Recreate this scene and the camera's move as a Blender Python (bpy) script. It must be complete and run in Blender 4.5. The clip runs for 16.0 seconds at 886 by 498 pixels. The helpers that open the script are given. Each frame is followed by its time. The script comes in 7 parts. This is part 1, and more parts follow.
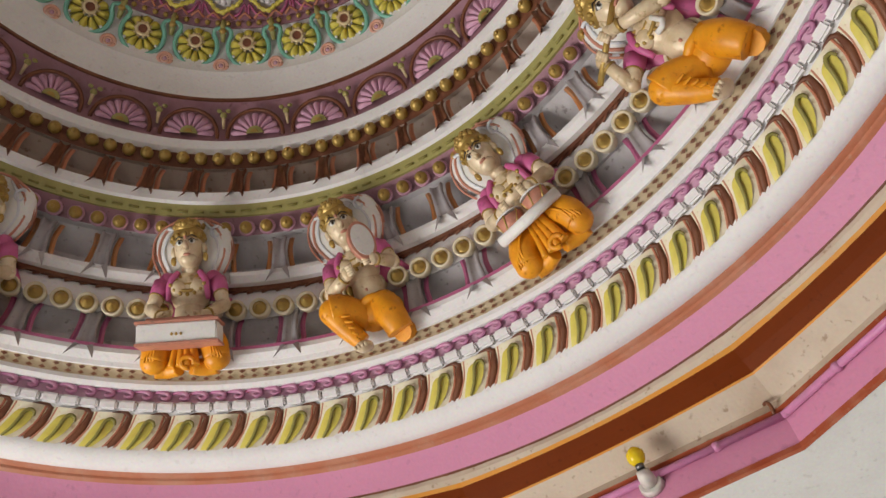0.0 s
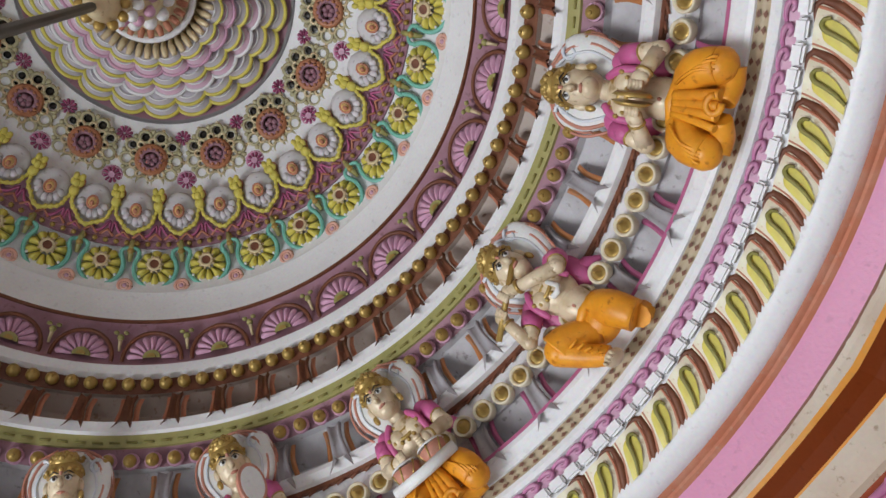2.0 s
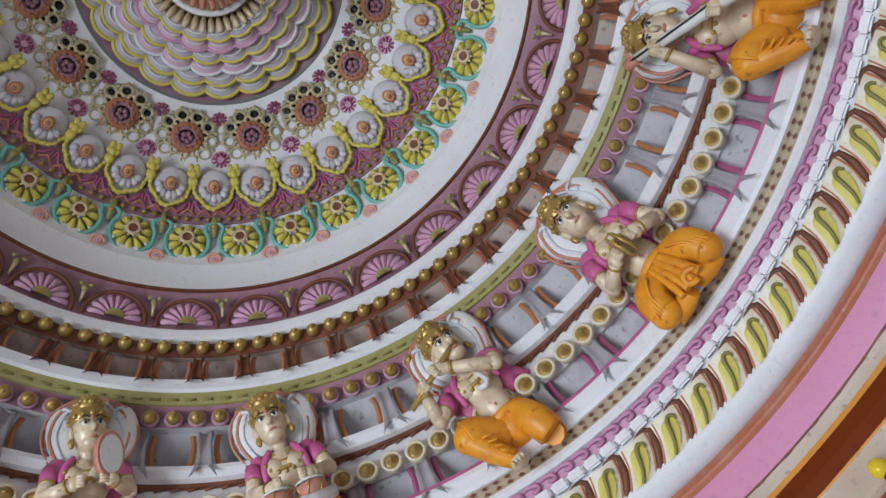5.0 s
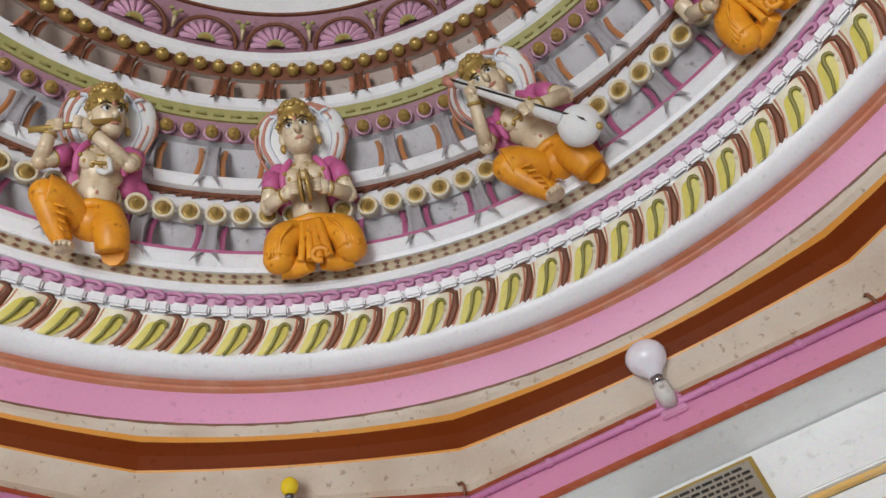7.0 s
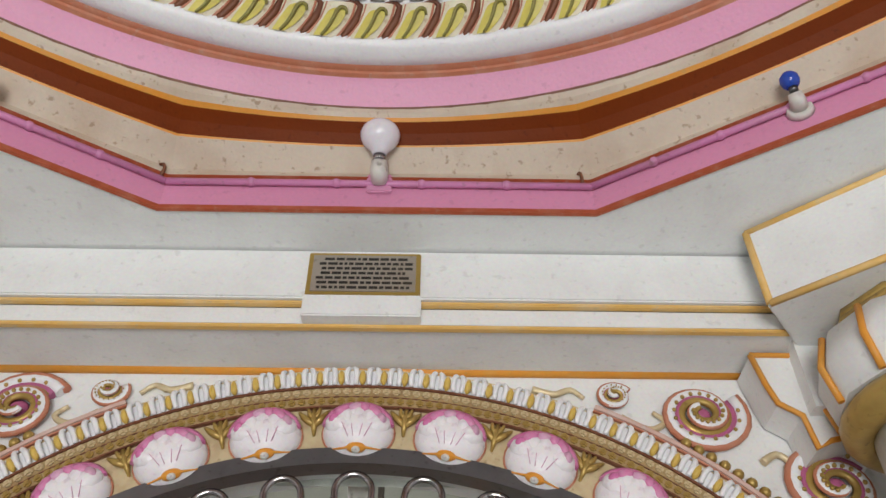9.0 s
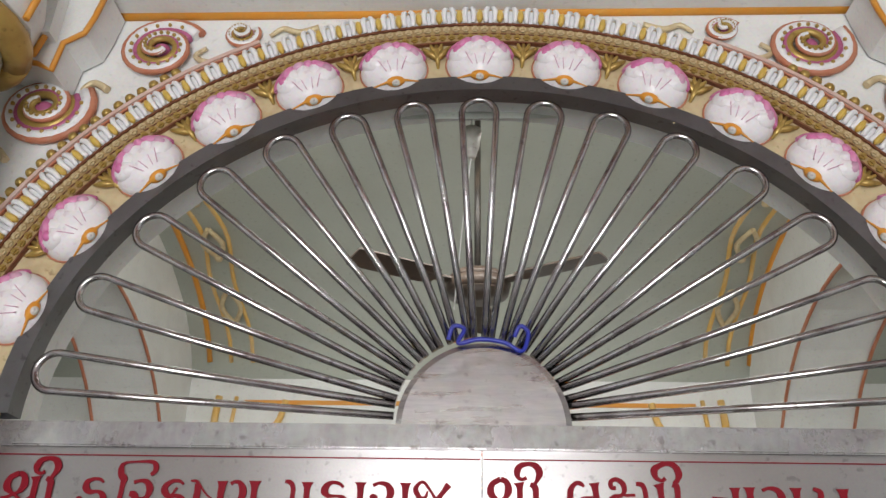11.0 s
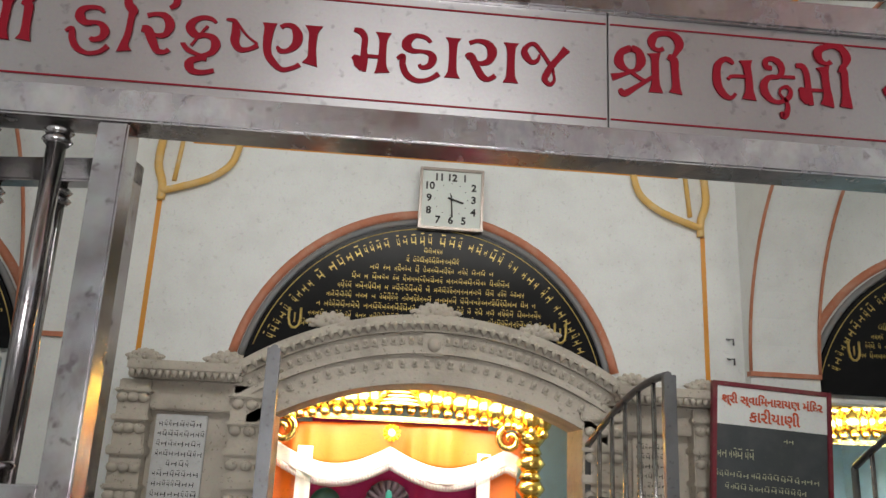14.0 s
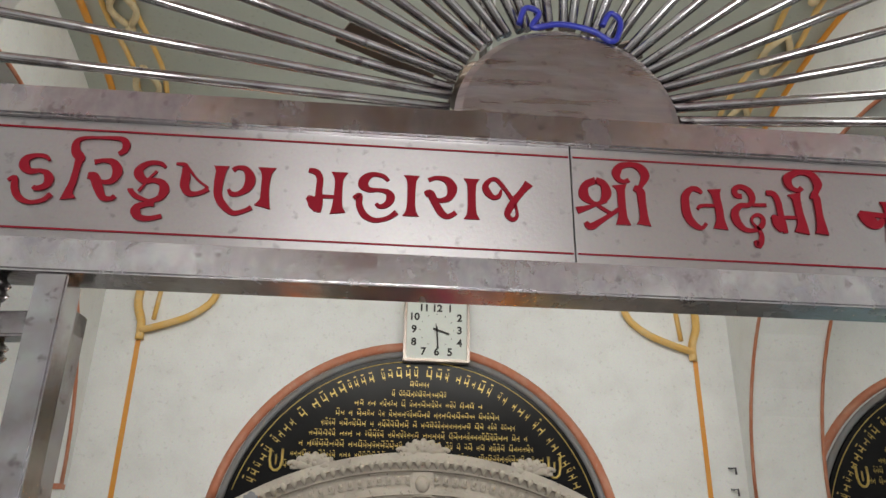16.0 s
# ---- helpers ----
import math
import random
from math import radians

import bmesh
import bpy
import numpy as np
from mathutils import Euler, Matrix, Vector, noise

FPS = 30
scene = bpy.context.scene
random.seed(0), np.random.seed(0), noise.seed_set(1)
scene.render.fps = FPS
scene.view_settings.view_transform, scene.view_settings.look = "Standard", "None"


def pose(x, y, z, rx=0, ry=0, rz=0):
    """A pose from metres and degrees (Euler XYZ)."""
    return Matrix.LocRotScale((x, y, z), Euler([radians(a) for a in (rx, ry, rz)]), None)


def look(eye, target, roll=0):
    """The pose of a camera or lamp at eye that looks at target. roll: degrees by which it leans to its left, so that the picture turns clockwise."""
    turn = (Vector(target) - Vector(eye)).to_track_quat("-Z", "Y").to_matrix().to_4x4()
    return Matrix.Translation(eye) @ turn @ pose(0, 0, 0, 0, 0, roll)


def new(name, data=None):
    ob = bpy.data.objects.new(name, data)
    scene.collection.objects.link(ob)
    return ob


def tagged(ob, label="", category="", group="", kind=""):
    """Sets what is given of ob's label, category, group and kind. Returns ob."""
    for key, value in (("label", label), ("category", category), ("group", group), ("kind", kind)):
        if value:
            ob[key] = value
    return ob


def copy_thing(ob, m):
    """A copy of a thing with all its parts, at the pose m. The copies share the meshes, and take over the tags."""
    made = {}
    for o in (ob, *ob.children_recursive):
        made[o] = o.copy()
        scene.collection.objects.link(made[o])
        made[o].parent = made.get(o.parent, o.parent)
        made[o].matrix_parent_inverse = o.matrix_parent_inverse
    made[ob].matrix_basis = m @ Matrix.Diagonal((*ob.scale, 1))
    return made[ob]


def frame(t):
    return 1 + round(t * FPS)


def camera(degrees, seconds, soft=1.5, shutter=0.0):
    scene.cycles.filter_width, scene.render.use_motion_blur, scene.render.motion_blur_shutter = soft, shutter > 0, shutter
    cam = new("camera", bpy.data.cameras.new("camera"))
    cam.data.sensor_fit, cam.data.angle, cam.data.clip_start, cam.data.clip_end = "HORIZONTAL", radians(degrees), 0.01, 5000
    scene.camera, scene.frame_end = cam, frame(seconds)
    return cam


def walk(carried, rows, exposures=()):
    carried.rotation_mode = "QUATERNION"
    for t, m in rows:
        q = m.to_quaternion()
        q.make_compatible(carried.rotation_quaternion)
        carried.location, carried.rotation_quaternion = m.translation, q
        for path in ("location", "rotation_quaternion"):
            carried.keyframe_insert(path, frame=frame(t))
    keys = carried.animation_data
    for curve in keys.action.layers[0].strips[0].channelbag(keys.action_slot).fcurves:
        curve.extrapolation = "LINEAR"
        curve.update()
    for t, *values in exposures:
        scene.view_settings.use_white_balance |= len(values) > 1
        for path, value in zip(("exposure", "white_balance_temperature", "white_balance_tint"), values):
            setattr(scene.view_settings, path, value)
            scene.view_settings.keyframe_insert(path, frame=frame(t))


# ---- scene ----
# ---- camera ----
cam = camera(57.4, 16.0)
PATH = [
    (0, -0.128, -1.573, 2.449, 146.83, 3.40, 113.82),
    (0.5, -0.092, -1.526, 2.468, 150.04, 4.52, 111.71),
    (1, -0.042, -1.492, 2.496, 152.63, 5.18, 107.89),
    (1.5, -0.026, -1.493, 2.500, 155.87, 6.50, 104.77),
    (2, -0.002, -1.504, 2.498, 159.27, 7.96, 108.40),
    (2.5, 0.030, -1.506, 2.510, 163.44, 7.34, 115.29),
    (3, 0.041, -1.503, 2.519, 167.74, 4.52, 120.99),
    (5.3, -0.135, -1.884, 2.413, 160.69, 13.44, 70.80),
    (5.5, -0.129, -1.861, 2.410, 156.77, 12.82, 63.43),
    (6, -0.072, -1.785, 2.395, 150.34, 9.84, 47.88),
    (6.5, -0.022, -1.741, 2.376, 148.44, 7.82, 36.16),
    (7, 0.047, -1.725, 2.358, 148.41, 6.81, 28.71),
    (7.5, 0.082, -1.721, 2.346, 147.47, 5.71, 17.41),
    (8, 0.059, -1.684, 2.317, 143.37, 4.62, 3.98),
    (8.5, 0.159, -1.677, 2.270, 137.65, 1.30, -0.54),
    (9, 0.173, -1.611, 2.208, 133.42, -0.23, -0.79),
    (9.5, 0.146, -1.593, 2.224, 124.90, -1.09, -0.09),
    (9.7, 0.131, -1.590, 2.224, 122.33, -1.13, 0.40),
    (11.8, -0.097, -1.430, 1.692, 113.28, -1.05, 2.11),
    (12, -0.117, -1.361, 1.672, 111.89, -1.04, 1.47),
    (12.5, -0.202, -1.209, 1.638, 109.60, -0.81, -1.27),
    (13, -0.286, -1.117, 1.600, 108.16, -0.70, -3.32),
    (13.5, -0.307, -1.084, 1.573, 105.45, -1.93, -4.60),
    (14, -0.298, -1.049, 1.583, 105.33, -2.58, -5.04),
    (14.5, -0.269, -1.016, 1.594, 106.62, -2.49, -5.24),
    (15, -0.251, -1.008, 1.596, 108.84, -2.28, -5.62),
    (15.5, -0.245, -1.005, 1.614, 111.80, -1.66, -5.56),
    (16, -0.251, -0.999, 1.627, 114.22, -0.83, -4.85),
]
walk(cam, [(t, pose(x, y, z, rx, ry, rz)) for t, x, y, z, rx, ry, rz in PATH],
     exposures=((0.0, 0.0, 7250, 13), (1.0, -0.02, 6700, 11), (3.0, 0.08, 6150, 10), (5.5, -0.06, 5850, 10), (6.5, -0.05, 6550, 11), (7.9, -0.02, 6250, 10), (8.5, -0.18, 6600, 10), (9.5, 0.04, 6700, 10), (12.0, -0.06, 6600, 10), (14.8, -0.14, 6600, 10),
                (16.0, 0.0, 6700, 10)))

# ---- world and light ----
world = bpy.data.worlds.new("sky")
scene.world = world
world.use_nodes = True
wn = world.node_tree.nodes
sky = wn.new("ShaderNodeTexSky")
sky.sky_type, sky.sun_disc = "NISHITA", False
sky.sun_elevation, sky.sun_rotation = radians(48), radians(170)
wn["Background"].inputs["Strength"].default_value = 0.12
world.node_tree.links.new(sky.outputs["Color"], wn["Background"].inputs["Color"])


def lamp(name, kind, m, energy, size=1.0, size_y=None, color=(1, 1, 1), angle=None):
    data = bpy.data.lights.new(name, kind)
    data.energy, data.color = energy, color
    if kind == "AREA":
        data.shape, data.size, data.size_y = "RECTANGLE", size, size_y or size
    if angle:
        data.angle = angle
    ob = new(name, data)
    ob.matrix_world = m
    return ob


lamp("sun", "SUN", look((4, -12, 14), (0, -3, 0)), 1.6, color=(1, 0.95, 0.88), angle=radians(0.6))
# sky light in the hall's open entrance and side openings
lamp("entrance_daylight", "AREA", look((-0.1, -5.15, 1.3), (0, -0.9, 2.7)), 166, 1.9, 2.2, (0.97, 0.985, 1.0))
lamp("side_daylight_east", "AREA", look((3.05, -2.6, 1.3), (0, -2.1, 2.7)), 8, 1.8, 2.3, (0.97, 0.98, 1.0))
lamp("side_daylight_west", "AREA", look((-3.05, -2.6, 1.45), (0, -2.3, 1.8)), 7, 1.8, 2.3, (0.97, 0.98, 1.0))
# unseen fill lamp added above the porch, and the lit shrine
lamp("porch_fill_light", "AREA", look((0.1, 0.40, 3.30), (0.1, 2.3, 1.9)), 50, 5.4, 0.25, (1.0, 0.99, 0.95))
lamp("shrine_light", "AREA", look((-0.1, 3.15, 1.95), (-0.1, 3.75, 1.5)), 29, 1.3, 0.15, (1.0, 0.96, 0.88))
lamp("side_shrine_light", "AREA", look((2.5, 3.10, 1.95), (2.5, 3.75, 1.5)), 26, 1.2, 0.15, (1.0, 0.96, 0.88))

# ---- materials ----
def mat(name, color, rough=0.6, metal=0.0, dirt=0.12, dirt_color=(0.25, 0.18, 0.12), scale=9.0, bump=0.15, grain=120.0, spec=0.4, emit=0.0):
    m = bpy.data.materials.new(name)
    m.use_nodes = True
    n, l = m.node_tree.nodes, m.node_tree.links
    b = n["Principled BSDF"]
    co = n.new("ShaderNodeTexCoord")
    big = n.new("ShaderNodeTexNoise")
    big.inputs["Scale"].default_value, big.inputs["Detail"].default_value = scale, 6
    fine = n.new("ShaderNodeTexNoise")
    fine.inputs["Scale"].default_value, fine.inputs["Detail"].default_value = grain, 4
    l.new(co.outputs["Object"], big.inputs["Vector"])
    l.new(co.outputs["Object"], fine.inputs["Vector"])
    ramp = n.new("ShaderNodeMapRange")
    ramp.inputs["From Min"].default_value, ramp.inputs["From Max"].default_value = 0.45, 0.75
    ramp.inputs["To Max"].default_value = dirt
    l.new(big.outputs["Fac"], ramp.inputs["Value"])
    mix = n.new("ShaderNodeMix")
    mix.data_type = "RGBA"
    mix.inputs["A"].default_value = (*color, 1)
    mix.inputs["B"].default_value = (*dirt_color, 1)
    l.new(ramp.outputs["Result"], mix.inputs["Factor"])
    var = n.new("ShaderNodeMix")
    var.data_type, var.blend_type = "RGBA", "MULTIPLY"
    var.inputs["Factor"].default_value = 0.18
    l.new(mix.outputs["Result"], var.inputs["A"])
    l.new(fine.outputs["Color"], var.inputs["B"])
    speck = n.new("ShaderNodeTexNoise")
    speck.inputs["Scale"].default_value, speck.inputs["Detail"].default_value = 55.0, 3
    l.new(co.outputs["Object"], speck.inputs["Vector"])
    spots = n.new("ShaderNodeMapRange")
    spots.inputs["From Min"].default_value, spots.inputs["From Max"].default_value = 0.62, 0.72
    spots.inputs["To Max"].default_value = min(0.75, dirt * 1.3)
    l.new(speck.outputs["Fac"], spots.inputs["Value"])
    spot = n.new("ShaderNodeMix")
    spot.data_type = "RGBA"
    spot.inputs["B"].default_value = (*[c * 0.7 for c in dirt_color], 1)
    l.new(spots.outputs["Result"], spot.inputs["Factor"])
    l.new(var.outputs["Result"], spot.inputs["A"])
    gain = n.new("ShaderNodeMix")
    gain.data_type, gain.blend_type = "RGBA", "MULTIPLY"
    gain.inputs["Factor"].default_value = 1.0
    gain.inputs["B"].default_value = (1.09, 1.09, 1.09, 1)
    l.new(spot.outputs["Result"], gain.inputs["A"])
    l.new(gain.outputs["Result"], b.inputs["Base Color"])
    b.inputs["Roughness"].default_value, b.inputs["Metallic"].default_value = rough, metal
    b.inputs["Specular IOR Level"].default_value = spec
    if bump:
        bp = n.new("ShaderNodeBump")
        bp.inputs["Strength"].default_value, bp.inputs["Distance"].default_value = bump, 0.004
        l.new(fine.outputs["Fac"], bp.inputs["Height"])
        l.new(bp.outputs["Normal"], b.inputs["Normal"])
    if emit:
        b.inputs["Emission Color"].default_value = (*color, 1)
        b.inputs["Emission Strength"].default_value = emit
    return m


WHITE = mat("white_paint", (0.80, 0.81, 0.80), 0.55, dirt=0.16, dirt_color=(0.45, 0.42, 0.40))
DOMEWHITE = mat("white_enamel_dusty", (0.84, 0.845, 0.86), 0.34, dirt=0.16, dirt_color=(0.50, 0.46, 0.47), scale=9)
# white enamel greyed and mottled brown, so the colour carries the recesses' shade
RECESS = mat("shade_mottled_enamel", (0.66, 0.645, 0.67), 0.40, dirt=0.5, dirt_color=(0.22, 0.18, 0.17), scale=10)
PINK = mat("pink_paint", (0.69, 0.285, 0.45), 0.38, dirt=0.25, dirt_color=(0.55, 0.22, 0.36), scale=5)
MAGENTA = mat("magenta_enamel", (0.46, 0.12, 0.25), 0.4, dirt=0.35, dirt_color=(0.3, 0.1, 0.16), scale=25)
PALEPINK = mat("pale_pink_enamel", (0.64, 0.36, 0.50), 0.4, dirt=0.5, dirt_color=(0.45, 0.25, 0.33), scale=25)
BROWN = mat("brown_paint", (0.17, 0.030, 0.002), 0.5, spec=0.12, dirt=0.3, dirt_color=(0.11, 0.016, 0.001), scale=7)
ORANGE = mat("orange_paint", (0.72, 0.30, 0.04), 0.4, dirt=0.3, dirt_color=(0.6, 0.42, 0.15), scale=18)
AMBER = mat("amber_wash", (0.76, 0.47, 0.14), 0.45, dirt=0.55, dirt_color=(0.75, 0.62, 0.40), scale=12)
BEIGE = mat("beige_plaster", (0.62, 0.53, 0.43), 0.6, dirt=0.6, dirt_color=(0.42, 0.28, 0.18), scale=6)
TERRA = mat("terracotta_paint", (0.50, 0.18, 0.10), 0.5, dirt=0.4, dirt_color=(0.62, 0.40, 0.30), scale=15)
RUST = mat("dark_rust_paint", (0.15, 0.05, 0.025), 0.5, dirt=0.4, dirt_color=(0.36, 0.15, 0.07), scale=25)
GOLD = mat("gold_paint", (0.46, 0.31, 0.09), 0.33, 0.35, dirt=0.35, dirt_color=(0.2, 0.12, 0.04), scale=30)
PALEGOLD = mat("pale_gold_paint", (0.70, 0.58, 0.36), 0.38, 0.2, dirt=0.45, dirt_color=(0.38, 0.22, 0.10), scale=30)
YELLOW = mat("yellow_enamel", (0.70, 0.61, 0.12), 0.4, dirt=0.4, dirt_color=(0.35, 0.32, 0.08), scale=30)
LIME = mat("yellow_green_enamel", (0.36, 0.33, 0.12), 0.4, dirt=0.4, dirt_color=(0.25, 0.27, 0.08), scale=30)
OLIVE = mat("olive_enamel", (0.26, 0.24, 0.06), 0.45, dirt=0.3, scale=30)
GREEN = mat("mint_green_enamel", (0.20, 0.52, 0.42), 0.38, dirt=0.35, dirt_color=(0.15, 0.35, 0.28), scale=30)
REDLINE = mat("brick_red_line", (0.40, 0.085, 0.035), 0.5, dirt=0.35, dirt_color=(0.6, 0.3, 0.2), scale=22)
ROSE = mat("dusty_rose_ground", (0.36, 0.19, 0.24), 0.5, dirt=0.5, dirt_color=(0.22, 0.10, 0.10), scale=20)
SKIN = mat("gilded_cream_plaster", (0.74, 0.62, 0.44), 0.34, 0.05, dirt=0.65, dirt_color=(0.46, 0.31, 0.13), scale=26)
SAFFRON = mat("saffron_paint", (0.82, 0.34, 0.02), 0.40, dirt=0.6, dirt_color=(0.50, 0.14, 0.01), scale=19)
BLUEWHITE = mat("white_and_blue_enamel", (0.72, 0.75, 0.80), 0.4, dirt=0.6, dirt_color=(0.35, 0.45, 0.58), scale=26)
BLACK = mat("black_paint", (0.02, 0.018, 0.016), 0.4, dirt=0.2)
STEEL = mat("brushed_steel", (0.47, 0.455, 0.46), 0.2, 1.0, dirt=0.85, dirt_color=(0.20, 0.16, 0.17), scale=15, bump=0.05, grain=60)


def streaks(m, sx, sz, low, high, tint, rough0, rough1, fac=0.8):
    """Brushed metal: streaks drawn out along one way, in tint and gloss."""
    n, l = m.node_tree.nodes, m.node_tree.links
    b = [k for k in n if k.type == "BSDF_PRINCIPLED"][0]
    co = n.new("ShaderNodeTexCoord")
    mp = n.new("ShaderNodeMapping")
    mp.inputs["Scale"].default_value = (sx, 8.0, sz)
    l.new(co.outputs["Object"], mp.inputs["Vector"])
    no = n.new("ShaderNodeTexNoise")
    no.inputs["Scale"].default_value, no.inputs["Detail"].default_value, no.inputs["Roughness"].default_value = 1.0, 7, 0.62
    l.new(mp.outputs["Vector"], no.inputs["Vector"])
    mr = n.new("ShaderNodeMapRange")
    mr.inputs["From Min"].default_value, mr.inputs["From Max"].default_value = low, high
    l.new(no.outputs["Fac"], mr.inputs["Value"])
    rr = n.new("ShaderNodeMapRange")
    rr.inputs["To Min"].default_value, rr.inputs["To Max"].default_value = rough0, rough1
    l.new(mr.outputs["Result"], rr.inputs["Value"])
    l.new(rr.outputs["Result"], b.inputs["Roughness"])
    src = b.inputs["Base Color"].links[0].from_socket
    fm = n.new("ShaderNodeMath")
    fm.operation = "MULTIPLY"
    fm.inputs[1].default_value = fac
    l.new(mr.outputs["Result"], fm.inputs[0])
    hue = n.new("ShaderNodeTexNoise")
    hue.inputs["Scale"].default_value, hue.inputs["Detail"].default_value = 5.0, 2
    l.new(co.outputs["Object"], hue.inputs["Vector"])
    cr = n.new("ShaderNodeMix")
    cr.data_type = "RGBA"
    cr.inputs["A"].default_value, cr.inputs["B"].default_value = (*tint, 1), (tint[2] * 0.95, tint[1], tint[0] * 1.1, 1)
    l.new(hue.outputs["Fac"], cr.inputs["Factor"])
    mx = n.new("ShaderNodeMix")
    mx.data_type = "RGBA"
    l.new(fm.outputs["Value"], mx.inputs["Factor"])
    l.new(src, mx.inputs["A"])
    l.new(cr.outputs["Result"], mx.inputs["B"])
    l.new(mx.outputs["Result"], b.inputs["Base Color"])


# tinted streaks paint blurred reflections onto the tubes, besides stains
TUBESTEEL = mat("stain_and_reflection_steel", (0.56, 0.54, 0.54), 0.25, 1.0, dirt=0.5, dirt_color=(0.26, 0.21, 0.21), scale=11, bump=0.04, grain=80)
streaks(TUBESTEEL, 13.0, 9.0, 0.40, 0.72, (0.25, 0.20, 0.19), 0.16, 0.40, 0.75)
HUBSTEEL = mat("scratched_steel_plate", (0.58, 0.55, 0.54), 0.36, 1.0, dirt=0.6, dirt_color=(0.34, 0.29, 0.27), scale=9, bump=0.1, grain=40)
streaks(HUBSTEEL, 5.0, 42.0, 0.38, 0.68, (0.30, 0.25, 0.23), 0.22, 0.46, 0.85)
PANELSTEEL = mat("satin_steel_panel", (0.47, 0.45, 0.455), 0.33, 1.0, dirt=0.6, dirt_color=(0.38, 0.36, 0.36), scale=7, bump=0.06, grain=200)
# horizontal brushing spreads reflections up and down
pn = PANELSTEEL.node_tree.nodes
tangent = pn.new("ShaderNodeTangent")
tangent.direction_type, tangent.axis = "RADIAL", "Z"
psdf = [n for n in pn if n.type == "BSDF_PRINCIPLED"][0]
psdf.inputs["Anisotropic"].default_value = 0.85
psdf.inputs["Anisotropic Rotation"].default_value = 0.25
PANELSTEEL.node_tree.links.new(tangent.outputs["Tangent"], psdf.inputs["Tangent"])
DARKSTEEL = mat("dull_iron", (0.20, 0.20, 0.21), 0.4, 0.9, dirt=0.4, dirt_color=(0.1, 0.09, 0.09), scale=12, bump=0.05)
RED = mat("red_lettering", (0.21, 0.002, 0.012), 0.55, spec=0.2, dirt=0.2, dirt_color=(0.25, 0.01, 0.02))
STONE = mat("carved_sandstone", (0.52, 0.465, 0.395), 0.75, dirt=0.6, dirt_color=(0.27, 0.23, 0.19), scale=7, bump=0.5, grain=60)
GRANITE = mat("black_granite", (0.008, 0.008, 0.009), 0.22, dirt=0.3, dirt_color=(0.02, 0.02, 0.02), bump=0.0, spec=0.15)
GILT = mat("gilt_lettering", (0.58, 0.42, 0.12), 0.35, 0.5, dirt=0.2)
GILDED = mat("polished_gold_leaf", (0.95, 0.66, 0.18), 0.22, 1.0, dirt=0.4, dirt_color=(0.55, 0.30, 0.05), scale=30, bump=0.4, grain=90)
MARBLE = mat("grey_marble_floor", (0.20, 0.19, 0.175), 0.25, dirt=0.35, dirt_color=(0.32, 0.30, 0.27), scale=2, bump=0.02)
GLASSBULB = mat("frosted_bulb", (0.80, 0.78, 0.84), 0.12, dirt=0.05, bump=0.0, spec=0.6)
YELLOWBULB = mat("yellow_bulb", (0.80, 0.58, 0.02), 0.15, dirt=0.05, bump=0.0)
BLUEBULB = mat("blue_bulb", (0.02, 0.07, 0.42), 0.12, dirt=0.05, bump=0.0)
CERAMIC = mat("white_lamp_holder", (0.66, 0.64, 0.60), 0.4, dirt=0.5, dirt_color=(0.3, 0.26, 0.22), scale=40)
BLUEPLASTIC = mat("blue_plastic", (0.015, 0.03, 0.35), 0.3, dirt=0.1, bump=0.0)
SLATE = mat("blackboard", (0.06, 0.068, 0.075), 0.6, dirt=0.6, dirt_color=(0.11, 0.115, 0.12), scale=8)
MAROON = mat("maroon_frame", (0.20, 0.025, 0.04), 0.45, dirt=0.3)
ORANGECLOTH = mat("orange_satin", (0.78, 0.17, 0.02), 0.45, dirt=0.3, dirt_color=(0.6, 0.15, 0.02), scale=6)
WHITECLOTH = mat("white_cloth", (0.82, 0.78, 0.70), 0.7, dirt=0.1)
CRIMSON = mat("crimson_velvet", (0.45, 0.01, 0.10), 0.7, dirt=0.3, dirt_color=(0.25, 0.0, 0.06))
PAPER = mat("weathered_inscription_stone", (0.60, 0.60, 0.60), 0.5, dirt=0.4, dirt_color=(0.42, 0.42, 0.42), scale=30)
SKYBLUE = mat("pale_blue_wall", (0.42, 0.62, 0.72), 0.6)

# ---- mesh helpers ----
AX, AY = 0.034, -2.034          # the dome's axis
HZ = 2.3                        # top of the gate's header


def link(name, bm, mats, parent=None, label="", smooth=False):
    me = bpy.data.meshes.new(name)
    bm.to_mesh(me)
    bm.free()
    for m in (mats if isinstance(mats, (list, tuple)) else [mats]):
        me.materials.append(m)
    if smooth:
        for p in me.polygons:
            p.use_smooth = True
    ob = new(name, me)
    if parent:
        ob.parent = parent
    if label:
        ob["label"] = label
    return ob


def part(name, bm, material, parent, label="", smooth=False):
    return link(name, bm, material, parent, label, smooth)


def empty(name, m=None):
    ob = new(name)
    ob.empty_display_size = 0.1
    if m is not None:
        ob.matrix_world = m
    return ob


def repeat(ob, poses):
    """Further pieces on the same mesh, under the same parent."""
    for m in poses:
        o = ob.copy()
        scene.collection.objects.link(o)
        o.parent = ob.parent
        o.matrix_local = m


def box(bm, x0, x1, y0, y1, z0, z1, m=None, bevel=0.0, mi=0):
    t = bmesh.new()
    bmesh.ops.create_cube(t, size=1)
    for v in t.verts:
        v.co = Vector(((x0 + x1) / 2 + v.co.x * (x1 - x0), (y0 + y1) / 2 + v.co.y * (y1 - y0), (z0 + z1) / 2 + v.co.z * (z1 - z0)))
    if bevel:
        bmesh.ops.bevel(t, geom=t.edges[:], offset=bevel, segments=2, affect="EDGES")
    merge(bm, t, m, mi)


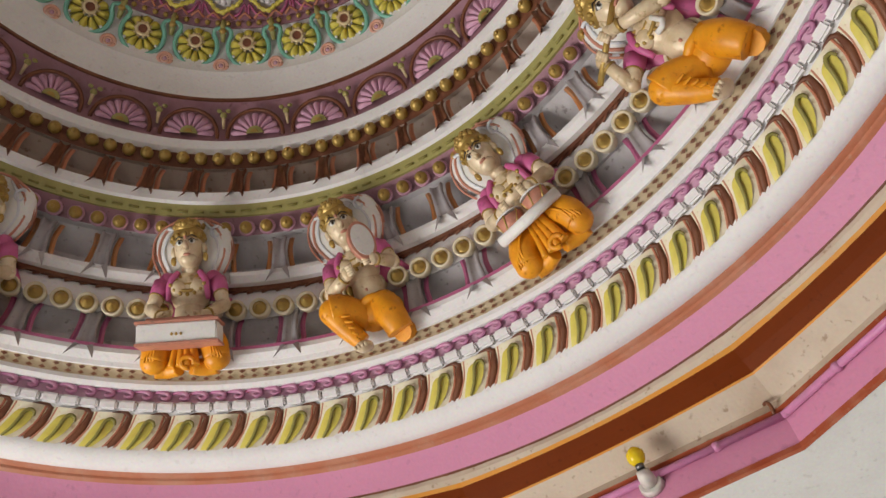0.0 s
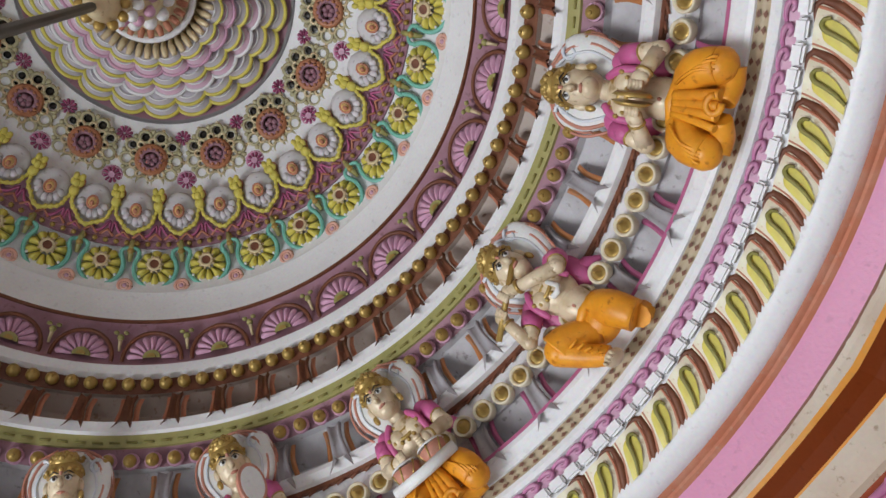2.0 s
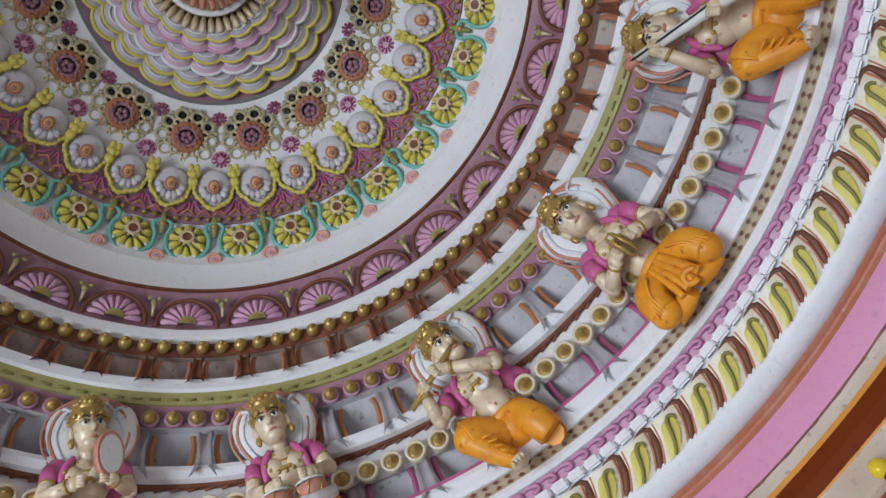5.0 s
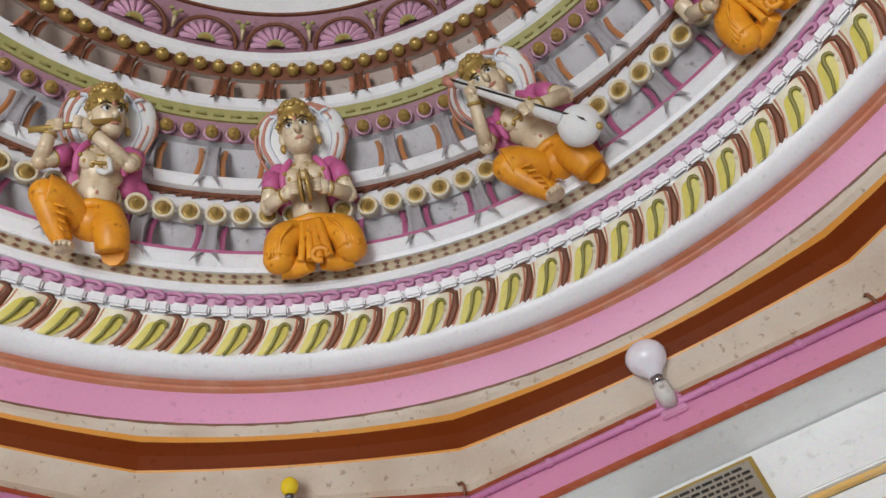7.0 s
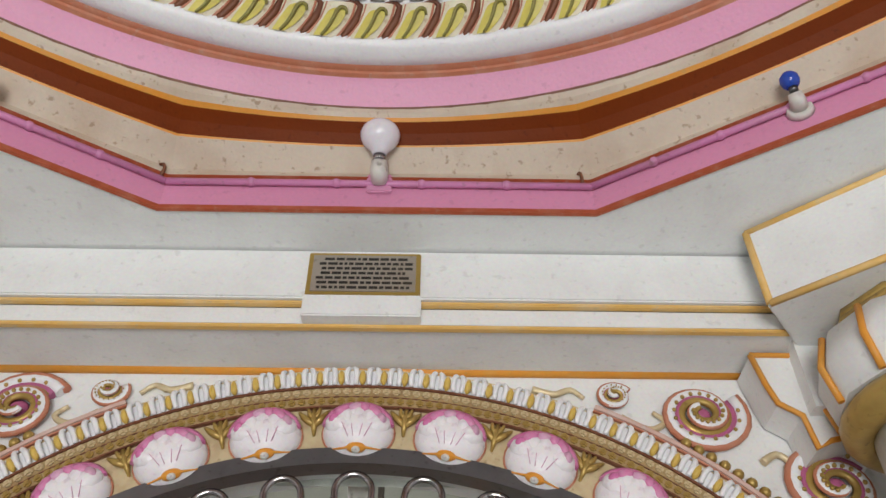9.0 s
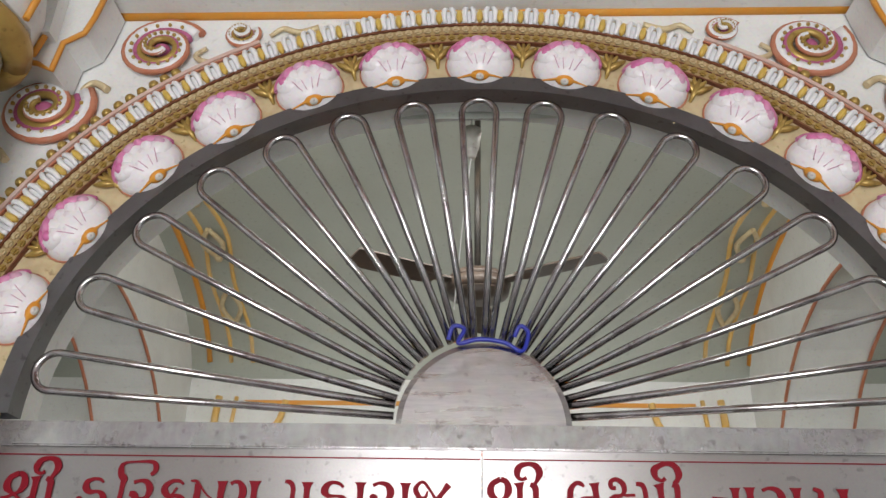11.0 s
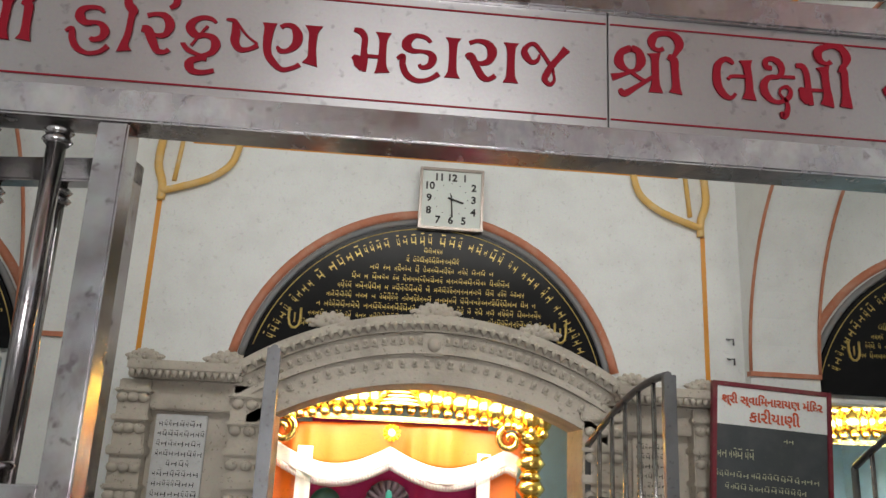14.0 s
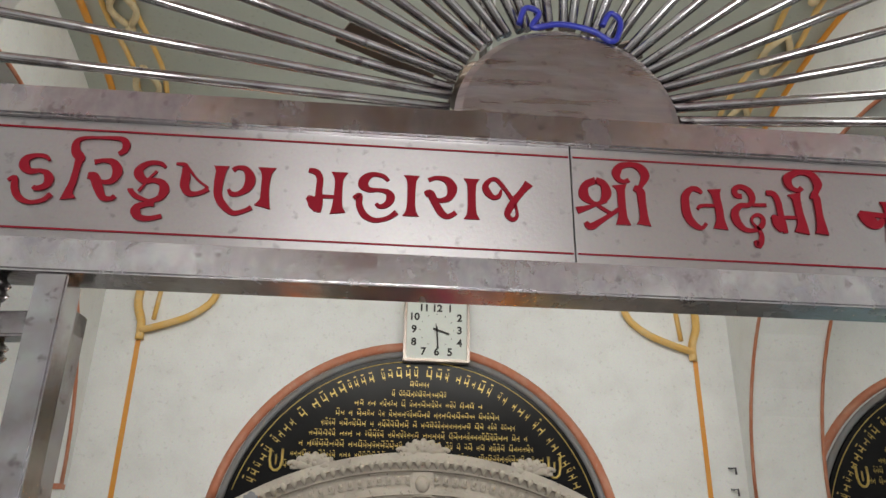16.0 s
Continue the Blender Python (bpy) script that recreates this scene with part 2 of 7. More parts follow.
def merge(bm, t, m=None, mi=0):
    if m is not None:
        t.transform(m)
    vs = [bm.verts.new(v.co) for v in t.verts]
    t.verts.index_update()
    for f in t.faces:
        try:
            nf = bm.faces.new([vs[v.index] for v in f.verts])
            nf.material_index, nf.smooth = mi, f.smooth
        except ValueError:
            pass
    t.free()


def ball(bm, c, r, m=None, mi=0, seg=14, rings=9, rot=None):
    """An ellipsoid; r may be three radii."""
    t = bmesh.new()
    bmesh.ops.create_uvsphere(t, u_segments=seg, v_segments=rings, radius=1)
    r = (r, r, r) if isinstance(r, (int, float)) else r
    t.transform(Matrix.Translation(c) @ (rot or Matrix.Identity(4)) @ Matrix.Diagonal((*r, 1)))
    for f in t.faces:
        f.smooth = True
    merge(bm, t, m, mi)


def limb(bm, pts, radii, m=None, mi=0, seg=9):
    """A tapered tube along points, with round ends."""
    pts = [Vector(p) for p in pts]
    rings = []
    t = bmesh.new()
    for i, p in enumerate(pts):
        d = (pts[min(i + 1, len(pts) - 1)] - pts[max(i - 1, 0)]).normalized()
        u = d.orthogonal().normalized() if i == 0 else (u - d * u.dot(d)).normalized()
        w = d.cross(u)
        rr = radii[i] if isinstance(radii, (list, tuple)) else radii
        rings.append([t.verts.new(p + (u * math.cos(a) + w * math.sin(a)) * rr) for a in [2 * math.pi * k / seg for k in range(seg)]])
    for a, b in zip(rings, rings[1:]):
        for k in range(seg):
            f = t.faces.new((a[k], a[(k + 1) % seg], b[(k + 1) % seg], b[k]))
            f.smooth = True
    t.faces.new(rings[0][::-1])
    t.faces.new(rings[-1])
    merge(bm, t, m, mi)


def smooth_line(pts, n=5):
    """Catmull-Rom through points."""
    pts = [Vector(p) for p in pts]
    out = []
    for i in range(len(pts) - 1):
        p0, p1, p2, p3 = pts[max(i - 1, 0)], pts[i], pts[i + 1], pts[min(i + 2, len(pts) - 1)]
        for k in range(n):
            s = k / n
            out.append(0.5 * ((2 * p1) + (p2 - p0) * s + (2 * p0 - 5 * p1 + 4 * p2 - p3) * s * s + (3 * p1 - p0 - 3 * p2 + p3) * s ** 3))
    return out + [pts[-1]]


def lathe(bm, profile, seg=224, mi=0, center=(AX, AY)):
    """Turns (radius, height) pairs about the dome's axis; faces look inward."""
    rings = [[bm.verts.new((center[0] + r * math.cos(2 * math.pi * k / seg), center[1] + r * math.sin(2 * math.pi * k / seg), z)) for k in range(seg)] for r, z in profile]
    for a, b in zip(rings, rings[1:]):
        for k in range(seg):
            f = bm.faces.new((a[(k + 1) % seg], a[k], b[k], b[(k + 1) % seg]))
            f.smooth, f.material_index = True, mi


def lathe_part(name, profile, material, parent, label="", seg=224):
    bm = bmesh.new()
    lathe(bm, [(r, z + HZ) for r, z in profile], seg)
    o = part(name, bm, material, parent, label)
    mod = o.modifiers.new("edge", "EDGE_SPLIT")
    mod.split_angle = radians(35)
    return o


def around(ang, r, z, lean=0.0, spin=0.0):
    """A pose on the dome: local x along the ring, z up the slope, -y out of the surface towards the middle.
    lean: degrees by which its top tips towards the axis."""
    a = radians(ang)
    return Matrix.Translation((AX + r * math.cos(a), AY + r * math.sin(a), z + HZ)) @ pose(0, 0, 0, 0, 0, ang - 90) @ pose(0, 0, 0, lean, 0, 0) @ pose(0, 0, 0, 0, spin, 0)

# ---- large structure: hall ----
def octagon(apothem, z, c=(AX, AY)):
    rr = apothem / math.cos(math.pi / 8)
    return [Vector((c[0] + rr * math.cos(math.pi / 8 + k * math.pi / 4), c[1] + rr * math.sin(math.pi / 8 + k * math.pi / 4), z)) for k in range(8)]


def slab(name, x0, x1, y0, y1, z0, z1, material, label, category, bevel=0.0):
    bm = bmesh.new()
    box(bm, x0, x1, y0, y1, z0, z1, bevel=bevel)
    return tagged(link(name, bm, material), label, category, kind="structure")


slab("floor", -3.2, 3.2, -5.3, 4.6, -0.12, 0.0, MARBLE, "grey polished marble floor of the temple hall", "floor")
bm = bmesh.new()
box(bm, -60, 60, -90, -5.3, -0.3, -0.1)
tagged(link("ground", bm, mat("courtyard_paving", (0.42, 0.38, 0.33), 0.8, dirt=0.5)), "sunlit paved courtyard outside the hall", "ground", kind="structure")

# fourteen-sided opening with one longer side over the gate
PV = [106.4 + 25.17 * k for k in range(14)]


def corner_r(a):
    """Radius of the polygon's corner in the direction a (degrees); a little narrower across the hall."""
    return 1.793 - 0.050 * max(0.0, abs(math.cos(radians(a))) - 0.28) / 0.72


def poly_r(a):
    """Radius of the many-sided outline in the direction a (degrees)."""
    for p, q in zip(PV, PV[1:] + [PV[0] + 360]):
        for s in (0, 360):
            if p <= a % 360 + s < q:
                rp, rq, d = corner_r(p), corner_r(q), a % 360 + s
                return rp * rq * math.sin(radians(q - p)) / (rp * math.sin(radians(d - p)) + rq * math.sin(radians(q - d)))
    return 1.793


bm = bmesh.new()
inner_v = [bm.verts.new((AX + corner_r(a) * math.cos(radians(a)), AY + corner_r(a) * math.sin(radians(a)), HZ + 1.25)) for a in PV]
outer_v = [bm.verts.new((max(-3.2, min(3.2, AX + 5 * math.cos(radians(a)))), max(-5.3, min(0.12, AY + 5 * math.sin(radians(a)))), HZ + 1.25)) for a in PV]
for k in range(14):
    bm.faces.new((inner_v[(k + 1) % 14], inner_v[k], outer_v[k], outer_v[(k + 1) % 14]))
tagged(link("ceiling", bm, WHITE), "flat white ceiling round the polygonal opening", "ceiling", kind="structure")

# end and side walls with wide daylight openings
for name, x0, x1 in (("wall_west", -3.3, -3.1), ("wall_east", 3.1, 3.3)):
    bm = bmesh.new()
    box(bm, x0, x1, -5.3, -4.0, 0, HZ + 1.3)
    box(bm, x0, x1, -1.2, 0.1, 0, HZ + 1.3)
    box(bm, x0, x1, -4.0, -1.2, 2.7, HZ + 1.3)
    tagged(link(name, bm, WHITE), "white painted hall wall with a wide opening", "wall", kind="structure")
bm = bmesh.new()
box(bm, -3.3, -2.4, -5.5, -5.3, 0, HZ + 1.3)
box(bm, 2.4, 3.3, -5.5, -5.3, 0, HZ + 1.3)
box(bm, -2.4, 2.4, -5.5, -5.3, 2.85, HZ + 1.3)
tagged(link("wall_south", bm, WHITE), "white entrance wall of the hall, open in the middle", "wall", kind="structure")


def arch_wall(x0, x1, z0, z1, y0, y1, curve):
    """A wall in the xz plane with an opening below a curve (list of (x, z), left to right, both ends at the floor)."""
    bm = bmesh.new()
    n = len(curve)
    rows_ = []
    for y in (y0, y1):
        low = [bm.verts.new((x, y, z)) for x, z in curve]
        up = [bm.verts.new((x, y, z1)) for x, z in curve]
        rows_.append((low, up, [bm.verts.new((x0, y, z0)), bm.verts.new((x0, y, z1)), bm.verts.new((x1, y, z0)), bm.verts.new((x1, y, z1))]))
    for (low, up, c), flip in zip(rows_, (False, True)):
        quads = [(low[i], low[i + 1], up[i + 1], up[i]) for i in range(n - 1) if abs(curve[i][0] - curve[i + 1][0]) > 1e-6]
        quads += [(c[0], low[0], up[0], c[1]), (low[-1], c[2], c[3], up[-1])]
        for q in quads:
            bm.faces.new(q[::-1] if flip else q)
    (la, ua, ca), (lb, ub, cb) = rows_
    for i in range(n - 1):
        bm.faces.new((la[i], lb[i], lb[i + 1], la[i + 1]))
    bm.faces.new((ca[0], ca[1], cb[1], cb[0]))
    bm.faces.new((ca[2], cb[2], cb[3], ca[3]))
    bm.normal_update()
    return bm


EA, EB = 0.905, 0.758           # half width and rise of the gate's arch at the grille's tips


def ell(t, d=0.0):
    """A point of the arch's ellipse, offset outward by d; t in degrees."""
    return ((EA + d) * math.cos(radians(t)), (EB + d) * math.sin(radians(t)))


curve = [(EA + 0.055, 0.0)] + [(ell(t, 0.055)[0], HZ + ell(t, 0.055)[1]) for t in range(0, 181, 5)] + [(-EA - 0.055, 0.0)]
tagged(link("wall_north", arch_wall(-3.2, 3.2, 0, HZ + 1.3, 0.02, 0.16, curve[::-1]), WHITE), "white wall with the ornamented arch of the gate", "wall", kind="structure")

# beams on the four long sides
def beam(ang):
    th = empty("ceiling_beam", Matrix.Translation((AX, AY, 0)) @ pose(0, 0, 0, 0, 0, ang))
    w = 0.98 if ang == 0 else 0.9
    bm = bmesh.new()
    box(bm, -w, w, 1.847, 2.045, HZ + 1.099, HZ + 1.246, bevel=0.004)
    part("upper_band", bm, WHITE, th)
    bm = bmesh.new()
    box(bm, -w, w, 1.869, 2.045, HZ + 1.036, HZ + 1.087, bevel=0.004)
    part("lower_band", bm, WHITE, th)
    for z, y in ((1.093, 1.856), (1.0335, 1.866)):
        bm = bmesh.new()
        box(bm, -w, w, y, y + 0.018, HZ + z - 0.0045, HZ + z + 0.0045, bevel=0.002)
        part("moulding", bm, AMBER, th, "ochre painted edge line")
    return tagged(th, "white plaster ceiling beam with ochre edge lines", "beam", "ceiling beams", "structure")


for k in range(4):
    beam(k * 90)

# ---- dome ----
dome = tagged(empty("dome"), "painted plaster dome with concentric carved rings", "dome", kind="structure")


def oct_part(name, bands, material, label=""):
    """A ring that changes from octagon to circle: bands of (apothem, roundness 0 to 1, height)."""
    bm = bmesh.new()
    angs = sorted(set([a % 360 for a in PV] + [k * 3.0 for k in range(120)]))
    rings = []
    for ap, rnd, z in bands:
        rings.append([bm.verts.new((AX + r * math.cos(radians(a)), AY + r * math.sin(radians(a)), z + HZ))
                      for a in angs for r in [ap * ((1 - rnd) * poly_r(a) + rnd * 1.755)]])
    for a, b in zip(rings, rings[1:]):
        for k in range(len(angs)):
            n = (k + 1) % len(angs)
            bm.faces.new((a[n], a[k], b[k], b[n]))
    o = part(name, bm, material, dome, label)
    return o


oct_part("pink_polygon_band", [(1.0, 0, 1.254), (1.0, 0, 1.352)], PINK, "glossy pink many-sided band")
oct_part("polygon_edge", [(1.001, 0, 1.246), (0.996, 0, 1.248), (0.997, 0, 1.262), (1.0, 0, 1.264)], REDLINE, "red edge line of the pink band")
oct_part("polygon_top_edge", [(1.0, 0, 1.352), (0.992, 0, 1.356), (0.996, 0, 1.360)], REDLINE)
oct_part("beige_cove", [(0.996, 0, 1.360), (1.000, 0.1, 1.387), (0.968, 0.39, 1.432)], BEIGE, "stained beige cove")
oct_part("orange_fringe", [(0.968, 0.39, 1.432), (0.966, 0.41, 1.436)], ORANGE)
oct_part("brown_band", [(0.966, 0.41, 1.436), (0.953, 0.52, 1.457), (0.938, 0.64, 1.474)], BROWN, "glossy dark brown band")
oct_part("orange_band", [(0.938, 0.64, 1.474), (0.932, 0.73, 1.481)], ORANGE, "orange wash above the brown band")
oct_part("cream_band", [(0.932, 0.73, 1.481), (0.9250, 0.85, 1.490), (0.9211, 1.0, 1.501)], BEIGE)
lathe_part("thin_rust_line", [(1.617, 1.500), (1.613, 1.505)], RUST, dome)
lathe_part("pink_band", [(1.613, 1.505), (1.590, 1.535), (1.566, 1.556)], PINK, dome, "glossy pink ring")
lathe_part("terracotta_line", [(1.566, 1.556), (1.556, 1.560), (1.553, 1.566), (1.545, 1.566), (1.538, 1.570)], TERRA, dome, "terracotta painted fillet")
lathe_part("white_lip", [(1.538, 1.570), (1.526, 1.565), (1.510, 1.565), (1.492, 1.572), (1.478, 1.582), (1.474, 1.592)], DOMEWHITE, dome, "rounded white lip")
lathe_part("leaf_ground", [(1.474, 1.592), (1.474, 1.602), (1.462, 1.630), (1.425, 1.655)], BEIGE, dome, "ochre ground of the leaf moulding")
lathe_part("dentil_ground", [(1.425, 1.655), (1.412, 1.668), (1.405, 1.680)], DOMEWHITE, dome)
lathe_part("rope_ground", [(1.405, 1.680), (1.398, 1.690), (1.386, 1.698)], PALEPINK, dome)
lathe_part("white_roll", [(1.386, 1.698), (1.374, 1.694), (1.364, 1.700), (1.360, 1.710)], DOMEWHITE, dome)
lathe_part("chain_bed", [(1.360, 1.710), (1.356, 1.718), (1.348, 1.724), (1.340, 1.726)], mat("tan_chain_bed", (0.50, 0.40, 0.26), 0.45, dirt=0.4, scale=30), dome)
lathe_part("lower_lip", [(1.340, 1.726), (1.334, 1.724), (1.326, 1.732)], DOMEWHITE, dome)
lathe_part("statue_ledge", [(1.326, 1.732), (1.306, 1.744), (1.300, 1.760)], DOMEWHITE, dome, "white fillet below the figures")
# recess shade is partly in this panel's colour
lathe_part("lower_panel", [(1.302, 1.765), (1.352, 1.772), (1.372, 1.805), (1.355, 1.845), (1.300, 1.872), (1.290, 1.866)], RECESS, dome, "white recessed panel behind the figures with shade mottled in")
lathe_part("magenta_line", [(1.301, 1.755), (1.2965, 1.762), (1.303, 1.768)], MAGENTA, dome)
lathe_part("cup_rail", [(1.290, 1.866), (1.264, 1.874), (1.258, 1.90), (1.250, 1.93)], DOMEWHITE, dome)
lathe_part("groove", [(1.250, 1.93), (1.238, 1.925), (1.234, 1.935)], RUST, dome, "dark groove line")
lathe_part("upper_fillet", [(1.234, 1.935), (1.218, 1.930), (1.200, 1.940), (1.196, 1.952)], DOMEWHITE, dome, "white moulded fillet")
lathe_part("upper_panel", [(1.196, 1.952), (1.250, 1.96), (1.268, 1.99), (1.245, 2.035), (1.170, 2.066), (1.150, 2.060)], RECESS, dome, "white recessed panel with shade mottled in")
lathe_part("bead_rail", [(1.150, 2.060), (1.125, 2.075), (1.105, 2.085)], ROSE, dome)
lathe_part("green_band", [(1.105, 2.085), (1.098, 2.082), (1.082, 2.098), (1.076, 2.106)], LIME, dome, "yellow-green line band")
lathe_part("step_fillet", [(1.076, 2.106), (1.066, 2.108), (1.058, 2.124), (1.052, 2.134)], DOMEWHITE, dome)
# umber paints brown shade into this whitish panel, along with its orange paint bleed
lathe_part("inner_panel", [(1.052, 2.134), (1.100, 2.14), (1.118, 2.18), (1.105, 2.24), (1.060, 2.268), (1.046, 2.262)], mat("umber_shade_panel", (0.44, 0.36, 0.31), 0.45, dirt=0.6, dirt_color=(0.30, 0.16, 0.09), scale=9), dome, "panel with umber shade painted in and rust coloured brackets")
lathe_part("bead_cove", [(1.046, 2.262), (1.034, 2.275), (1.020, 2.300)], RUST, dome)
lathe_part("grey_roll", [(1.020, 2.300), (1.004, 2.304), (0.995, 2.318), (0.990, 2.330)], DOMEWHITE, dome, "grey white roll moulding")
lathe_part("pink_ground", [(0.990, 2.330), (0.992, 2.345), (0.985, 2.39), (0.960, 2.435), (0.925, 2.462)], ROSE, dome, "dark rose ground of the half flowers")
lathe_part("brown_line", [(0.925, 2.462), (0.918, 2.458), (0.914, 2.466)], RUST, dome)
lathe_part("white_band", [(0.914, 2.466), (0.905, 2.49), (0.890, 2.53), (0.868, 2.562)], DOMEWHITE, dome, "plain white band")
lathe_part("flower_ground", [(0.868, 2.562), (0.866, 2.57), (0.842, 2.63), (0.80, 2.675), (0.775, 2.69)], DOMEWHITE, dome)
lathe_part("brown_steps", [(0.775, 2.69), (0.770, 2.684), (0.755, 2.70), (0.750, 2.698), (0.735, 2.715), (0.724, 2.72)], ROSE, dome, "brown and rose stepped mouldings")
lathe_part("crest_ground", [(0.724, 2.72), (0.715, 2.74), (0.690, 2.765), (0.655, 2.785)], PALEPINK, dome)
lathe_part("rosette_ground", [(0.655, 2.785), (0.64, 2.80), (0.56, 2.85), (0.47, 2.90), (0.423, 2.918)], DOMEWHITE, dome, "white ground of the rosette ring")
lathe_part("lotus_line", [(0.423, 2.918), (0.419, 2.914), (0.414, 2.919), (0.410, 2.920)], mat("grey_line_enamel", (0.22, 0.21, 0.22), 0.5), dome, "thin grey circle")
lathe_part("crown_ground", [(0.410, 2.920), (0.36, 2.945), (0.25, 2.99), (0.12, 3.02), (0.0, 3.025)], ROSE, dome)


# ---- carved ornaments of the dome ----
def petal_disc(n, r0, r1, depth, bulge=0.5, half=False, mi=0, notch=0.82):
    """A flower in the xz plane whose petals swell towards -y; half: only the upper half."""
    bm = bmesh.new()
    span, a0 = (math.pi, 0.0) if half else (2 * math.pi, 0.0)
    for k in range(n):
        b0, b1 = a0 + span * (k + 0.06) / n, a0 + span * (k + 0.94) / n
        grid = []
        for i in range(5):
            row = []
            s = i / 4
            for j in range(5):
                u = j / 4
                ang = b0 + (b1 - b0) * u
                w = math.sin(math.pi * u)
                rr = r0 + (r1 * (notch + (1 - notch) * w) - r0) * s
                y = -depth * (0.25 + w ** 0.7 * math.sin(math.pi * (0.15 + 0.75 * s)) * bulge * 2 * 0.75)
                row.append(bm.verts.new((rr * math.cos(ang), y if i < 4 else -depth * 0.1, rr * math.sin(ang))))
            grid.append(row)
        for i in range(4):
            for j in range(4):
                f = bm.faces.new((grid[i][j], grid[i + 1][j], grid[i + 1][j + 1], grid[i][j + 1]))
                f.smooth, f.material_index = True, mi
    return bm


def disc(bm, r, y, thick, mi=0, seg=20, half=False, c=(0, 0)):
    """A low round boss in the xz plane."""
    span = math.pi if half else 2 * math.pi
    m = seg + 1 if half else seg
    rim0 = [bm.verts.new((c[0] + r * math.cos(span * k / seg), y, c[1] + r * math.sin(span * k / seg))) for k in range(m)]
    rim1 = [bm.verts.new((c[0] + r * 0.93 * math.cos(span * k / seg), y - thick, c[1] + r * 0.93 * math.sin(span * k / seg))) for k in range(m)]
    for k in range(m if not half else m - 1):
        f = bm.faces.new((rim0[k], rim1[k], rim1[(k + 1) % m], rim0[(k + 1) % m]))
        f.material_index = mi
    f = bm.faces.new(rim1)
    f.material_index = mi


def ring_tube(bm, r, tube, y, mi=0, seg=24, side=6, a0=0.0, a1=360.0, c=(0, 0), sz=1.0):
    pts = [(c[0] + r * math.cos(radians(a0 + (a1 - a0) * k / seg)), y, c[1] + sz * r * math.sin(radians(a0 + (a1 - a0) * k / seg))) for k in range(seg + 1)]
    limb(bm, pts, tube, mi=mi, seg=side)


def ring_of(name, bm, mats, n, phase, r, z, lean, label="", spin=0.0, keep=None):
    """n like pieces round the dome, each an object on one mesh."""
    first = part(name, bm, mats, dome, label)
    poses = [around(phase + 360.0 * k / n, r, z, lean, spin) for k in range(n)]
    first.matrix_local = poses[0]
    repeat(first, poses[1:])


# leaf moulding: slanted S-shaped leaves
LEAFBODY = mat("cream_leaf_enamel", (0.80, 0.75, 0.58), 0.36, dirt=0.55, dirt_color=(0.60, 0.40, 0.20), scale=22)


def ribbon(bm, pts, w0, dy, mi, taper=0.4):
    """A leaf-like strip, arched towards -y."""
    prev = None
    line = smooth_line(pts, 4)
    for i, p in enumerate(line):
        s = i / (len(line) - 1)
        w = w0 * (1 - taper + taper * math.sin(math.pi * s))
        row = [bm.verts.new((p.x + q * w, p.y + dy * (1 - (q * 1.8) ** 2), p.z)) for q in (-0.5, -0.25, 0, 0.25, 0.5)]
        if prev:
            for j in range(4):
                f = bm.faces.new((prev[j], prev[j + 1], row[j + 1], row[j]))
                f.smooth, f.material_index = True, mi
        prev = row


LEAN = [(-0.032, -0.041), (-0.018, -0.022), (-0.002, 0.002), (0.006, 0.022), (0.012, 0.046)]


def slant(dx, y):
    return [(x + dx, y, z) for x, z in LEAN]


bm = bmesh.new()
ribbon(bm, slant(0, 0), 0.090, -0.012, 0, 0.05)
ribbon(bm, [(-0.034, -0.010, -0.040), (-0.018, -0.0135, -0.022), (-0.004, -0.0135, 0.0), (0.006, -0.0125, 0.022), (0.014, -0.010, 0.030)], 0.046, -0.003, 1, 0.40)
hook = smooth_line([(-0.030, -0.014, -0.040), (-0.014, -0.019, -0.020), (-0.003, -0.020, 0.002), (0.004, -0.020, 0.020), (0.014, -0.018, 0.030), (0.025, -0.016, 0.027), (0.027, -0.014, 0.016)], 4)
limb(bm, hook, [0.0036 + 0.0016 * math.sin(math.pi * i / (len(hook) - 1)) for i in range(len(hook))], mi=2, seg=6)
ring_of("leaf", bm, [LEAFBODY, YELLOW, OLIVE], 96, 0.6, 1.456, 1.622, 40, "slanted cream leaf with a yellow patch and olive hook")
# brown leaf outlines, thickened to paint in the shade between leaves
bm = bmesh.new()
line = smooth_line(slant(0, -0.002), 4)
limb(bm, line, [0.0065 + 0.0040 * math.sin(math.pi * i / (len(line) - 1)) for i in range(len(line))], mi=0, seg=6)
limb(bm, smooth_line([(0.011, -0.003, 0.036), (0.004, -0.005, 0.048), (-0.014, -0.004, 0.050), (-0.038, -0.002, 0.046)], 3), [0.0062, 0.0062, 0.006, 0.006, 0.0055, 0.005, 0.0045, 0.004, 0.0035, 0.003], mi=0, seg=6)
for dx in (-0.013, 0.014):
    limb(bm, smooth_line(slant(dx, -0.005), 4), 0.0040, mi=1, seg=5)
ring_of("leaf_edge", bm, [RUST, TERRA], 96, 0.6 + 1.875, 1.458, 1.622, 40, "dark brown outline with painted shade between leaves, terracotta edges")

# dentils and ropes
bm = bmesh.new()
box(bm, -0.0205, 0.0205, -0.019, 0.006, -0.012, 0.013, bevel=0.005)
ring_of("dentil", bm, DOMEWHITE, 192, 0.4, 1.411, 1.668, 40, "small white dentil block")
bm = bmesh.new()
limb(bm, smooth_line([(-0.024, 0, 0.006), (-0.010, -0.004, 0.009), (0.010, -0.006, 0.006), (0.016, -0.006, -0.003), (0.006, -0.007, -0.008), (-0.003, -0.007, -0.003)], 3), [0.004 + 0.0022 * math.sin(math.pi * k / 15) for k in range(16)], seg=6)
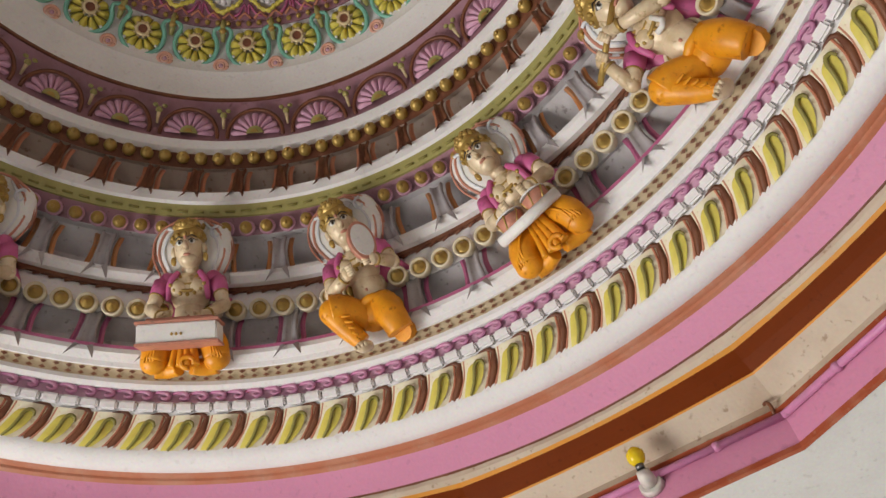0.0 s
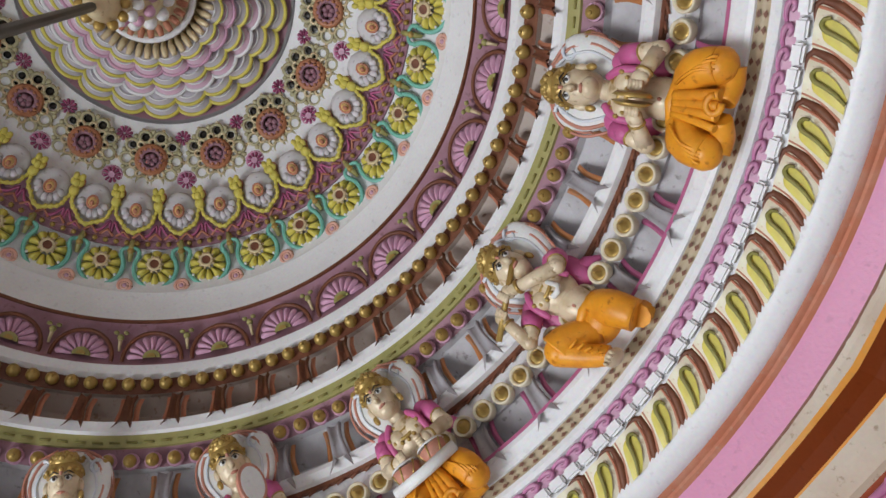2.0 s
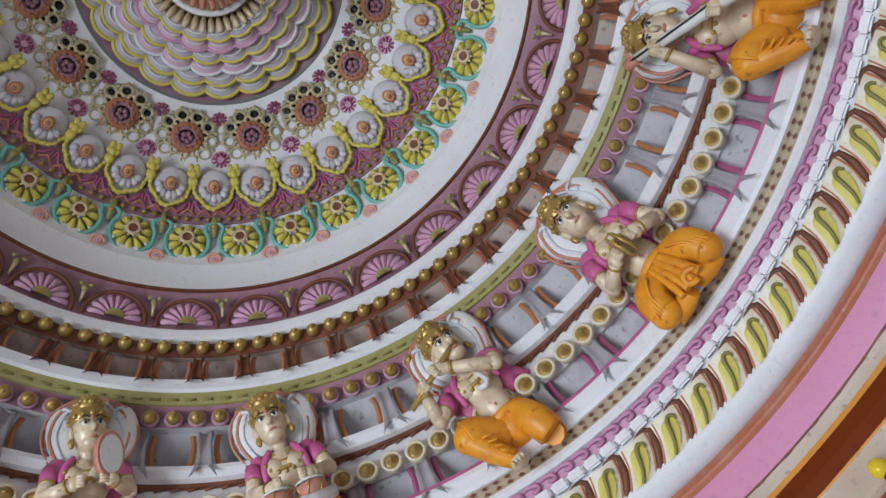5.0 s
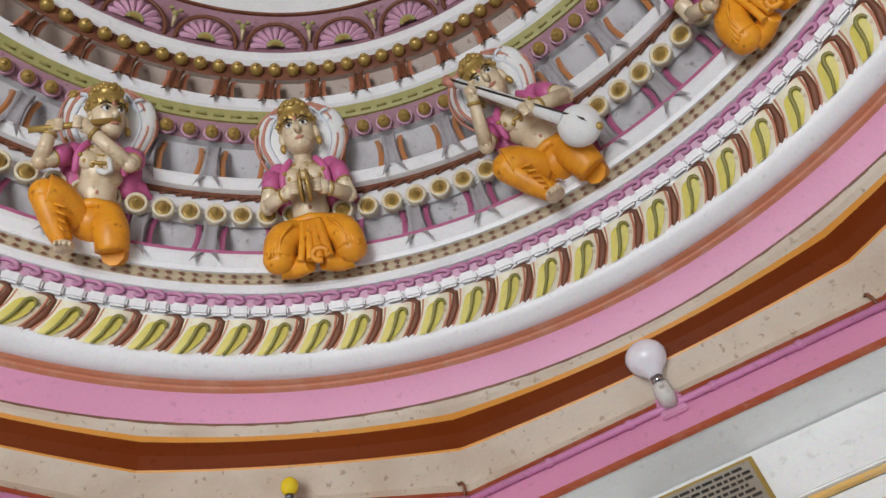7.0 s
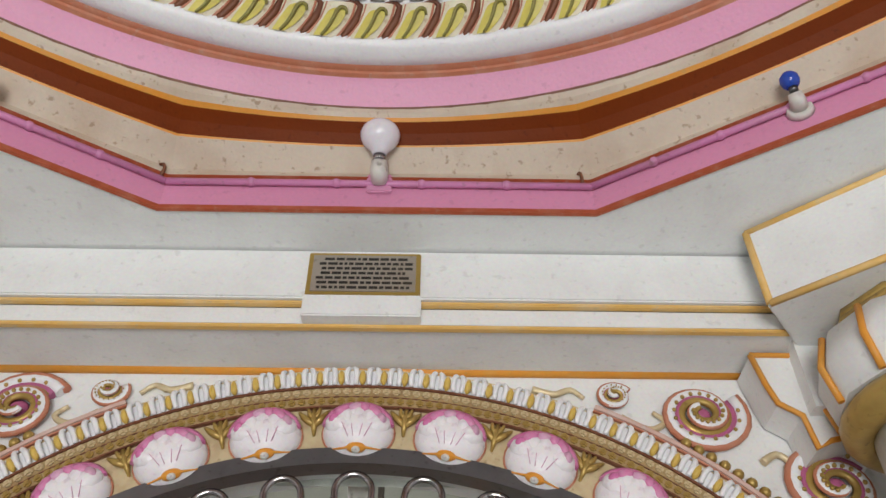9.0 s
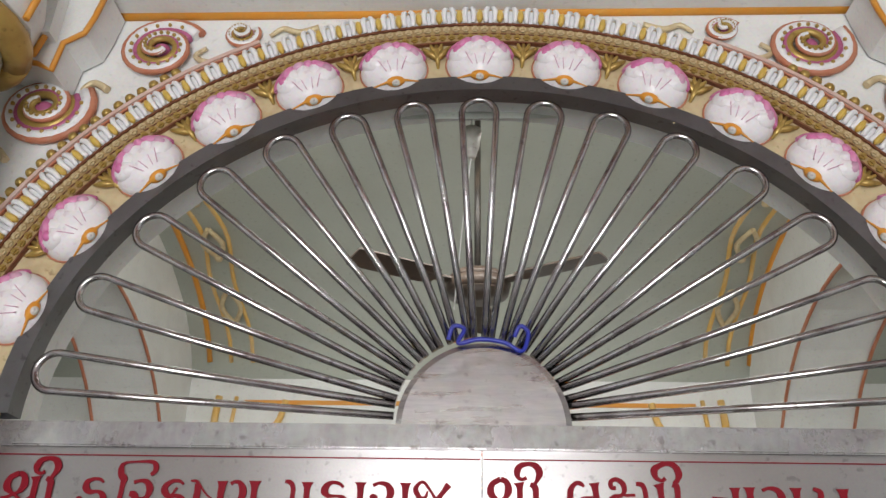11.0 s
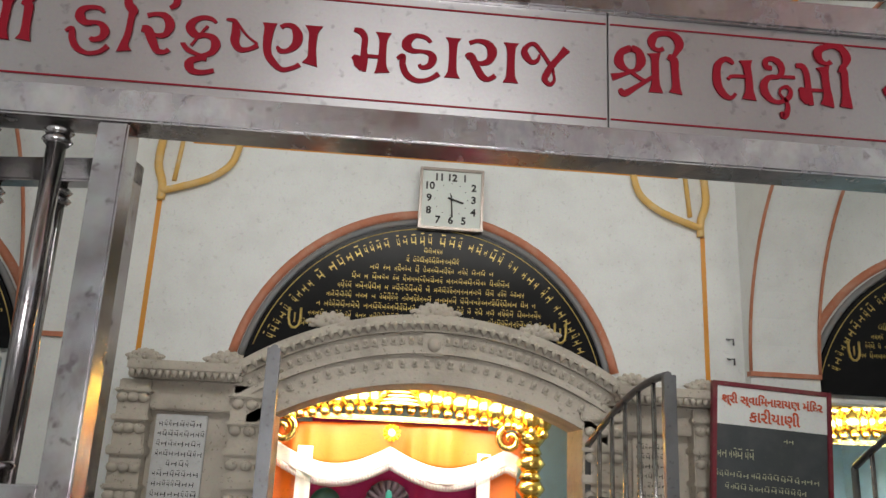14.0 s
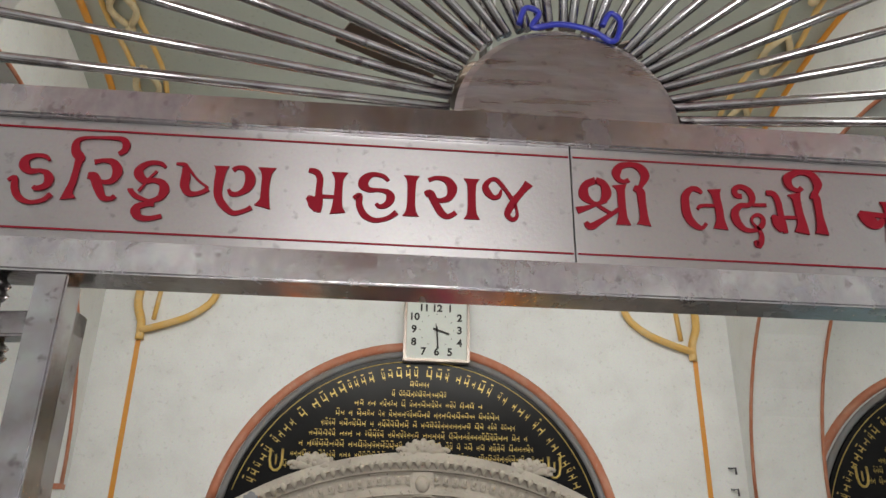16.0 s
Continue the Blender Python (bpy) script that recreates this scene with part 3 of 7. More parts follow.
ring_of("rope_twist", bm, mat("orchid_enamel", (0.52, 0.19, 0.36), 0.4, dirt=0.5, dirt_color=(0.60, 0.42, 0.52), scale=25), 192, 0.9, 1.394, 1.692, 40, "magenta rope strand")
bm = bmesh.new()
for q in (-1, 1):
    v = [bm.verts.new(c) for c in ((-0.0085, -0.003, q * 0.0075), (0, -0.003, q * 0.0015), (0.0085, -0.003, q * 0.0075), (0, -0.0035, q * 0.0110))]
    bm.faces.new(v if q < 0 else v[::-1])
ring_of("chain_notch", bm, RUST, 280, 0.2, 1.350, 1.719, 50, "dark notches of the gilt chain moulding")
bm = bmesh.new()
limb(bm, [(-0.013, 0, 0), (0.013, 0, 0)], 0.0035, seg=6)
ring_of("line_dash", bm, OLIVE, 160, 0.3, 1.088, 2.090, 45)
bm = bmesh.new()
limb(bm, [(-0.013, 0, -0.004), (0.013, 0, 0.004)], 0.004, seg=6)
ring_of("brown_rope_twist", bm, RUST, 200, 0.3, 1.243, 1.925, 40)


# forked brackets across the recessed panels
def bracket(h, w):
    """A hollow ribbon with a crease and a swallow tail, between two painted stripes."""
    bm = bmesh.new()
    rows_ = []
    for i in range(8):
        s = i / 7
        ww = w * (0.62 - 0.14 * math.sin(math.pi * s) + 0.10 * (1 - s))
        y = -0.010 - 0.016 * math.sin(math.pi * (0.15 + 0.75 * (1 - s)))
        rows_.append([bm.verts.new((u * ww, y + dy, h * s)) for u, dy in ((-1, 0.008), (-0.9, -0.004), (-0.45, 0.004), (0, 0.009), (0.45, 0.004), (0.9, -0.004), (1, 0.008))])
    for a, b in zip(rows_, rows_[1:]):
        for j in range(6):
            f = bm.faces.new((a[j], a[j + 1], b[j + 1], b[j]))
            f.smooth, f.material_index = True, 0
    base = rows_[0]
    for s, (j0, j1, j2) in ((-1, (0, 1, 3)), (1, (6, 5, 3))):
        tip = bm.verts.new((s * w * 1.05, -0.034, -0.054))
        low = bm.verts.new((s * w * 0.30, -0.026, -0.012))
        for q in ((base[j0], base[j1], tip), (base[j1], low, tip), (base[j1], base[j2], low)):
            bm.faces.new(q).material_index = 2
        line = [(s * w * 0.98, -0.003, h), (s * w * 0.84, -0.006, h * 0.6), (s * w * 0.94, -0.005, h * 0.25), (s * w * 1.08, -0.004, 0.0)]
        prev = None
        for p in smooth_line(line, 4):
            row = [bm.verts.new((p.x - 0.007, p.y, p.z)), bm.verts.new((p.x, p.y - 0.003, p.z)), bm.verts.new((p.x + 0.007, p.y, p.z))]
            if prev:
                for j in range(2):
                    bm.faces.new((prev[j], row[j], row[j + 1], prev[j + 1])).material_index = 1
            prev = row
    bmesh.ops.recalc_face_normals(bm, faces=bm.faces[:])
    return bm


# grey of the ribs; on the whitish forked tails it paints in shade
GREYSHADOW = mat("grey_shade_enamel", (0.38, 0.36, 0.38), 0.4, dirt=0.4, dirt_color=(0.2, 0.16, 0.16), scale=30)
ring_of("panel_bracket", bracket(0.112, 0.034), [GREYSHADOW, MAGENTA, GREYSHADOW], 48, 0.3, 1.318, 1.764, 12, "grey forked bracket edged in magenta")
ring_of("panel_bracket", bracket(0.100, 0.032), [GREYSHADOW, mat("rust_orange_wash", (0.50, 0.20, 0.07), 0.45, dirt=0.5, dirt_color=(0.40, 0.28, 0.20), scale=22), GREYSHADOW], 48, 1.3, 1.210, 1.960, 22, "grey forked bracket edged in orange")
ring_of("panel_bracket", bracket(0.10, 0.024), [RUST, TERRA, RUST], 54, 1.9, 1.066, 2.142, 8, "rust brown forked bracket")


# cups and beads
def cup():
    bm = bmesh.new()
    prof = [(0.026, 0.008, 0), (0.027, -0.018, 0), (0.0230, -0.023, 0), (0.0185, -0.016, 0), (0.0155, -0.012, 1), (0.0125, -0.026, 1), (0.005, -0.032, 1), (0.0045, -0.038, 1), (0.0, -0.041, 1)]
    rings = [[bm.verts.new((r * math.cos(2 * math.pi * k / 16), y, r * math.sin(2 * math.pi * k / 16))) for k in range(16)] for r, y, _ in prof]
    for i in range(len(prof) - 1):
        for k in range(16):
            f = bm.faces.new((rings[i][k], rings[i][(k + 1) % 16], rings[i + 1][(k + 1) % 16], rings[i + 1][k]))
            f.smooth, f.material_index = True, prof[i + 1][2]
    bmesh.ops.remove_doubles(bm, verts=bm.verts[:], dist=1e-5)
    return bm


ring_of("cup", cup(), [mat("cream_cup_enamel", (0.76, 0.69, 0.52), 0.38, dirt=0.5, dirt_color=(0.55, 0.42, 0.25), scale=30), GOLD], 126, 1.7, 1.263, 1.868, 38, "cream rimmed gold cup boss")
bm = bmesh.new()
ball(bm, (0, -0.012, 0), (0.0175, 0.02, 0.0175), mi=0, seg=12, rings=8)
ball(bm, (0, -0.031, -0.002), 0.006, mi=0, seg=8, rings=6)
disc(bm, 0.023, 0.002, 0.008, mi=1, seg=12)
ring_of("bead", bm, [GOLD, PALEPINK], 126, 0.6, 1.128, 2.062, 45, "gold bead in a pink collar")
bm = bmesh.new()
ball(bm, (0, -0.010, 0), (0.0185, 0.020, 0.0185), seg=12, rings=8)
ball(bm, (0, -0.030, 0), 0.006, seg=8, rings=6)
ring_of("bead", bm, GOLD, 128, 0.4, 1.030, 2.282, 30, "round gold bead")

# half flowers
bm = petal_disc(9, 0.026, 0.074, 0.014, 0.5, half=True, notch=0.90)
disc(bm, 0.026, 0.0, 0.014, mi=1, half=True)
disc(bm, 0.013, -0.014, 0.006, mi=2, half=True)
ring_tube(bm, 0.082, 0.006, -0.004, mi=3, a0=-5, a1=185, seg=20)
ring_of("half_flower", bm, [PALEPINK, LIME, GOLD, RUST], 32, 8.8, 0.988, 2.358, 38, "pink fluted half flower with a green heart")
bm = bmesh.new()
ball(bm, (0, -0.008, 0.030), (0.010, 0.010, 0.010), mi=0, seg=8, rings=6)
ball(bm, (-0.013, -0.006, 0.045), (0.008, 0.008, 0.006), mi=0, seg=8, rings=6)
ball(bm, (0.013, -0.006, 0.045), (0.008, 0.008, 0.006), mi=0, seg=8, rings=6)
limb(bm, [(0, -0.004, -0.01), (0, -0.008, 0.03)], [0.004, 0.007], mi=1, seg=6)
ring_of("bud", bm, [LIME, PALEGOLD], 32, 8.8 + 5.625, 0.972, 2.395, 45, "small yellow bud between half flowers")

LILACWHITE = mat("lilac_white_enamel", (0.70, 0.66, 0.70), 0.4, dirt=0.5, dirt_color=(0.45, 0.38, 0.42), scale=28)

# yellow flowers in green scrolls
bm = petal_disc(10, 0.018, 0.060, 0.024, 0.55, notch=0.9)
disc(bm, 0.017, -0.014, 0.014, mi=5, c=(0, 0.010))
ring_tube(bm, 0.018, 0.0055, -0.026, mi=6, seg=16, c=(0, 0.010))
for k in range(10):
    a = 2 * math.pi * k / 10
    ball(bm, (0.024 * math.cos(a), -0.022, 0.010 + 0.024 * math.sin(a)), 0.0048, mi=6, seg=7, rings=5)
for k in range(10):
    a = 2 * math.pi * k / 10
    limb(bm, [(0.02 * math.cos(a), -0.012, 0.02 * math.sin(a)), (0.056 * math.cos(a), -0.006, 0.056 * math.sin(a))], 0.0022, mi=3, seg=4)
ring_tube(bm, 0.064, 0.0072, -0.010, mi=2, a0=-222, a1=42, seg=26)
for q in (-150, -120, -90, -60, -30):
    ball(bm, (0.054 * math.cos(radians(q)), -0.012, 0.054 * math.sin(radians(q))), (0.005, 0.006, 0.005), mi=4, seg=7, rings=5)
for s in (-1, 1):
    ring_tube(bm, 0.016, 0.0065, -0.012, mi=2, a0=0 if s > 0 else 180, a1=230 if s > 0 else -50, seg=12, c=(s * 0.066, 0.048))
    ball(bm, (s * 0.030, -0.006, -0.078), (0.010, 0.006, 0.005), mi=4, seg=8, rings=5)
ball(bm, (0, -0.006, -0.083), (0.014, 0.007, 0.006), mi=4, seg=8, rings=5)
ring_of("yellow_flower", bm, [YELLOW, GOLD, GREEN, OLIVE, DOMEWHITE, RUST, PALEGOLD], 32, 10.6, 0.822, 2.640, 52, "yellow flower in a mint green scroll")
bm = bmesh.new()
ring_tube(bm, 0.019, 0.006, -0.006, mi=0, seg=16)
ring_tube(bm, 0.010, 0.004, -0.008, mi=0, seg=12)
ball(bm, (0, -0.006, 0), (0.008, 0.008, 0.008), mi=1, seg=8, rings=6)
ring_of("coral_ring", bm, [mat("coral_enamel", (0.75, 0.40, 0.30), 0.4, dirt=0.4, dirt_color=(0.7, 0.6, 0.55), scale=30), PALEPINK], 32, 10.6 + 5.625, 0.862, 2.590, 45, "small coral ring boss")
bm = bmesh.new()
limb(bm, [(0, -0.012, -0.02), (0, -0.016, 0.02), (0, -0.012, 0.05)], [0.006, 0.012, 0.006], mi=0, seg=7)
ball(bm, (0, -0.02, 0.012), (0.012, 0.012, 0.010), mi=1, seg=8, rings=6)
ring_of("finial", bm, [LIME, GOLD], 32, 10.6 + 5.625, 0.795, 2.672, 55, "small yellow finial between flowers")

# beads and zigzag on the brown steps
bm = bmesh.new()
ball(bm, (0, -0.006, 0), 0.0085, seg=8, rings=6)
ring_of("step_bead", bm, GOLD, 150, 0, 0.760, 2.690, 50)
bm = bmesh.new()
limb(bm, [(-0.02, -0.004, -0.008), (0, -0.007, 0.010), (0.02, -0.004, -0.008)], 0.0042, seg=6)
ring_of("zigzag", bm, TERRA, 96, 0, 0.742, 2.708, 55)

# scalloped crest: white lobed plaques with a yellow rim and a gilt boss
bm = bmesh.new()
ball(bm, (0, -0.004, 0.014), (0.056, 0.016, 0.050), mi=2, seg=16, rings=8)
rim = []
for k in range(49):
    a = radians(162 + 216 * k / 48)
    q = 1 + 0.10 * abs(math.sin(3.5 * math.pi * k / 48)) + 0.16 * max(0.0, 1 - abs(k - 24) / 7)
    rim.append((0.054 * q * math.cos(a), -0.016 - 0.006 * math.sin(math.pi * k / 48), 0.014 + 0.046 * q * math.sin(a)))
limb(bm, rim, [0.0058 + 0.0016 * math.sin(k * 1.9) for k in range(49)], mi=0, seg=6)
for k in range(7):
    a = radians(190 + 160 * k / 6)
    ball(bm, (0.034 * math.cos(a), -0.018, 0.014 + 0.028 * math.sin(a)), (0.013, 0.008, 0.010), mi=1 if k % 2 else 2, seg=8, rings=5, rot=pose(0, 0, 0, 0, -math.degrees(a), 0))
ball(bm, (0, -0.026, 0.012), (0.014, 0.014, 0.014), mi=3, seg=10, rings=7)
ring_tube(bm, 0.014, 0.004, -0.030, mi=4, seg=12, c=(0, 0.012))
ball(bm, (0, -0.038, 0.008), (0.007, 0.008, 0.007), mi=4, seg=8, rings=6)
for k, (x, z, r) in enumerate(((0.064, 0.028, 0.012), (0.060, 0.046, 0.010), (0.070, 0.050, 0.009), (0.066, 0.064, 0.009), (0.058, 0.060, 0.007))):
    for s in (-1, 1):
        ball(bm, (s * x, -0.022 - 0.003 * (k % 2), z), (r, r, r * 1.1), mi=0, seg=7, rings=5)
for s in (-1, 1):
    limb(bm, smooth_line([(s * 0.022, -0.006, -0.050), (s * 0.044, -0.010, -0.042), (s * 0.060, -0.006, -0.018), (s * 0.066, -0.008, -0.044)], 3), 0.0040, mi=5, seg=5)
bmesh.ops.scale(bm, vec=(1.04, 1.2, 1.30), verts=bm.verts[:])
ring_of("crest", bm, [YELLOW, LILACWHITE, RECESS, AMBER, TERRA, MAGENTA], 32, 10.6 - 5.6, 0.690, 2.745, 60, "white scalloped plaque with a thin yellow rim and amber boss")
bm = bmesh.new()
limb(bm, smooth_line([(-0.010, -0.004, -0.016), (0.002, -0.016, 0.0), (0.010, -0.018, 0.016), (0.004, -0.012, 0.030), (-0.006, -0.008, 0.026)], 3), [0.009, 0.010, 0.011, 0.011, 0.011, 0.011, 0.010, 0.010, 0.009, 0.008, 0.007, 0.006, 0.005], seg=7)
ring_of("crest_hook", bm, TERRA, 32, 10.6, 0.655, 2.788, 60, "brown hooked leaf above the scalloped crest")

# lace rosettes; black bosses in the holes stand for their dark depth
LACE = mat("olive_cream_enamel", (0.50, 0.46, 0.28), 0.42, dirt=0.55, dirt_color=(0.24, 0.20, 0.12), scale=30)
bm = bmesh.new()
ring_tube(bm, 0.036, 0.009, -0.016, mi=0, seg=20)
ring_tube(bm, 0.027, 0.006, -0.022, mi=3, seg=16)
disc(bm, 0.026, -0.002, 0.004, mi=5)
for k in range(12):
    a = 2 * math.pi * k / 12
    ball(bm, (0.031 * math.cos(a), -0.026, 0.031 * math.sin(a)), (0.005, 0.006, 0.005), mi=0, seg=6, rings=5)
for k in range(5):
    a = 2 * math.pi * k / 5
    ball(bm, (0.011 * math.cos(a), -0.012, 0.011 * math.sin(a)), (0.009, 0.010, 0.009), mi=3, seg=7, rings=5)
for k in range(10):
    a = 2 * math.pi * k / 10
    ring_tube(bm, 0.0165, 0.0052, -0.012, mi=1, seg=10, side=5, c=(0.066 * math.cos(a), 0.066 * math.sin(a)))
    ball(bm, (0.066 * math.cos(a), -0.001, 0.066 * math.sin(a)), (0.012, 0.004, 0.012), mi=4, seg=8, rings=5)
    ball(bm, (0.086 * math.cos(a), -0.010, 0.086 * math.sin(a)), (0.006, 0.006, 0.006), mi=2, seg=6, rings=5)
    a += math.pi / 10
    ring_tube(bm, 0.0095, 0.0040, -0.014, mi=2, seg=8, side=5, c=(0.050 * math.cos(a), 0.050 * math.sin(a)))
    ball(bm, (0.050 * math.cos(a), -0.003, 0.050 * math.sin(a)), (0.007, 0.004, 0.007), mi=4, seg=7, rings=5)
    ball(bm, (0.078 * math.cos(a), -0.010, 0.078 * math.sin(a)), (0.008, 0.007, 0.008), mi=1, seg=7, rings=5)
bmesh.ops.scale(bm, vec=(1.16, 1.2, 1.16), verts=bm.verts[:])
ring_of("rosette", bm, [mat("burnt_orange_enamel", (0.46, 0.19, 0.09), 0.4, dirt=0.6, dirt_color=(0.26, 0.12, 0.08), scale=30), LACE, PALEGOLD, ROSE, BLACK, RUST], 16, 3.2, 0.535, 2.872, 68, "lace rosette with black-filled holes and an orange ring")
bm = petal_disc(10, 0.008, 0.030, 0.018, 0.5, notch=0.95)
disc(bm, 0.011, -0.004, 0.014, mi=1)
ring_tube(bm, 0.029, 0.004, -0.004, mi=1, seg=16)
ring_of("pink_boss", bm, [MAGENTA, PALEPINK], 16, 3.2 + 11.25, 0.595, 2.835, 66, "small magenta flower boss")
ring_of("pink_boss", petal_disc(10, 0.004, 0.027, 0.018, 0.5, notch=0.95), MAGENTA, 16, 3.2 + 11.25, 0.470, 2.905, 70, "small magenta flower boss")

# hanging lotus: tiers of scallops down to the stem
pendant = tagged(empty("lotus_pendant"), "tiered plaster lotus pendant in pink, white and yellow", "pendant")
LILAC = mat("lilac_grey_enamel", (0.56, 0.53, 0.58), 0.4, dirt=0.5, dirt_color=(0.36, 0.30, 0.34), scale=26)
SHELLPINK = mat("shell_pink_enamel", (0.68, 0.46, 0.57), 0.4, dirt=0.5, dirt_color=(0.60, 0.54, 0.58), scale=26)
tiers = [(0.385, 2.930, 22, YELLOW, LILAC, 0.060), (0.350, 2.905, 22, YELLOW, LILAC, 0.056), (0.315, 2.880, 20, DOMEWHITE, SHELLPINK, 0.054), (0.282, 2.852, 20, YELLOW, LILAC, 0.050),
         (0.250, 2.825, 18, PALEPINK, SHELLPINK, 0.047), (0.218, 2.795, 18, YELLOW, LILAC, 0.044)]
for r, z, n, edge, body, w in tiers:
    bm = bmesh.new()
    ball(bm, (0, 0, 0), (w, 0.030, w * 0.8), mi=0, seg=14, rings=9)
    ring_tube(bm, w * 0.98, w * 0.11, -0.006, mi=1, seg=16, a0=172, a1=368, sz=0.85)
    ring_tube(bm, w * 0.66, w * 0.05, -0.026, mi=2, seg=12, a0=190, a1=350, sz=0.85)
    ball(bm, (w * 0.98, -0.006, 0.0), w * 0.22, mi=2, seg=8, rings=6)
    first = part("petal", bm, [body, edge, DOMEWHITE], pendant)
    poses = [around(360 * (k + (0.5 if n == 20 else 0)) / n + 6, r - 0.03, z, 62) for k in range(n)]
    first.matrix_local = poses[0]
    repeat(first, poses[1:])
bm = bmesh.new()
lathe(bm, [(r, z + HZ) for r, z in ((0.40, 2.955), (0.30, 2.91), (0.18, 2.84), (0.130, 2.79), (0.125, 2.74), (0.11, 2.72), (0.085, 2.70), (0.075, 2.66), (0.07, 2.55), (0.052, 2.50), (0.048, 2.42), (0.036, 2.38), (0.034, 2.30), (0.045, 2.26), (0.03, 2.20), (0.012, 2.16), (0.0, 2.16))], 40)
part("stem", bm, PALEGOLD, pendant, "cream and gold turned stem")
for r, z, n, mt, rad in ((0.080, 2.64, 12, DOMEWHITE, 0.020), (0.062, 2.52, 10, PALEPINK, 0.017), (0.050, 2.40, 9, DOMEWHITE, 0.016), (0.050, 2.26, 10, GOLD, 0.014)):
    bm = bmesh.new()
    ball(bm, (0, 0, 0), (rad, rad, rad * 1.3), seg=8, rings=6)
    first = part("stem_bead", bm, mt, pendant)
    poses = [around(360 * k / n, r, z, 30) for k in range(n)]
    first.matrix_local = poses[0]
    repeat(first, poses[1:])

for r, z, n, mt, ln, rad, label in ((0.168, 2.778, 44, PALEGOLD, 0.030, 0.0100, "cream flute of the pendant's collar"), (0.105, 2.722, 26, TERRA, 0.026, 0.0105, "brown flute of the pendant's collar")):
    bm = bmesh.new()
    limb(bm, smooth_line([(0, 0.004, ln), (0, -0.008, 0.0), (0, 0.0, -ln)], 4), [rad * q for q in (0.5, 0.65, 0.8, 0.9, 1.0, 1.0, 0.95, 0.85, 0.7)], seg=7)
    first = part("flute", bm, mt, pendant, label)
    poses = [around(360 * k / n, r, z, 55) for k in range(n)]
    first.matrix_local = poses[0]
    repeat(first, poses[1:])
bm = bmesh.new()
limb(bm, [(AX + 0.135 * math.cos(2 * math.pi * k / 40), AY + 0.135 * math.sin(2 * math.pi * k / 40), HZ + 2.742) for k in range(41)], 0.010, seg=8)
part("collar_ring", bm, DOMEWHITE, pendant, "white ring round the pendant's collar")

# ceiling fan on a long rod below the pendant
FANGREY = mat("grey_fan_enamel", (0.06, 0.057, 0.055), 0.45, dirt=0.3)


def ceiling_fan(m, rod, rblade, color, width=0.13, label="grey three-bladed ceiling fan on a long rod"):
    th = empty("ceiling_fan", m)
    bm = bmesh.new()
    limb(bm, [(0, 0, 0.02), (0, 0, rod)], 0.011, seg=10)
    part("rod", bm, BLACK, th)
    bm = bmesh.new()
    for (r0, z0), (r1, z1) in zip(((0.02, 0.05), (0.09, 0.03), (0.11, 0.0), (0.10, -0.035)), ((0.09, 0.03), (0.11, 0.0), (0.10, -0.035), (0.0, -0.05))):
        limb(bm, [(0, 0, z0), (0, 0, z1)], [r0, max(r1, 0.001)], seg=20)
    part("motor", bm, color, th)
    for k in range(3):
        bm = bmesh.new()
        box(bm, 0.10, 0.20, -0.02, 0.02, -0.006, 0.002, bevel=0.001)
        t = bmesh.new()
        h, e = width / 2, rblade
        outline = [(0.15, -h * 0.75), (0.19, -h), (e - 0.007, -h), (e - 0.002, -h + 0.002), (e, -h + 0.008), (e - 0.005, h - 0.008), (e - 0.007, h - 0.002), (e - 0.013, h), (0.19, h), (0.15, h * 0.75)]
        low, up = [[t.verts.new((x, y, z)) for x, y in outline] for z in (-0.003, 0.003)]
        t.faces.new(low[::-1])
        t.faces.new(up)
        for i in range(len(outline)):
            q = (i + 1) % len(outline)
            t.faces.new((low[i], low[q], up[q], up[i]))
        t.transform(pose(0, 0, 0, 8, 0, 0))
        merge(bm, t)
        o = part("blade", bm, color, th)
        o.matrix_local = pose(0, 0, 0, 0, 0, 120 * k)
    return tagged(th, label, "ceiling fan")


ceiling_fan(Matrix.Translation((AX, AY, HZ + 0.80)) @ pose(0, 0, 0, 0, 0, 101), 1.36, 0.276, FANGREY, 0.080)


# ---- plaster musicians seated round the dome ----
SHAWL = mat("pink_shawl_paint", (0.60, 0.13, 0.32), 0.4, dirt=0.4, dirt_color=(0.36, 0.08, 0.18), scale=25)
DRUMRED = mat("brick_red_drum", (0.58, 0.25, 0.18), 0.45, dirt=0.4, scale=40)
STATUE_MATS = [SKIN, SAFFRON, SHAWL, BLUEWHITE, GOLD, BLACK, WHITE, DRUMRED]


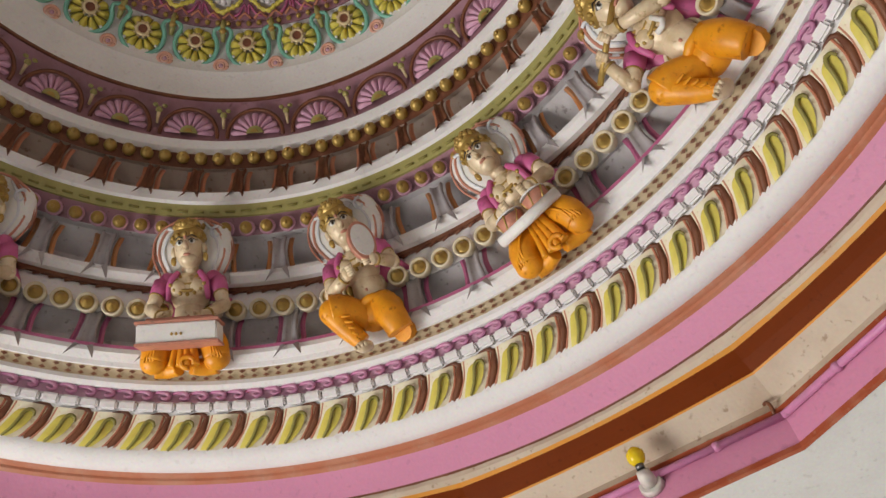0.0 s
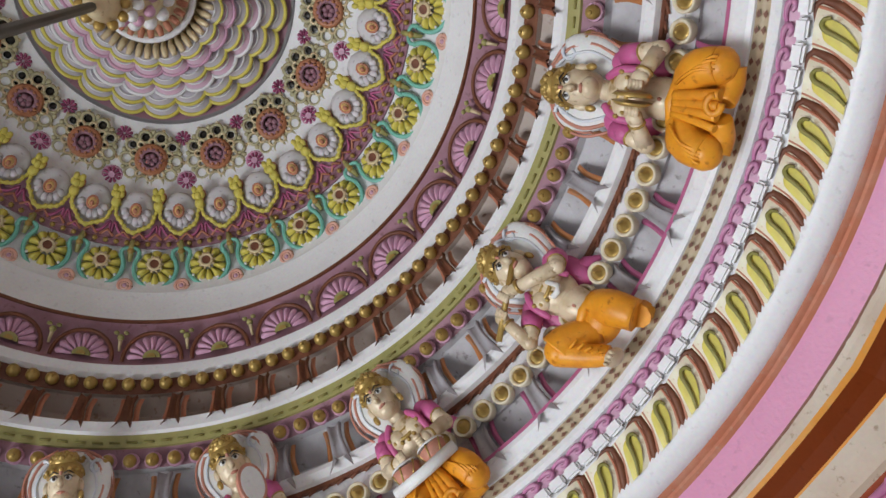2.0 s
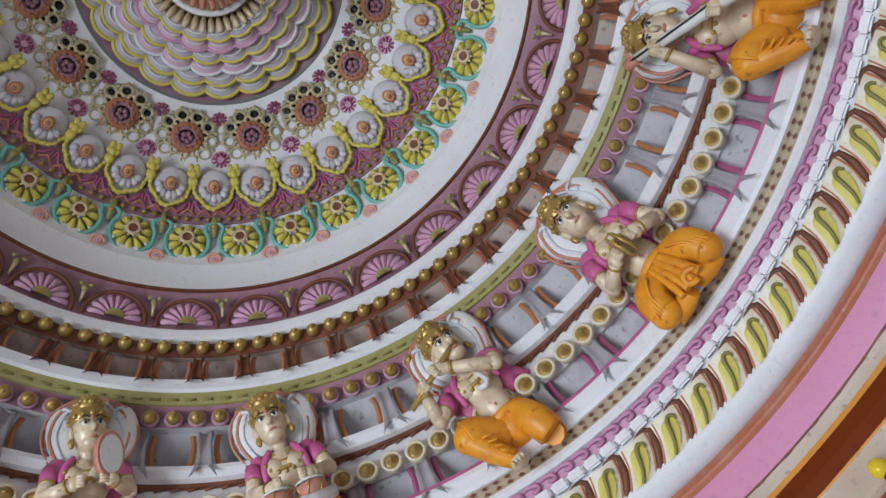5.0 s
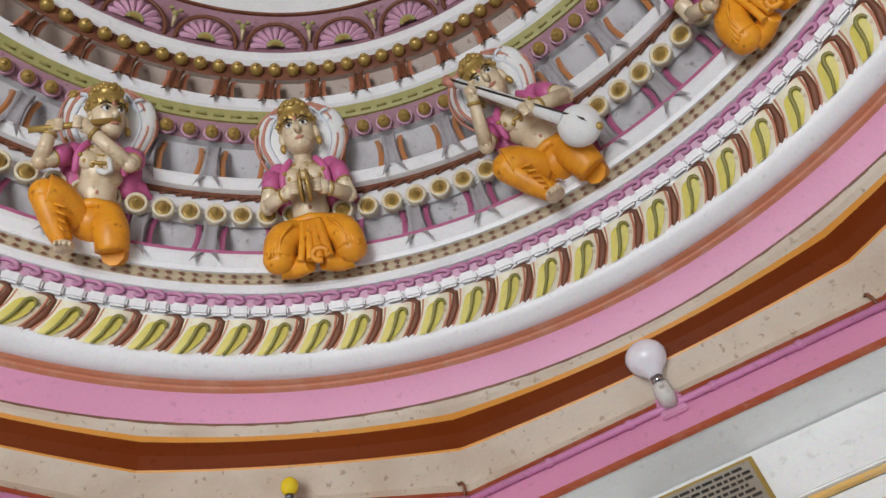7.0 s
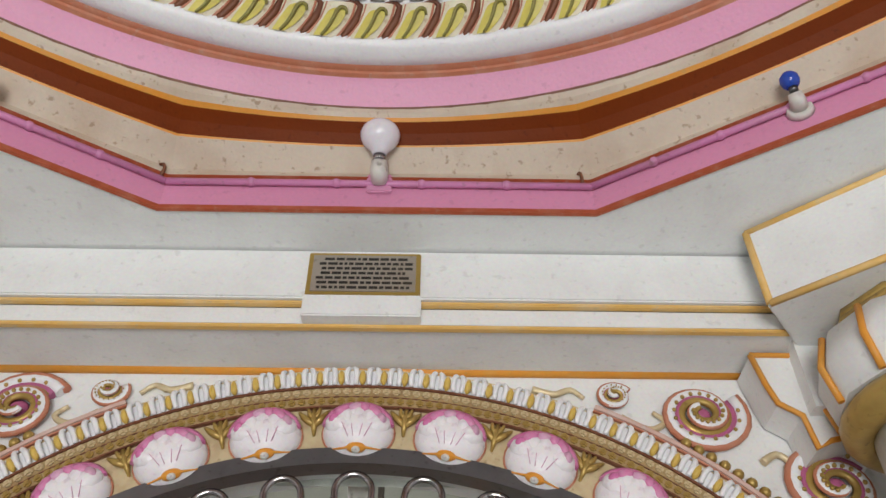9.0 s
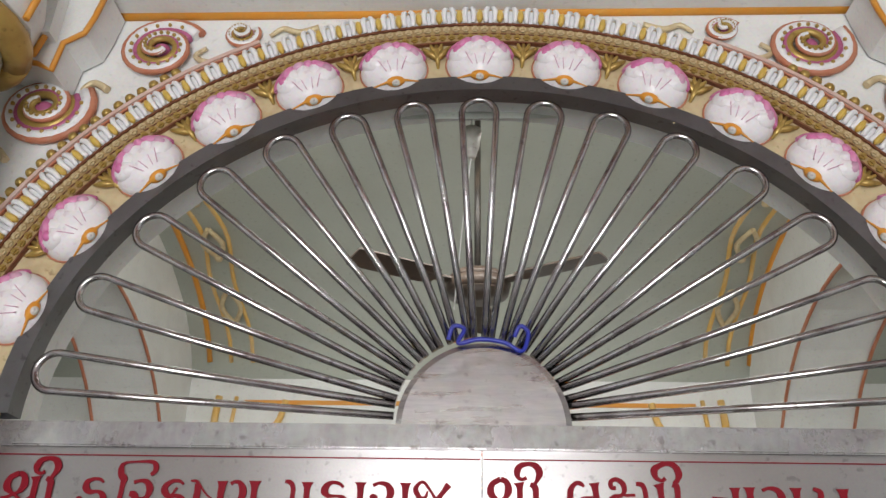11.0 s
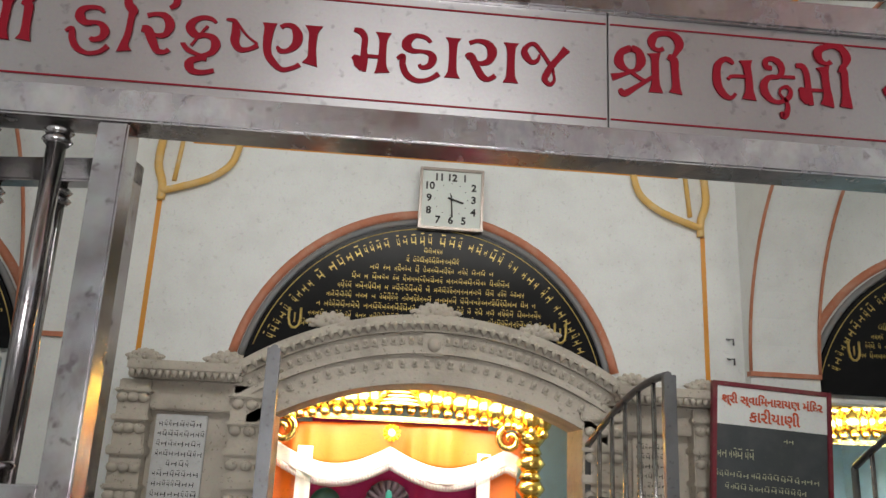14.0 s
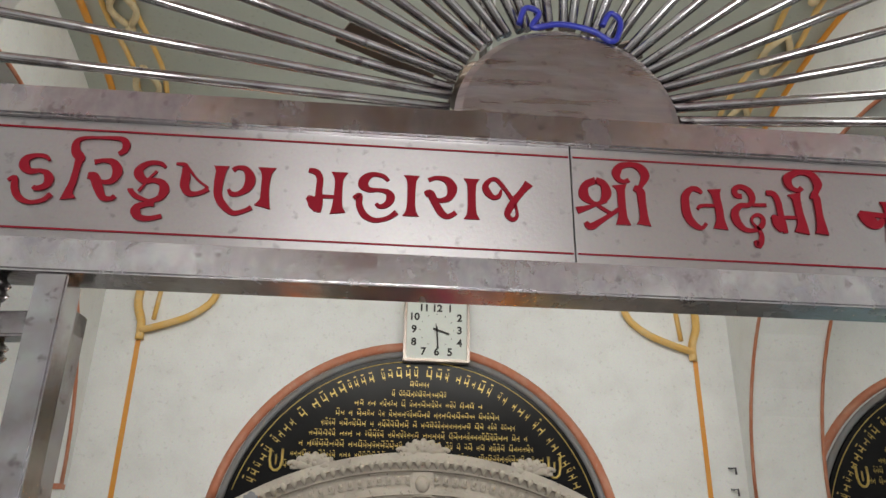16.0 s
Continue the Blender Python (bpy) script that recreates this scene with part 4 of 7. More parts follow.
def figure(kind):
    bm = bmesh.new()
    turn = {"flute": 22, "tambourine": 14, "veena": 6}.get(kind, 0)
    hx = {"flute": 0.012, "veena": -0.020, "drum": -0.010}.get(kind, 0.0)
    # halo of a painted cloth behind the head
    ball(bm, (hx + 0.006, 0.012, 0.340), (0.112, 0.026, 0.090), mi=6, seg=24, rings=12)
    for s in (-1, 1):
        ball(bm, (hx + 0.006 + s * 0.058, 0.000, 0.335), (0.052, 0.022, 0.078), mi=6, rot=pose(0, 0, 0, 0, s * 14, 0))
        curl = [(hx + 0.006 + s * (0.066 + (0.022 - 0.0016 * k) * math.cos(0.55 * k + 1.2)), -0.0195, 0.380 + (0.020 - 0.0014 * k) * math.sin(0.55 * k + 1.2)) for k in range(10)]
        limb(bm, curl, [0.0050 - 0.0003 * k for k in range(10)], mi=3, seg=5)
        for q, mi_, rad in ((0.0, 7, 0.0036), (0.020, 7, 0.0050), (0.036, 3, 0.0040)):
            limb(bm, smooth_line([(hx + s * 0.036, -0.006, 0.428 - 0.3 * q), (hx + s * (0.096 - q), -0.006 - 0.35 * q, 0.392 - 0.2 * q), (hx + s * (0.114 - q), -0.004 - 0.45 * q, 0.330), (hx + s * (0.090 - q), -0.002 - 0.4 * q, 0.268)], 4), rad, mi=mi_, seg=5)
    limb(bm, [(hx + 0.006 + 0.113 * math.cos(radians(a)), 0.002, 0.340 + 0.091 * math.sin(radians(a))) for a in range(-20, 201, 12)], 0.0032, mi=7, seg=5)
    # head, face, crown
    hm = Matrix.Translation((hx, -0.046, 0.330)) @ pose(0, 0, 0, -4, -6, turn) @ Matrix.Diagonal((1.16, 1.2, 1.14, 1))
    ball(bm, (0, 0, 0), (0.036, 0.040, 0.046), m=hm, mi=0, seg=18, rings=12)
    ball(bm, (0, -0.018, -0.030), (0.022, 0.020, 0.016), m=hm, mi=0)
    limb(bm, [(0, -0.038, 0.008), (0, -0.046, -0.008), (0, -0.040, -0.014)], [0.004, 0.0085, 0.006], m=hm, mi=0, seg=7)
    ball(bm, (0, -0.037, -0.024), (0.010, 0.006, 0.0035), m=hm, mi=7, seg=8, rings=5)
    for s in (-1, 1):
        ball(bm, (s * 0.015, -0.0355, 0.006), (0.0085, 0.005, 0.0055), m=hm, mi=6, seg=10, rings=6)
        ball(bm, (s * 0.015, -0.0395, 0.006), (0.0038, 0.0025, 0.0042), m=hm, mi=5, seg=8, rings=5)
        limb(bm, [(s * 0.006, -0.041, 0.016), (s * 0.016, -0.040, 0.021), (s * 0.027, -0.033, 0.016)], 0.0016, m=hm, mi=5, seg=5)
        limb(bm, [(s * 0.007, -0.0395, 0.009), (s * 0.016, -0.0395, 0.013), (s * 0.025, -0.033, 0.008)], 0.0014, m=hm, mi=5, seg=5)
        ball(bm, (s * 0.037, -0.004, -0.004), (0.008, 0.010, 0.015), m=hm, mi=0, seg=8, rings=6)
        ball(bm, (s * 0.039, -0.008, -0.026), (0.007, 0.007, 0.011), m=hm, mi=4, seg=8, rings=6)
    ball(bm, (0, 0.004, 0.030), (0.042, 0.043, 0.030), m=hm, mi=4, seg=18, rings=10)
    ball(bm, (0, -0.008, 0.050), (0.030, 0.032, 0.020), m=hm, mi=4)
    for k in range(22):
        a, q = radians(-195 + 10.5 * k * 1.0), 0.5 + 0.5 * ((k * 7) % 5) / 5
        ball(bm, (0.038 * math.cos(a) * (1 - 0.45 * q), 0.040 * math.sin(a) * (1 - 0.40 * q) - 0.004, 0.038 + 0.028 * q), (0.0085, 0.0085, 0.007), m=hm, mi=4, seg=7, rings=5)
    for k in range(9):
        a = radians(-200 + 220 * k / 8)
        ball(bm, (0.040 * math.cos(a), 0.040 * math.sin(a), 0.026), 0.0062, m=hm, mi=4, seg=7, rings=5)
    ball(bm, (0, -0.040, 0.020), (0.004, 0.003, 0.008), m=hm, mi=7, seg=7, rings=5)
    # neck, torso, necklaces
    limb(bm, [(hx * 0.6, -0.030, 0.262), (hx, -0.036, 0.310)], [0.024, 0.021], mi=0, seg=12)
    ball(bm, (hx * 0.4, -0.030, 0.215), (0.056, 0.045, 0.060), mi=0, seg=18, rings=12)
    for s in (-1, 1):
        ball(bm, (hx * 0.4 + s * 0.026, -0.060, 0.222), (0.028, 0.020, 0.024), mi=0, seg=12, rings=8)
    ball(bm, (0, -0.030, 0.155), (0.046, 0.042, 0.052), mi=0, seg=16, rings=10)
    ball(bm, (0.002, -0.071, 0.146), (0.004, 0.003, 0.005), mi=7, seg=7, rings=5)
    for r, z, y in ((0.030, 0.268, -0.046), (0.038, 0.258, -0.055), (0.046, 0.246, -0.060)):
        limb(bm, [(hx * 0.5 + r * math.cos(radians(a)), y - 0.014 * math.sin(radians(-a)) , z + r * 0.72 * math.sin(radians(a))) for a in range(-180, 1, 20)], 0.0052, mi=4, seg=6)
    for k in range(7):
        a = radians(-160 + 140 * k / 6)
        ball(bm, (hx * 0.5 + 0.050 * math.cos(a), -0.074, 0.244 + 0.040 * math.sin(a)), 0.006, mi=4, seg=7, rings=5)
    # shawl over both shoulders
    for s in (-1, 1):
        ball(bm, (hx * 0.4 + s * 0.064, -0.024, 0.248), (0.028, 0.028, 0.028), mi=2)
        ball(bm, (hx * 0.4 + s * 0.060, 0.004, 0.215), (0.036, 0.026, 0.060), mi=2)
        limb(bm, smooth_line([(hx * 0.4 + s * 0.030, -0.052, 0.268), (hx * 0.4 + s * 0.050, -0.066, 0.235), (hx * 0.4 + s * 0.056, -0.060, 0.190)], 4), [0.008, 0.009, 0.010, 0.010, 0.010, 0.010, 0.009, 0.008, 0.006], mi=2, seg=8)
    limb(bm, [(0.066, 0.0, 0.20), (0.10, 0.01, 0.19), (0.125, 0.015, 0.165)], [0.02, 0.016, 0.006], mi=2, seg=8)
    # legs
    ball(bm, (0, -0.030, 0.085), (0.074, 0.060, 0.050), mi=1, seg=16, rings=10)
    limb(bm, [(-0.05, -0.07, 0.115), (0, -0.080, 0.118), (0.05, -0.07, 0.115)], [0.010, 0.013, 0.010], mi=1, seg=8)
    if kind in ("flute", "veena", "tambourine"):
        limb(bm, smooth_line([(-0.030, -0.050, 0.085), (-0.075, -0.085, 0.120), (-0.105, -0.095, 0.128)], 4), [0.036 + 0.001 * i for i in range(9)], mi=1, seg=12)
        ball(bm, (-0.106, -0.095, 0.126), (0.036, 0.036, 0.034), mi=1)
        limb(bm, smooth_line([(-0.106, -0.096, 0.122), (-0.085, -0.095, 0.070), (-0.058, -0.090, 0.022)], 4), [0.034 - 0.0014 * i for i in range(9)], mi=1, seg=12)
        ball(bm, (-0.055, -0.112, 0.008), (0.024, 0.040, 0.014), mi=0)
        for k in range(4):
            ball(bm, (-0.070 + 0.010 * k, -0.148, 0.006), (0.005, 0.009, 0.006), mi=0, seg=7, rings=5)
        limb(bm, smooth_line([(0.022, -0.045, 0.095), (0.040, -0.080, 0.055), (0.046, -0.082, 0.010)], 4), [0.046 - 0.001 * i for i in range(9)], mi=1, seg=12)
        limb(bm, smooth_line([(0.046, -0.070, 0.012), (0.066, -0.020, 0.016), (0.080, 0.02, 0.02)], 4), [0.030 - 0.0016 * i for i in range(9)], mi=1, seg=10)
        for k in range(5):
            limb(bm, [(-0.080 + 0.004 * k, -0.124, 0.098 - 0.016 * k), (-0.055, -0.126, 0.090 - 0.017 * k)], 0.0035, mi=1, seg=5)
    else:
        for s in (-1, 1):
            limb(bm, smooth_line([(s * 0.030, -0.045, 0.090), (s * 0.072, -0.090, 0.070), (s * 0.084, -0.100, 0.030)], 4), [0.043 - 0.0008 * i for i in range(9)], mi=1, seg=12)
            ball(bm, (s * 0.084, -0.098, 0.030), (0.038, 0.036, 0.032), mi=1)
            limb(bm, smooth_line([(s * 0.080, -0.080, 0.018), (s * 0.050, -0.080, 0.012), (s * 0.015, -0.100, 0.012)], 4), [0.028 - 0.001 * i for i in range(9)], mi=1, seg=10)
            for k in range(4):
                limb(bm, smooth_line([(s * (0.040 + 0.012 * k), -0.118, 0.100 - 0.008 * k), (s * (0.070 + 0.010 * k), -0.134, 0.066 - 0.010 * k), (s * (0.078 + 0.008 * k), -0.130, 0.028)], 3), 0.0035, mi=1, seg=5)
        for k in range(4):
            limb(bm, smooth_line([(-0.020 + 0.012 * k, -0.095, 0.105), (-0.024 + 0.016 * k, -0.112, 0.060), (-0.034 + 0.022 * k, -0.122, 0.012)], 4), [0.009 + 0.001 * k] * 9, mi=1, seg=7)
        limb(bm, [(0.012 + 0.018 * math.cos(a / 10), -0.128, 0.020 + 0.014 * math.sin(a / 10)) for a in range(0, 55, 5)], 0.007, mi=1, seg=6)

    def arm(s, elbow, hand):
        sh = (hx * 0.4 + s * 0.078, -0.034, 0.242)
        limb(bm, [sh, elbow], [0.021, 0.019], mi=0, seg=10)
        mid = Vector(sh).lerp(Vector(elbow), 0.52)
        limb(bm, [sh, Vector(sh).lerp(Vector(elbow), 0.3), mid], [0.026, 0.025, 0.022], mi=2, seg=12)
        limb(bm, [mid, Vector(sh).lerp(Vector(elbow), 0.56)], 0.0226, mi=4, seg=12)
        ball(bm, elbow, 0.0195, mi=0, seg=10, rings=7)
        limb(bm, [elbow, hand], [0.019, 0.0135], mi=0, seg=10)
        ball(bm, hand, (0.017, 0.015, 0.018), mi=0, seg=10, rings=7)
        e, h = Vector(elbow), Vector(hand)
        w = e.lerp(h, 0.78)
        limb(bm, [w - (h - e) * 0.03, w + (h - e) * 0.03], 0.0185, mi=4, seg=10)
        for k in range(4):
            limb(bm, [(hand[0] - s * 0.004, hand[1] - 0.012, hand[2] + 0.012 - 0.007 * k), (hand[0] - s * 0.024, hand[1] - 0.014, hand[2] + 0.012 - 0.007 * k)], 0.0046, mi=0, seg=6)

    if kind == "cymbals":
        arm(-1, (-0.098, -0.060, 0.165), (-0.040, -0.105, 0.176))
        arm(1, (0.100, -0.060, 0.165), (0.042, -0.105, 0.176))
        for s in (-1, 1):
            limb(bm, [(s * 0.006, -0.122, 0.178), (s * 0.014, -0.122, 0.178)], [0.040, 0.030], mi=4, seg=20)
    elif kind == "flute":
        arm(1, (0.072, -0.105, 0.205), (-0.035, -0.100, 0.290))
        arm(-1, (-0.125, -0.080, 0.205), (-0.105, -0.085, 0.285))
        limb(bm, [(0.045, -0.085, 0.318), (-0.155, -0.095, 0.268)], 0.0075, mi=4, seg=9)
        limb(bm, [(0.0, -0.080, 0.195), (0.016, -0.086, 0.188), (0.03, -0.08, 0.195), (0.025, -0.075, 0.225)], 0.007, mi=6, seg=7)
    elif kind == "drum":
        arm(-1, (-0.100, -0.065, 0.178), (-0.045, -0.130, 0.158))
        arm(1, (0.098, -0.065, 0.180), (0.045, -0.130, 0.162))
        for s in (-1, 1):
            limb(bm, [(s * 0.045, -0.125, 0.105), (s * 0.042, -0.128, 0.140)], [0.030, 0.038], mi=7, seg=16)
            limb(bm, [(s * 0.042, -0.128, 0.140), (s * 0.042, -0.128, 0.146)], [0.040, 0.036], mi=6, seg=16)
            for k in range(6):
                a = 2 * math.pi * k / 6
                limb(bm, [(s * 0.045 + 0.031 * math.cos(a), -0.125 + 0.031 * math.sin(a), 0.107), (s * 0.042 + 0.039 * math.cos(a + 0.5), -0.128 + 0.039 * math.sin(a + 0.5), 0.14)], 0.003, mi=4, seg=4)
        limb(bm, [(-0.095, -0.135, 0.104), (0, -0.165, 0.094), (0.095, -0.135, 0.104)], 0.014, mi=6, seg=9)
    elif kind == "tambourine":
        arm(-1, (-0.090, -0.085, 0.170), (-0.020, -0.120, 0.190))
        arm(1, (0.100, -0.060, 0.185), (0.058, -0.115, 0.200))
        tm = Matrix.Translation((0.052, -0.120, 0.250)) @ pose(0, 0, 0, 90, 0, 0) @ pose(0, 0, 0, 0, 35, 0) @ Matrix.Diagonal((0.8, 1.15, 1, 1))
        t = bmesh.new()
        limb(t, [(0, 0, -0.010), (0, 0, 0.010)], 0.046, mi=7, seg=24)
        limb(t, [(0, 0, 0.0102), (0, 0, 0.012)], 0.038, mi=6, seg=24)
        merge_keep(bm, t, tm)
    elif kind == "veena":
        arm(-1, (-0.115, -0.070, 0.205), (-0.064, -0.105, 0.318))
        arm(1, (0.108, -0.070, 0.185), (0.020, -0.150, 0.182))
        limb(bm, [(-0.082, -0.088, 0.372), (0.060, -0.165, 0.110)], [0.012, 0.015], mi=6, seg=9)
        limb(bm, [(-0.098, -0.082, 0.392), (-0.080, -0.090, 0.364)], 0.014, mi=7, seg=9)
        ball(bm, (0.080, -0.152, 0.082), (0.050, 0.036, 0.046), mi=6, seg=18, rings=12)
        for k in range(3):
            limb(bm, [(-0.086, -0.104, 0.372 + 0.003 * k), (0.095, -0.190, 0.070 + 0.003 * k)], 0.0009, mi=5, seg=4)
        ball(bm, (0.112, -0.168, 0.050), 0.009, mi=4, seg=8, rings=6)
    elif kind == "harmonium":
        arm(-1, (-0.100, -0.070, 0.170), (-0.050, -0.140, 0.132))
        arm(1, (0.100, -0.070, 0.170), (0.060, -0.150, 0.128))
        t = bmesh.new()
        box(t, -0.105, 0.105, -0.205, -0.110, 0.058, 0.110, bevel=0.004)
        merge(bm, t, None, 6)
        for z in (0.058, 0.112):
            t = bmesh.new()
            box(t, -0.109, 0.109, -0.209, -0.106, z - 0.003, z + 0.004, bevel=0.001)
            merge(bm, t, None, 7)
        t = bmesh.new()
        box(t, -0.090, 0.090, -0.175, -0.125, 0.112, 0.128, bevel=0.003)
        merge(bm, t, None, 7)
        for k in range(3):
            ball(bm, (-0.012 + 0.012 * k, -0.2065, 0.080), (0.004, 0.001, 0.004), mi=4, seg=7, rings=5)
    else:
        arm(-1, (-0.100, -0.070, 0.165), (-0.060, -0.120, 0.125))
        arm(1, (0.100, -0.070, 0.165), (0.060, -0.120, 0.125))
    return bm


def merge_keep(bm, t, m):
    """Joins a mesh and keeps its material numbers."""
    t.transform(m)
    t.verts.index_update()
    vs = [bm.verts.new(v.co) for v in t.verts]
    for f in t.faces:
        nf = bm.faces.new([vs[v.index] for v in f.verts])
        nf.material_index, nf.smooth = f.material_index, f.smooth
    t.free()


WORDS = {"cymbals": "kneeling plaster musician figure holding small hand cymbals", "flute": "seated plaster musician figure playing a gold flute", "drum": "kneeling plaster musician figure with a pair of red drums",
         "tambourine": "seated plaster musician figure raising a round tambourine", "veena": "seated plaster musician figure playing a white long-necked lute", "harmonium": "seated plaster musician figure at a white hand organ",
         "plain": "kneeling plaster musician figure with palms on its knees"}
cast = [(63.0, "plain", -5, 1.08), (87.8, "veena", -8, 1.12), (116.2, "cymbals", -4, 1.13), (138.6, "flute", -11, 1.08), (163.0, "drum", -7, 1.03), (184.2, "tambourine", -9, 1.02), (206.3, "harmonium", -4, 1.0), (231.0, "drum", -6, 1.03), (256.0, "cymbals", 0, 1.08),
        (280.0, "flute", -8, 1.06), (304.0, "veena", -6, 1.06), (328.0, "tambourine", -6, 1.04), (352.0, "harmonium", -4, 1.04), (376.0, "cymbals", 0, 1.08), (400.6, "flute", -8, 1.06)]
made = {}
for ang, kind, spin, size in cast:
    m = around(ang, 1.372, 1.742, 41, spin) @ Matrix.Diagonal((0.90 * size, 0.88 * size, 0.99 * size, 1))
    if kind in made:
        copy_thing(made[kind], m).matrix_world = m
    else:
        ob = link("musician_statue", figure(kind), STATUE_MATS)
        tagged(ob, WORDS[kind], "statue", "musicians round the dome")
        ob.matrix_world = m
        made[kind] = ob


# ---- gate wall ornaments ----
def arch_pose(t, d, y):
    """A pose on the arch at the parameter t: local x along the arch, z outward, -y towards the hall."""
    x, z = ell(t, d)
    nx, nz = math.cos(radians(t)) / (EA + d), math.sin(radians(t)) / (EB + d)
    return Matrix.Translation((x, y, HZ + z)) @ pose(0, 0, 0, 0, math.degrees(math.atan2(nx, nz)), 0)


def arch_steps(step, d, t0=8.0, t1=172.0, centred=True):
    """Parameters at even lengths along the arch, from the crown to both sides."""
    ts, acc, last, out = 90.0, 0.0, ell(90, d), [90.0] if centred else []
    need = step if centred else step / 2
    while ts > t0:
        ts -= 0.1
        p = ell(ts, d)
        acc += math.hypot(p[0] - last[0], p[1] - last[1])
        last = p
        if acc >= need:
            out += [ts, 180 - ts]
            acc, need = 0.0, step
    return out


def arch_band(bm, d0, d1, y0, y1, mi=0, t0=0.0, t1=180.0, n=72):
    rows_ = []
    for k in range(n + 1):
        t = t0 + (t1 - t0) * k / n
        a, b = ell(t, d0), ell(t, d1)
        rows_.append([bm.verts.new((a[0], y1, HZ + a[1])), bm.verts.new((a[0], y0, HZ + a[1])), bm.verts.new((b[0], y0, HZ + b[1])), bm.verts.new((b[0], y1, HZ + b[1]))])
    for p, q in zip(rows_, rows_[1:]):
        for j in range(3):
            f = bm.faces.new((p[j], p[j + 1], q[j + 1], q[j]))
            f.material_index = mi


arch = tagged(empty("arch_ornament", Matrix.Translation((0.002, 0, 0))), "painted plaster arch border with pink lotuses and gold beads", "arch", kind="structure")
bm = bmesh.new()
arch_band(bm, 0.055, 0.166, -0.002, 0.02)
part("gold_ground", bm, PALEGOLD, arch, "gold ground behind the lotuses")
bm = bmesh.new()
arch_band(bm, 0.166, 0.214, -0.010, 0.02)
part("bead_band", bm, mat("tan_gilt_ground", (0.50, 0.36, 0.18), 0.42, 0.2, dirt=0.45, dirt_color=(0.26, 0.13, 0.06), scale=26), arch)
bm = bmesh.new()
arch_band(bm, 0.214, 0.219, -0.016, 0.02)
arch_band(bm, 0.162, 0.166, -0.014, 0.02)
arch_band(bm, 0.1885, 0.1905, -0.0125, 0.02)
part("brown_line", bm, RUST, arch)
bm = bmesh.new()
arch_band(bm, 0.219, 0.262, -0.010, 0.02)
part("leaf_band", bm, DOMEWHITE, arch)
bm = bmesh.new()
arch_band(bm, 0.262, 0.267, -0.008, 0.02, t0=8, t1=172)
part("outer_line", bm, PALEGOLD, arch)
for t0, t1 in ((14, 63), (117, 166)):
    bm = bmesh.new()
    arch_band(bm, 0.270, 0.288, -0.012, 0.02, t0=t0, t1=t1, n=24)
    part("vine", bm, TERRA, arch, "brown raised vine following the arch")
    bm = bmesh.new()
    arch_band(bm, 0.274, 0.283, -0.018, 0.02, t0=t0, t1=t1, n=24)
    part("vine_face", bm, mat("pale_terracotta_wash", (0.62, 0.42, 0.36), 0.45, dirt=0.5, dirt_color=(0.75, 0.70, 0.66), scale=20), arch)


def arch_pieces(name, bm, mats, ts, d, y, label=""):
    first = part(name, bm, mats, arch, label)
    poses = [arch_pose(t, d, y) for t in ts]
    first.matrix_local = poses[0]
    repeat(first, poses[1:])


def lotus():
    bm = bmesh.new()
    ball(bm, (0, 0.0, 0), (0.080, 0.056, 0.066), mi=0, seg=24, rings=14)
    # raised petals parted by fine seams
    for k in range(5):
        a = radians(18 + 36 * k)
        x, z = 0.040 * math.cos(a), 0.026 * math.sin(a) - 0.006
        ball(bm, (x, -0.026, z), (0.027, 0.030, 0.036), mi=0, seg=12, rings=8, rot=pose(0, 0, 0, 0, 90 - math.degrees(a), 0))
        a = radians(36 * k)
        if k:
            limb(bm, smooth_line([(0.022 * math.cos(a), -0.052, -0.036), (0.046 * math.cos(a), -0.053, 0.004), (0.064 * math.cos(a), -0.040, 0.034 * math.sin(a))], 3), 0.0011, mi=3, seg=4)
    # magenta tips curling in from the rim
    ring_tube(bm, 0.070, 0.0110, -0.024, mi=1, a0=4, a1=176, seg=24, sz=0.80)
    for k, (q, w) in enumerate(((16, 0.016), (47, 0.021), (74, 0.013), (97, 0.018), (131, 0.022), (163, 0.015))):
        a = radians(q)
        ball(bm, (0.054 * math.cos(a), -0.044, 0.040 * math.sin(a)), (w, 0.012, 0.012), mi=1 if k % 3 else 2, seg=10, rings=6, rot=pose(0, 0, 0, 0, 90 - q, 0))
    ring_tube(bm, 0.080, 0.0032, 0.000, mi=4, seg=30, sz=0.83)
    # orange heart at the lower lip
    ball(bm, (0, -0.030, -0.052), (0.022, 0.014, 0.012), mi=5, seg=14, rings=8)
    for s in (-1, 1):
        limb(bm, smooth_line([(s * 0.012, -0.036, -0.054), (s * 0.034, -0.026, -0.052), (s * 0.056, -0.010, -0.046)], 3), [0.004, 0.0036, 0.003, 0.0026, 0.0022, 0.002, 0.0015], mi=5, seg=5)
    ball(bm, (0, -0.036, -0.060), (0.010, 0.009, 0.008), mi=6, seg=10, rings=7)
    return bm


LOTUSWHITE = mat("white_lotus_enamel", (0.83, 0.80, 0.82), 0.30, dirt=0.30, dirt_color=(0.70, 0.48, 0.58), scale=22)
LOTUSEDGE = mat("lotus_pink_enamel", (0.62, 0.16, 0.36), 0.35, dirt=0.5, dirt_color=(0.75, 0.45, 0.58), scale=26)
arch_pieces("lotus", lotus(), [LOTUSWHITE, LOTUSEDGE, PALEPINK, PALEPINK, TERRA, ORANGE, CERAMIC], arch_steps(0.204, 0.094, 6), 0.096, -0.006, "white lotus boss with magenta petal tips")
bm = bmesh.new()
limb(bm, [(0, -0.003, -0.036), (0, -0.010, 0.0), (0, -0.003, 0.034)], [0.003, 0.009, 0.005], seg=7)
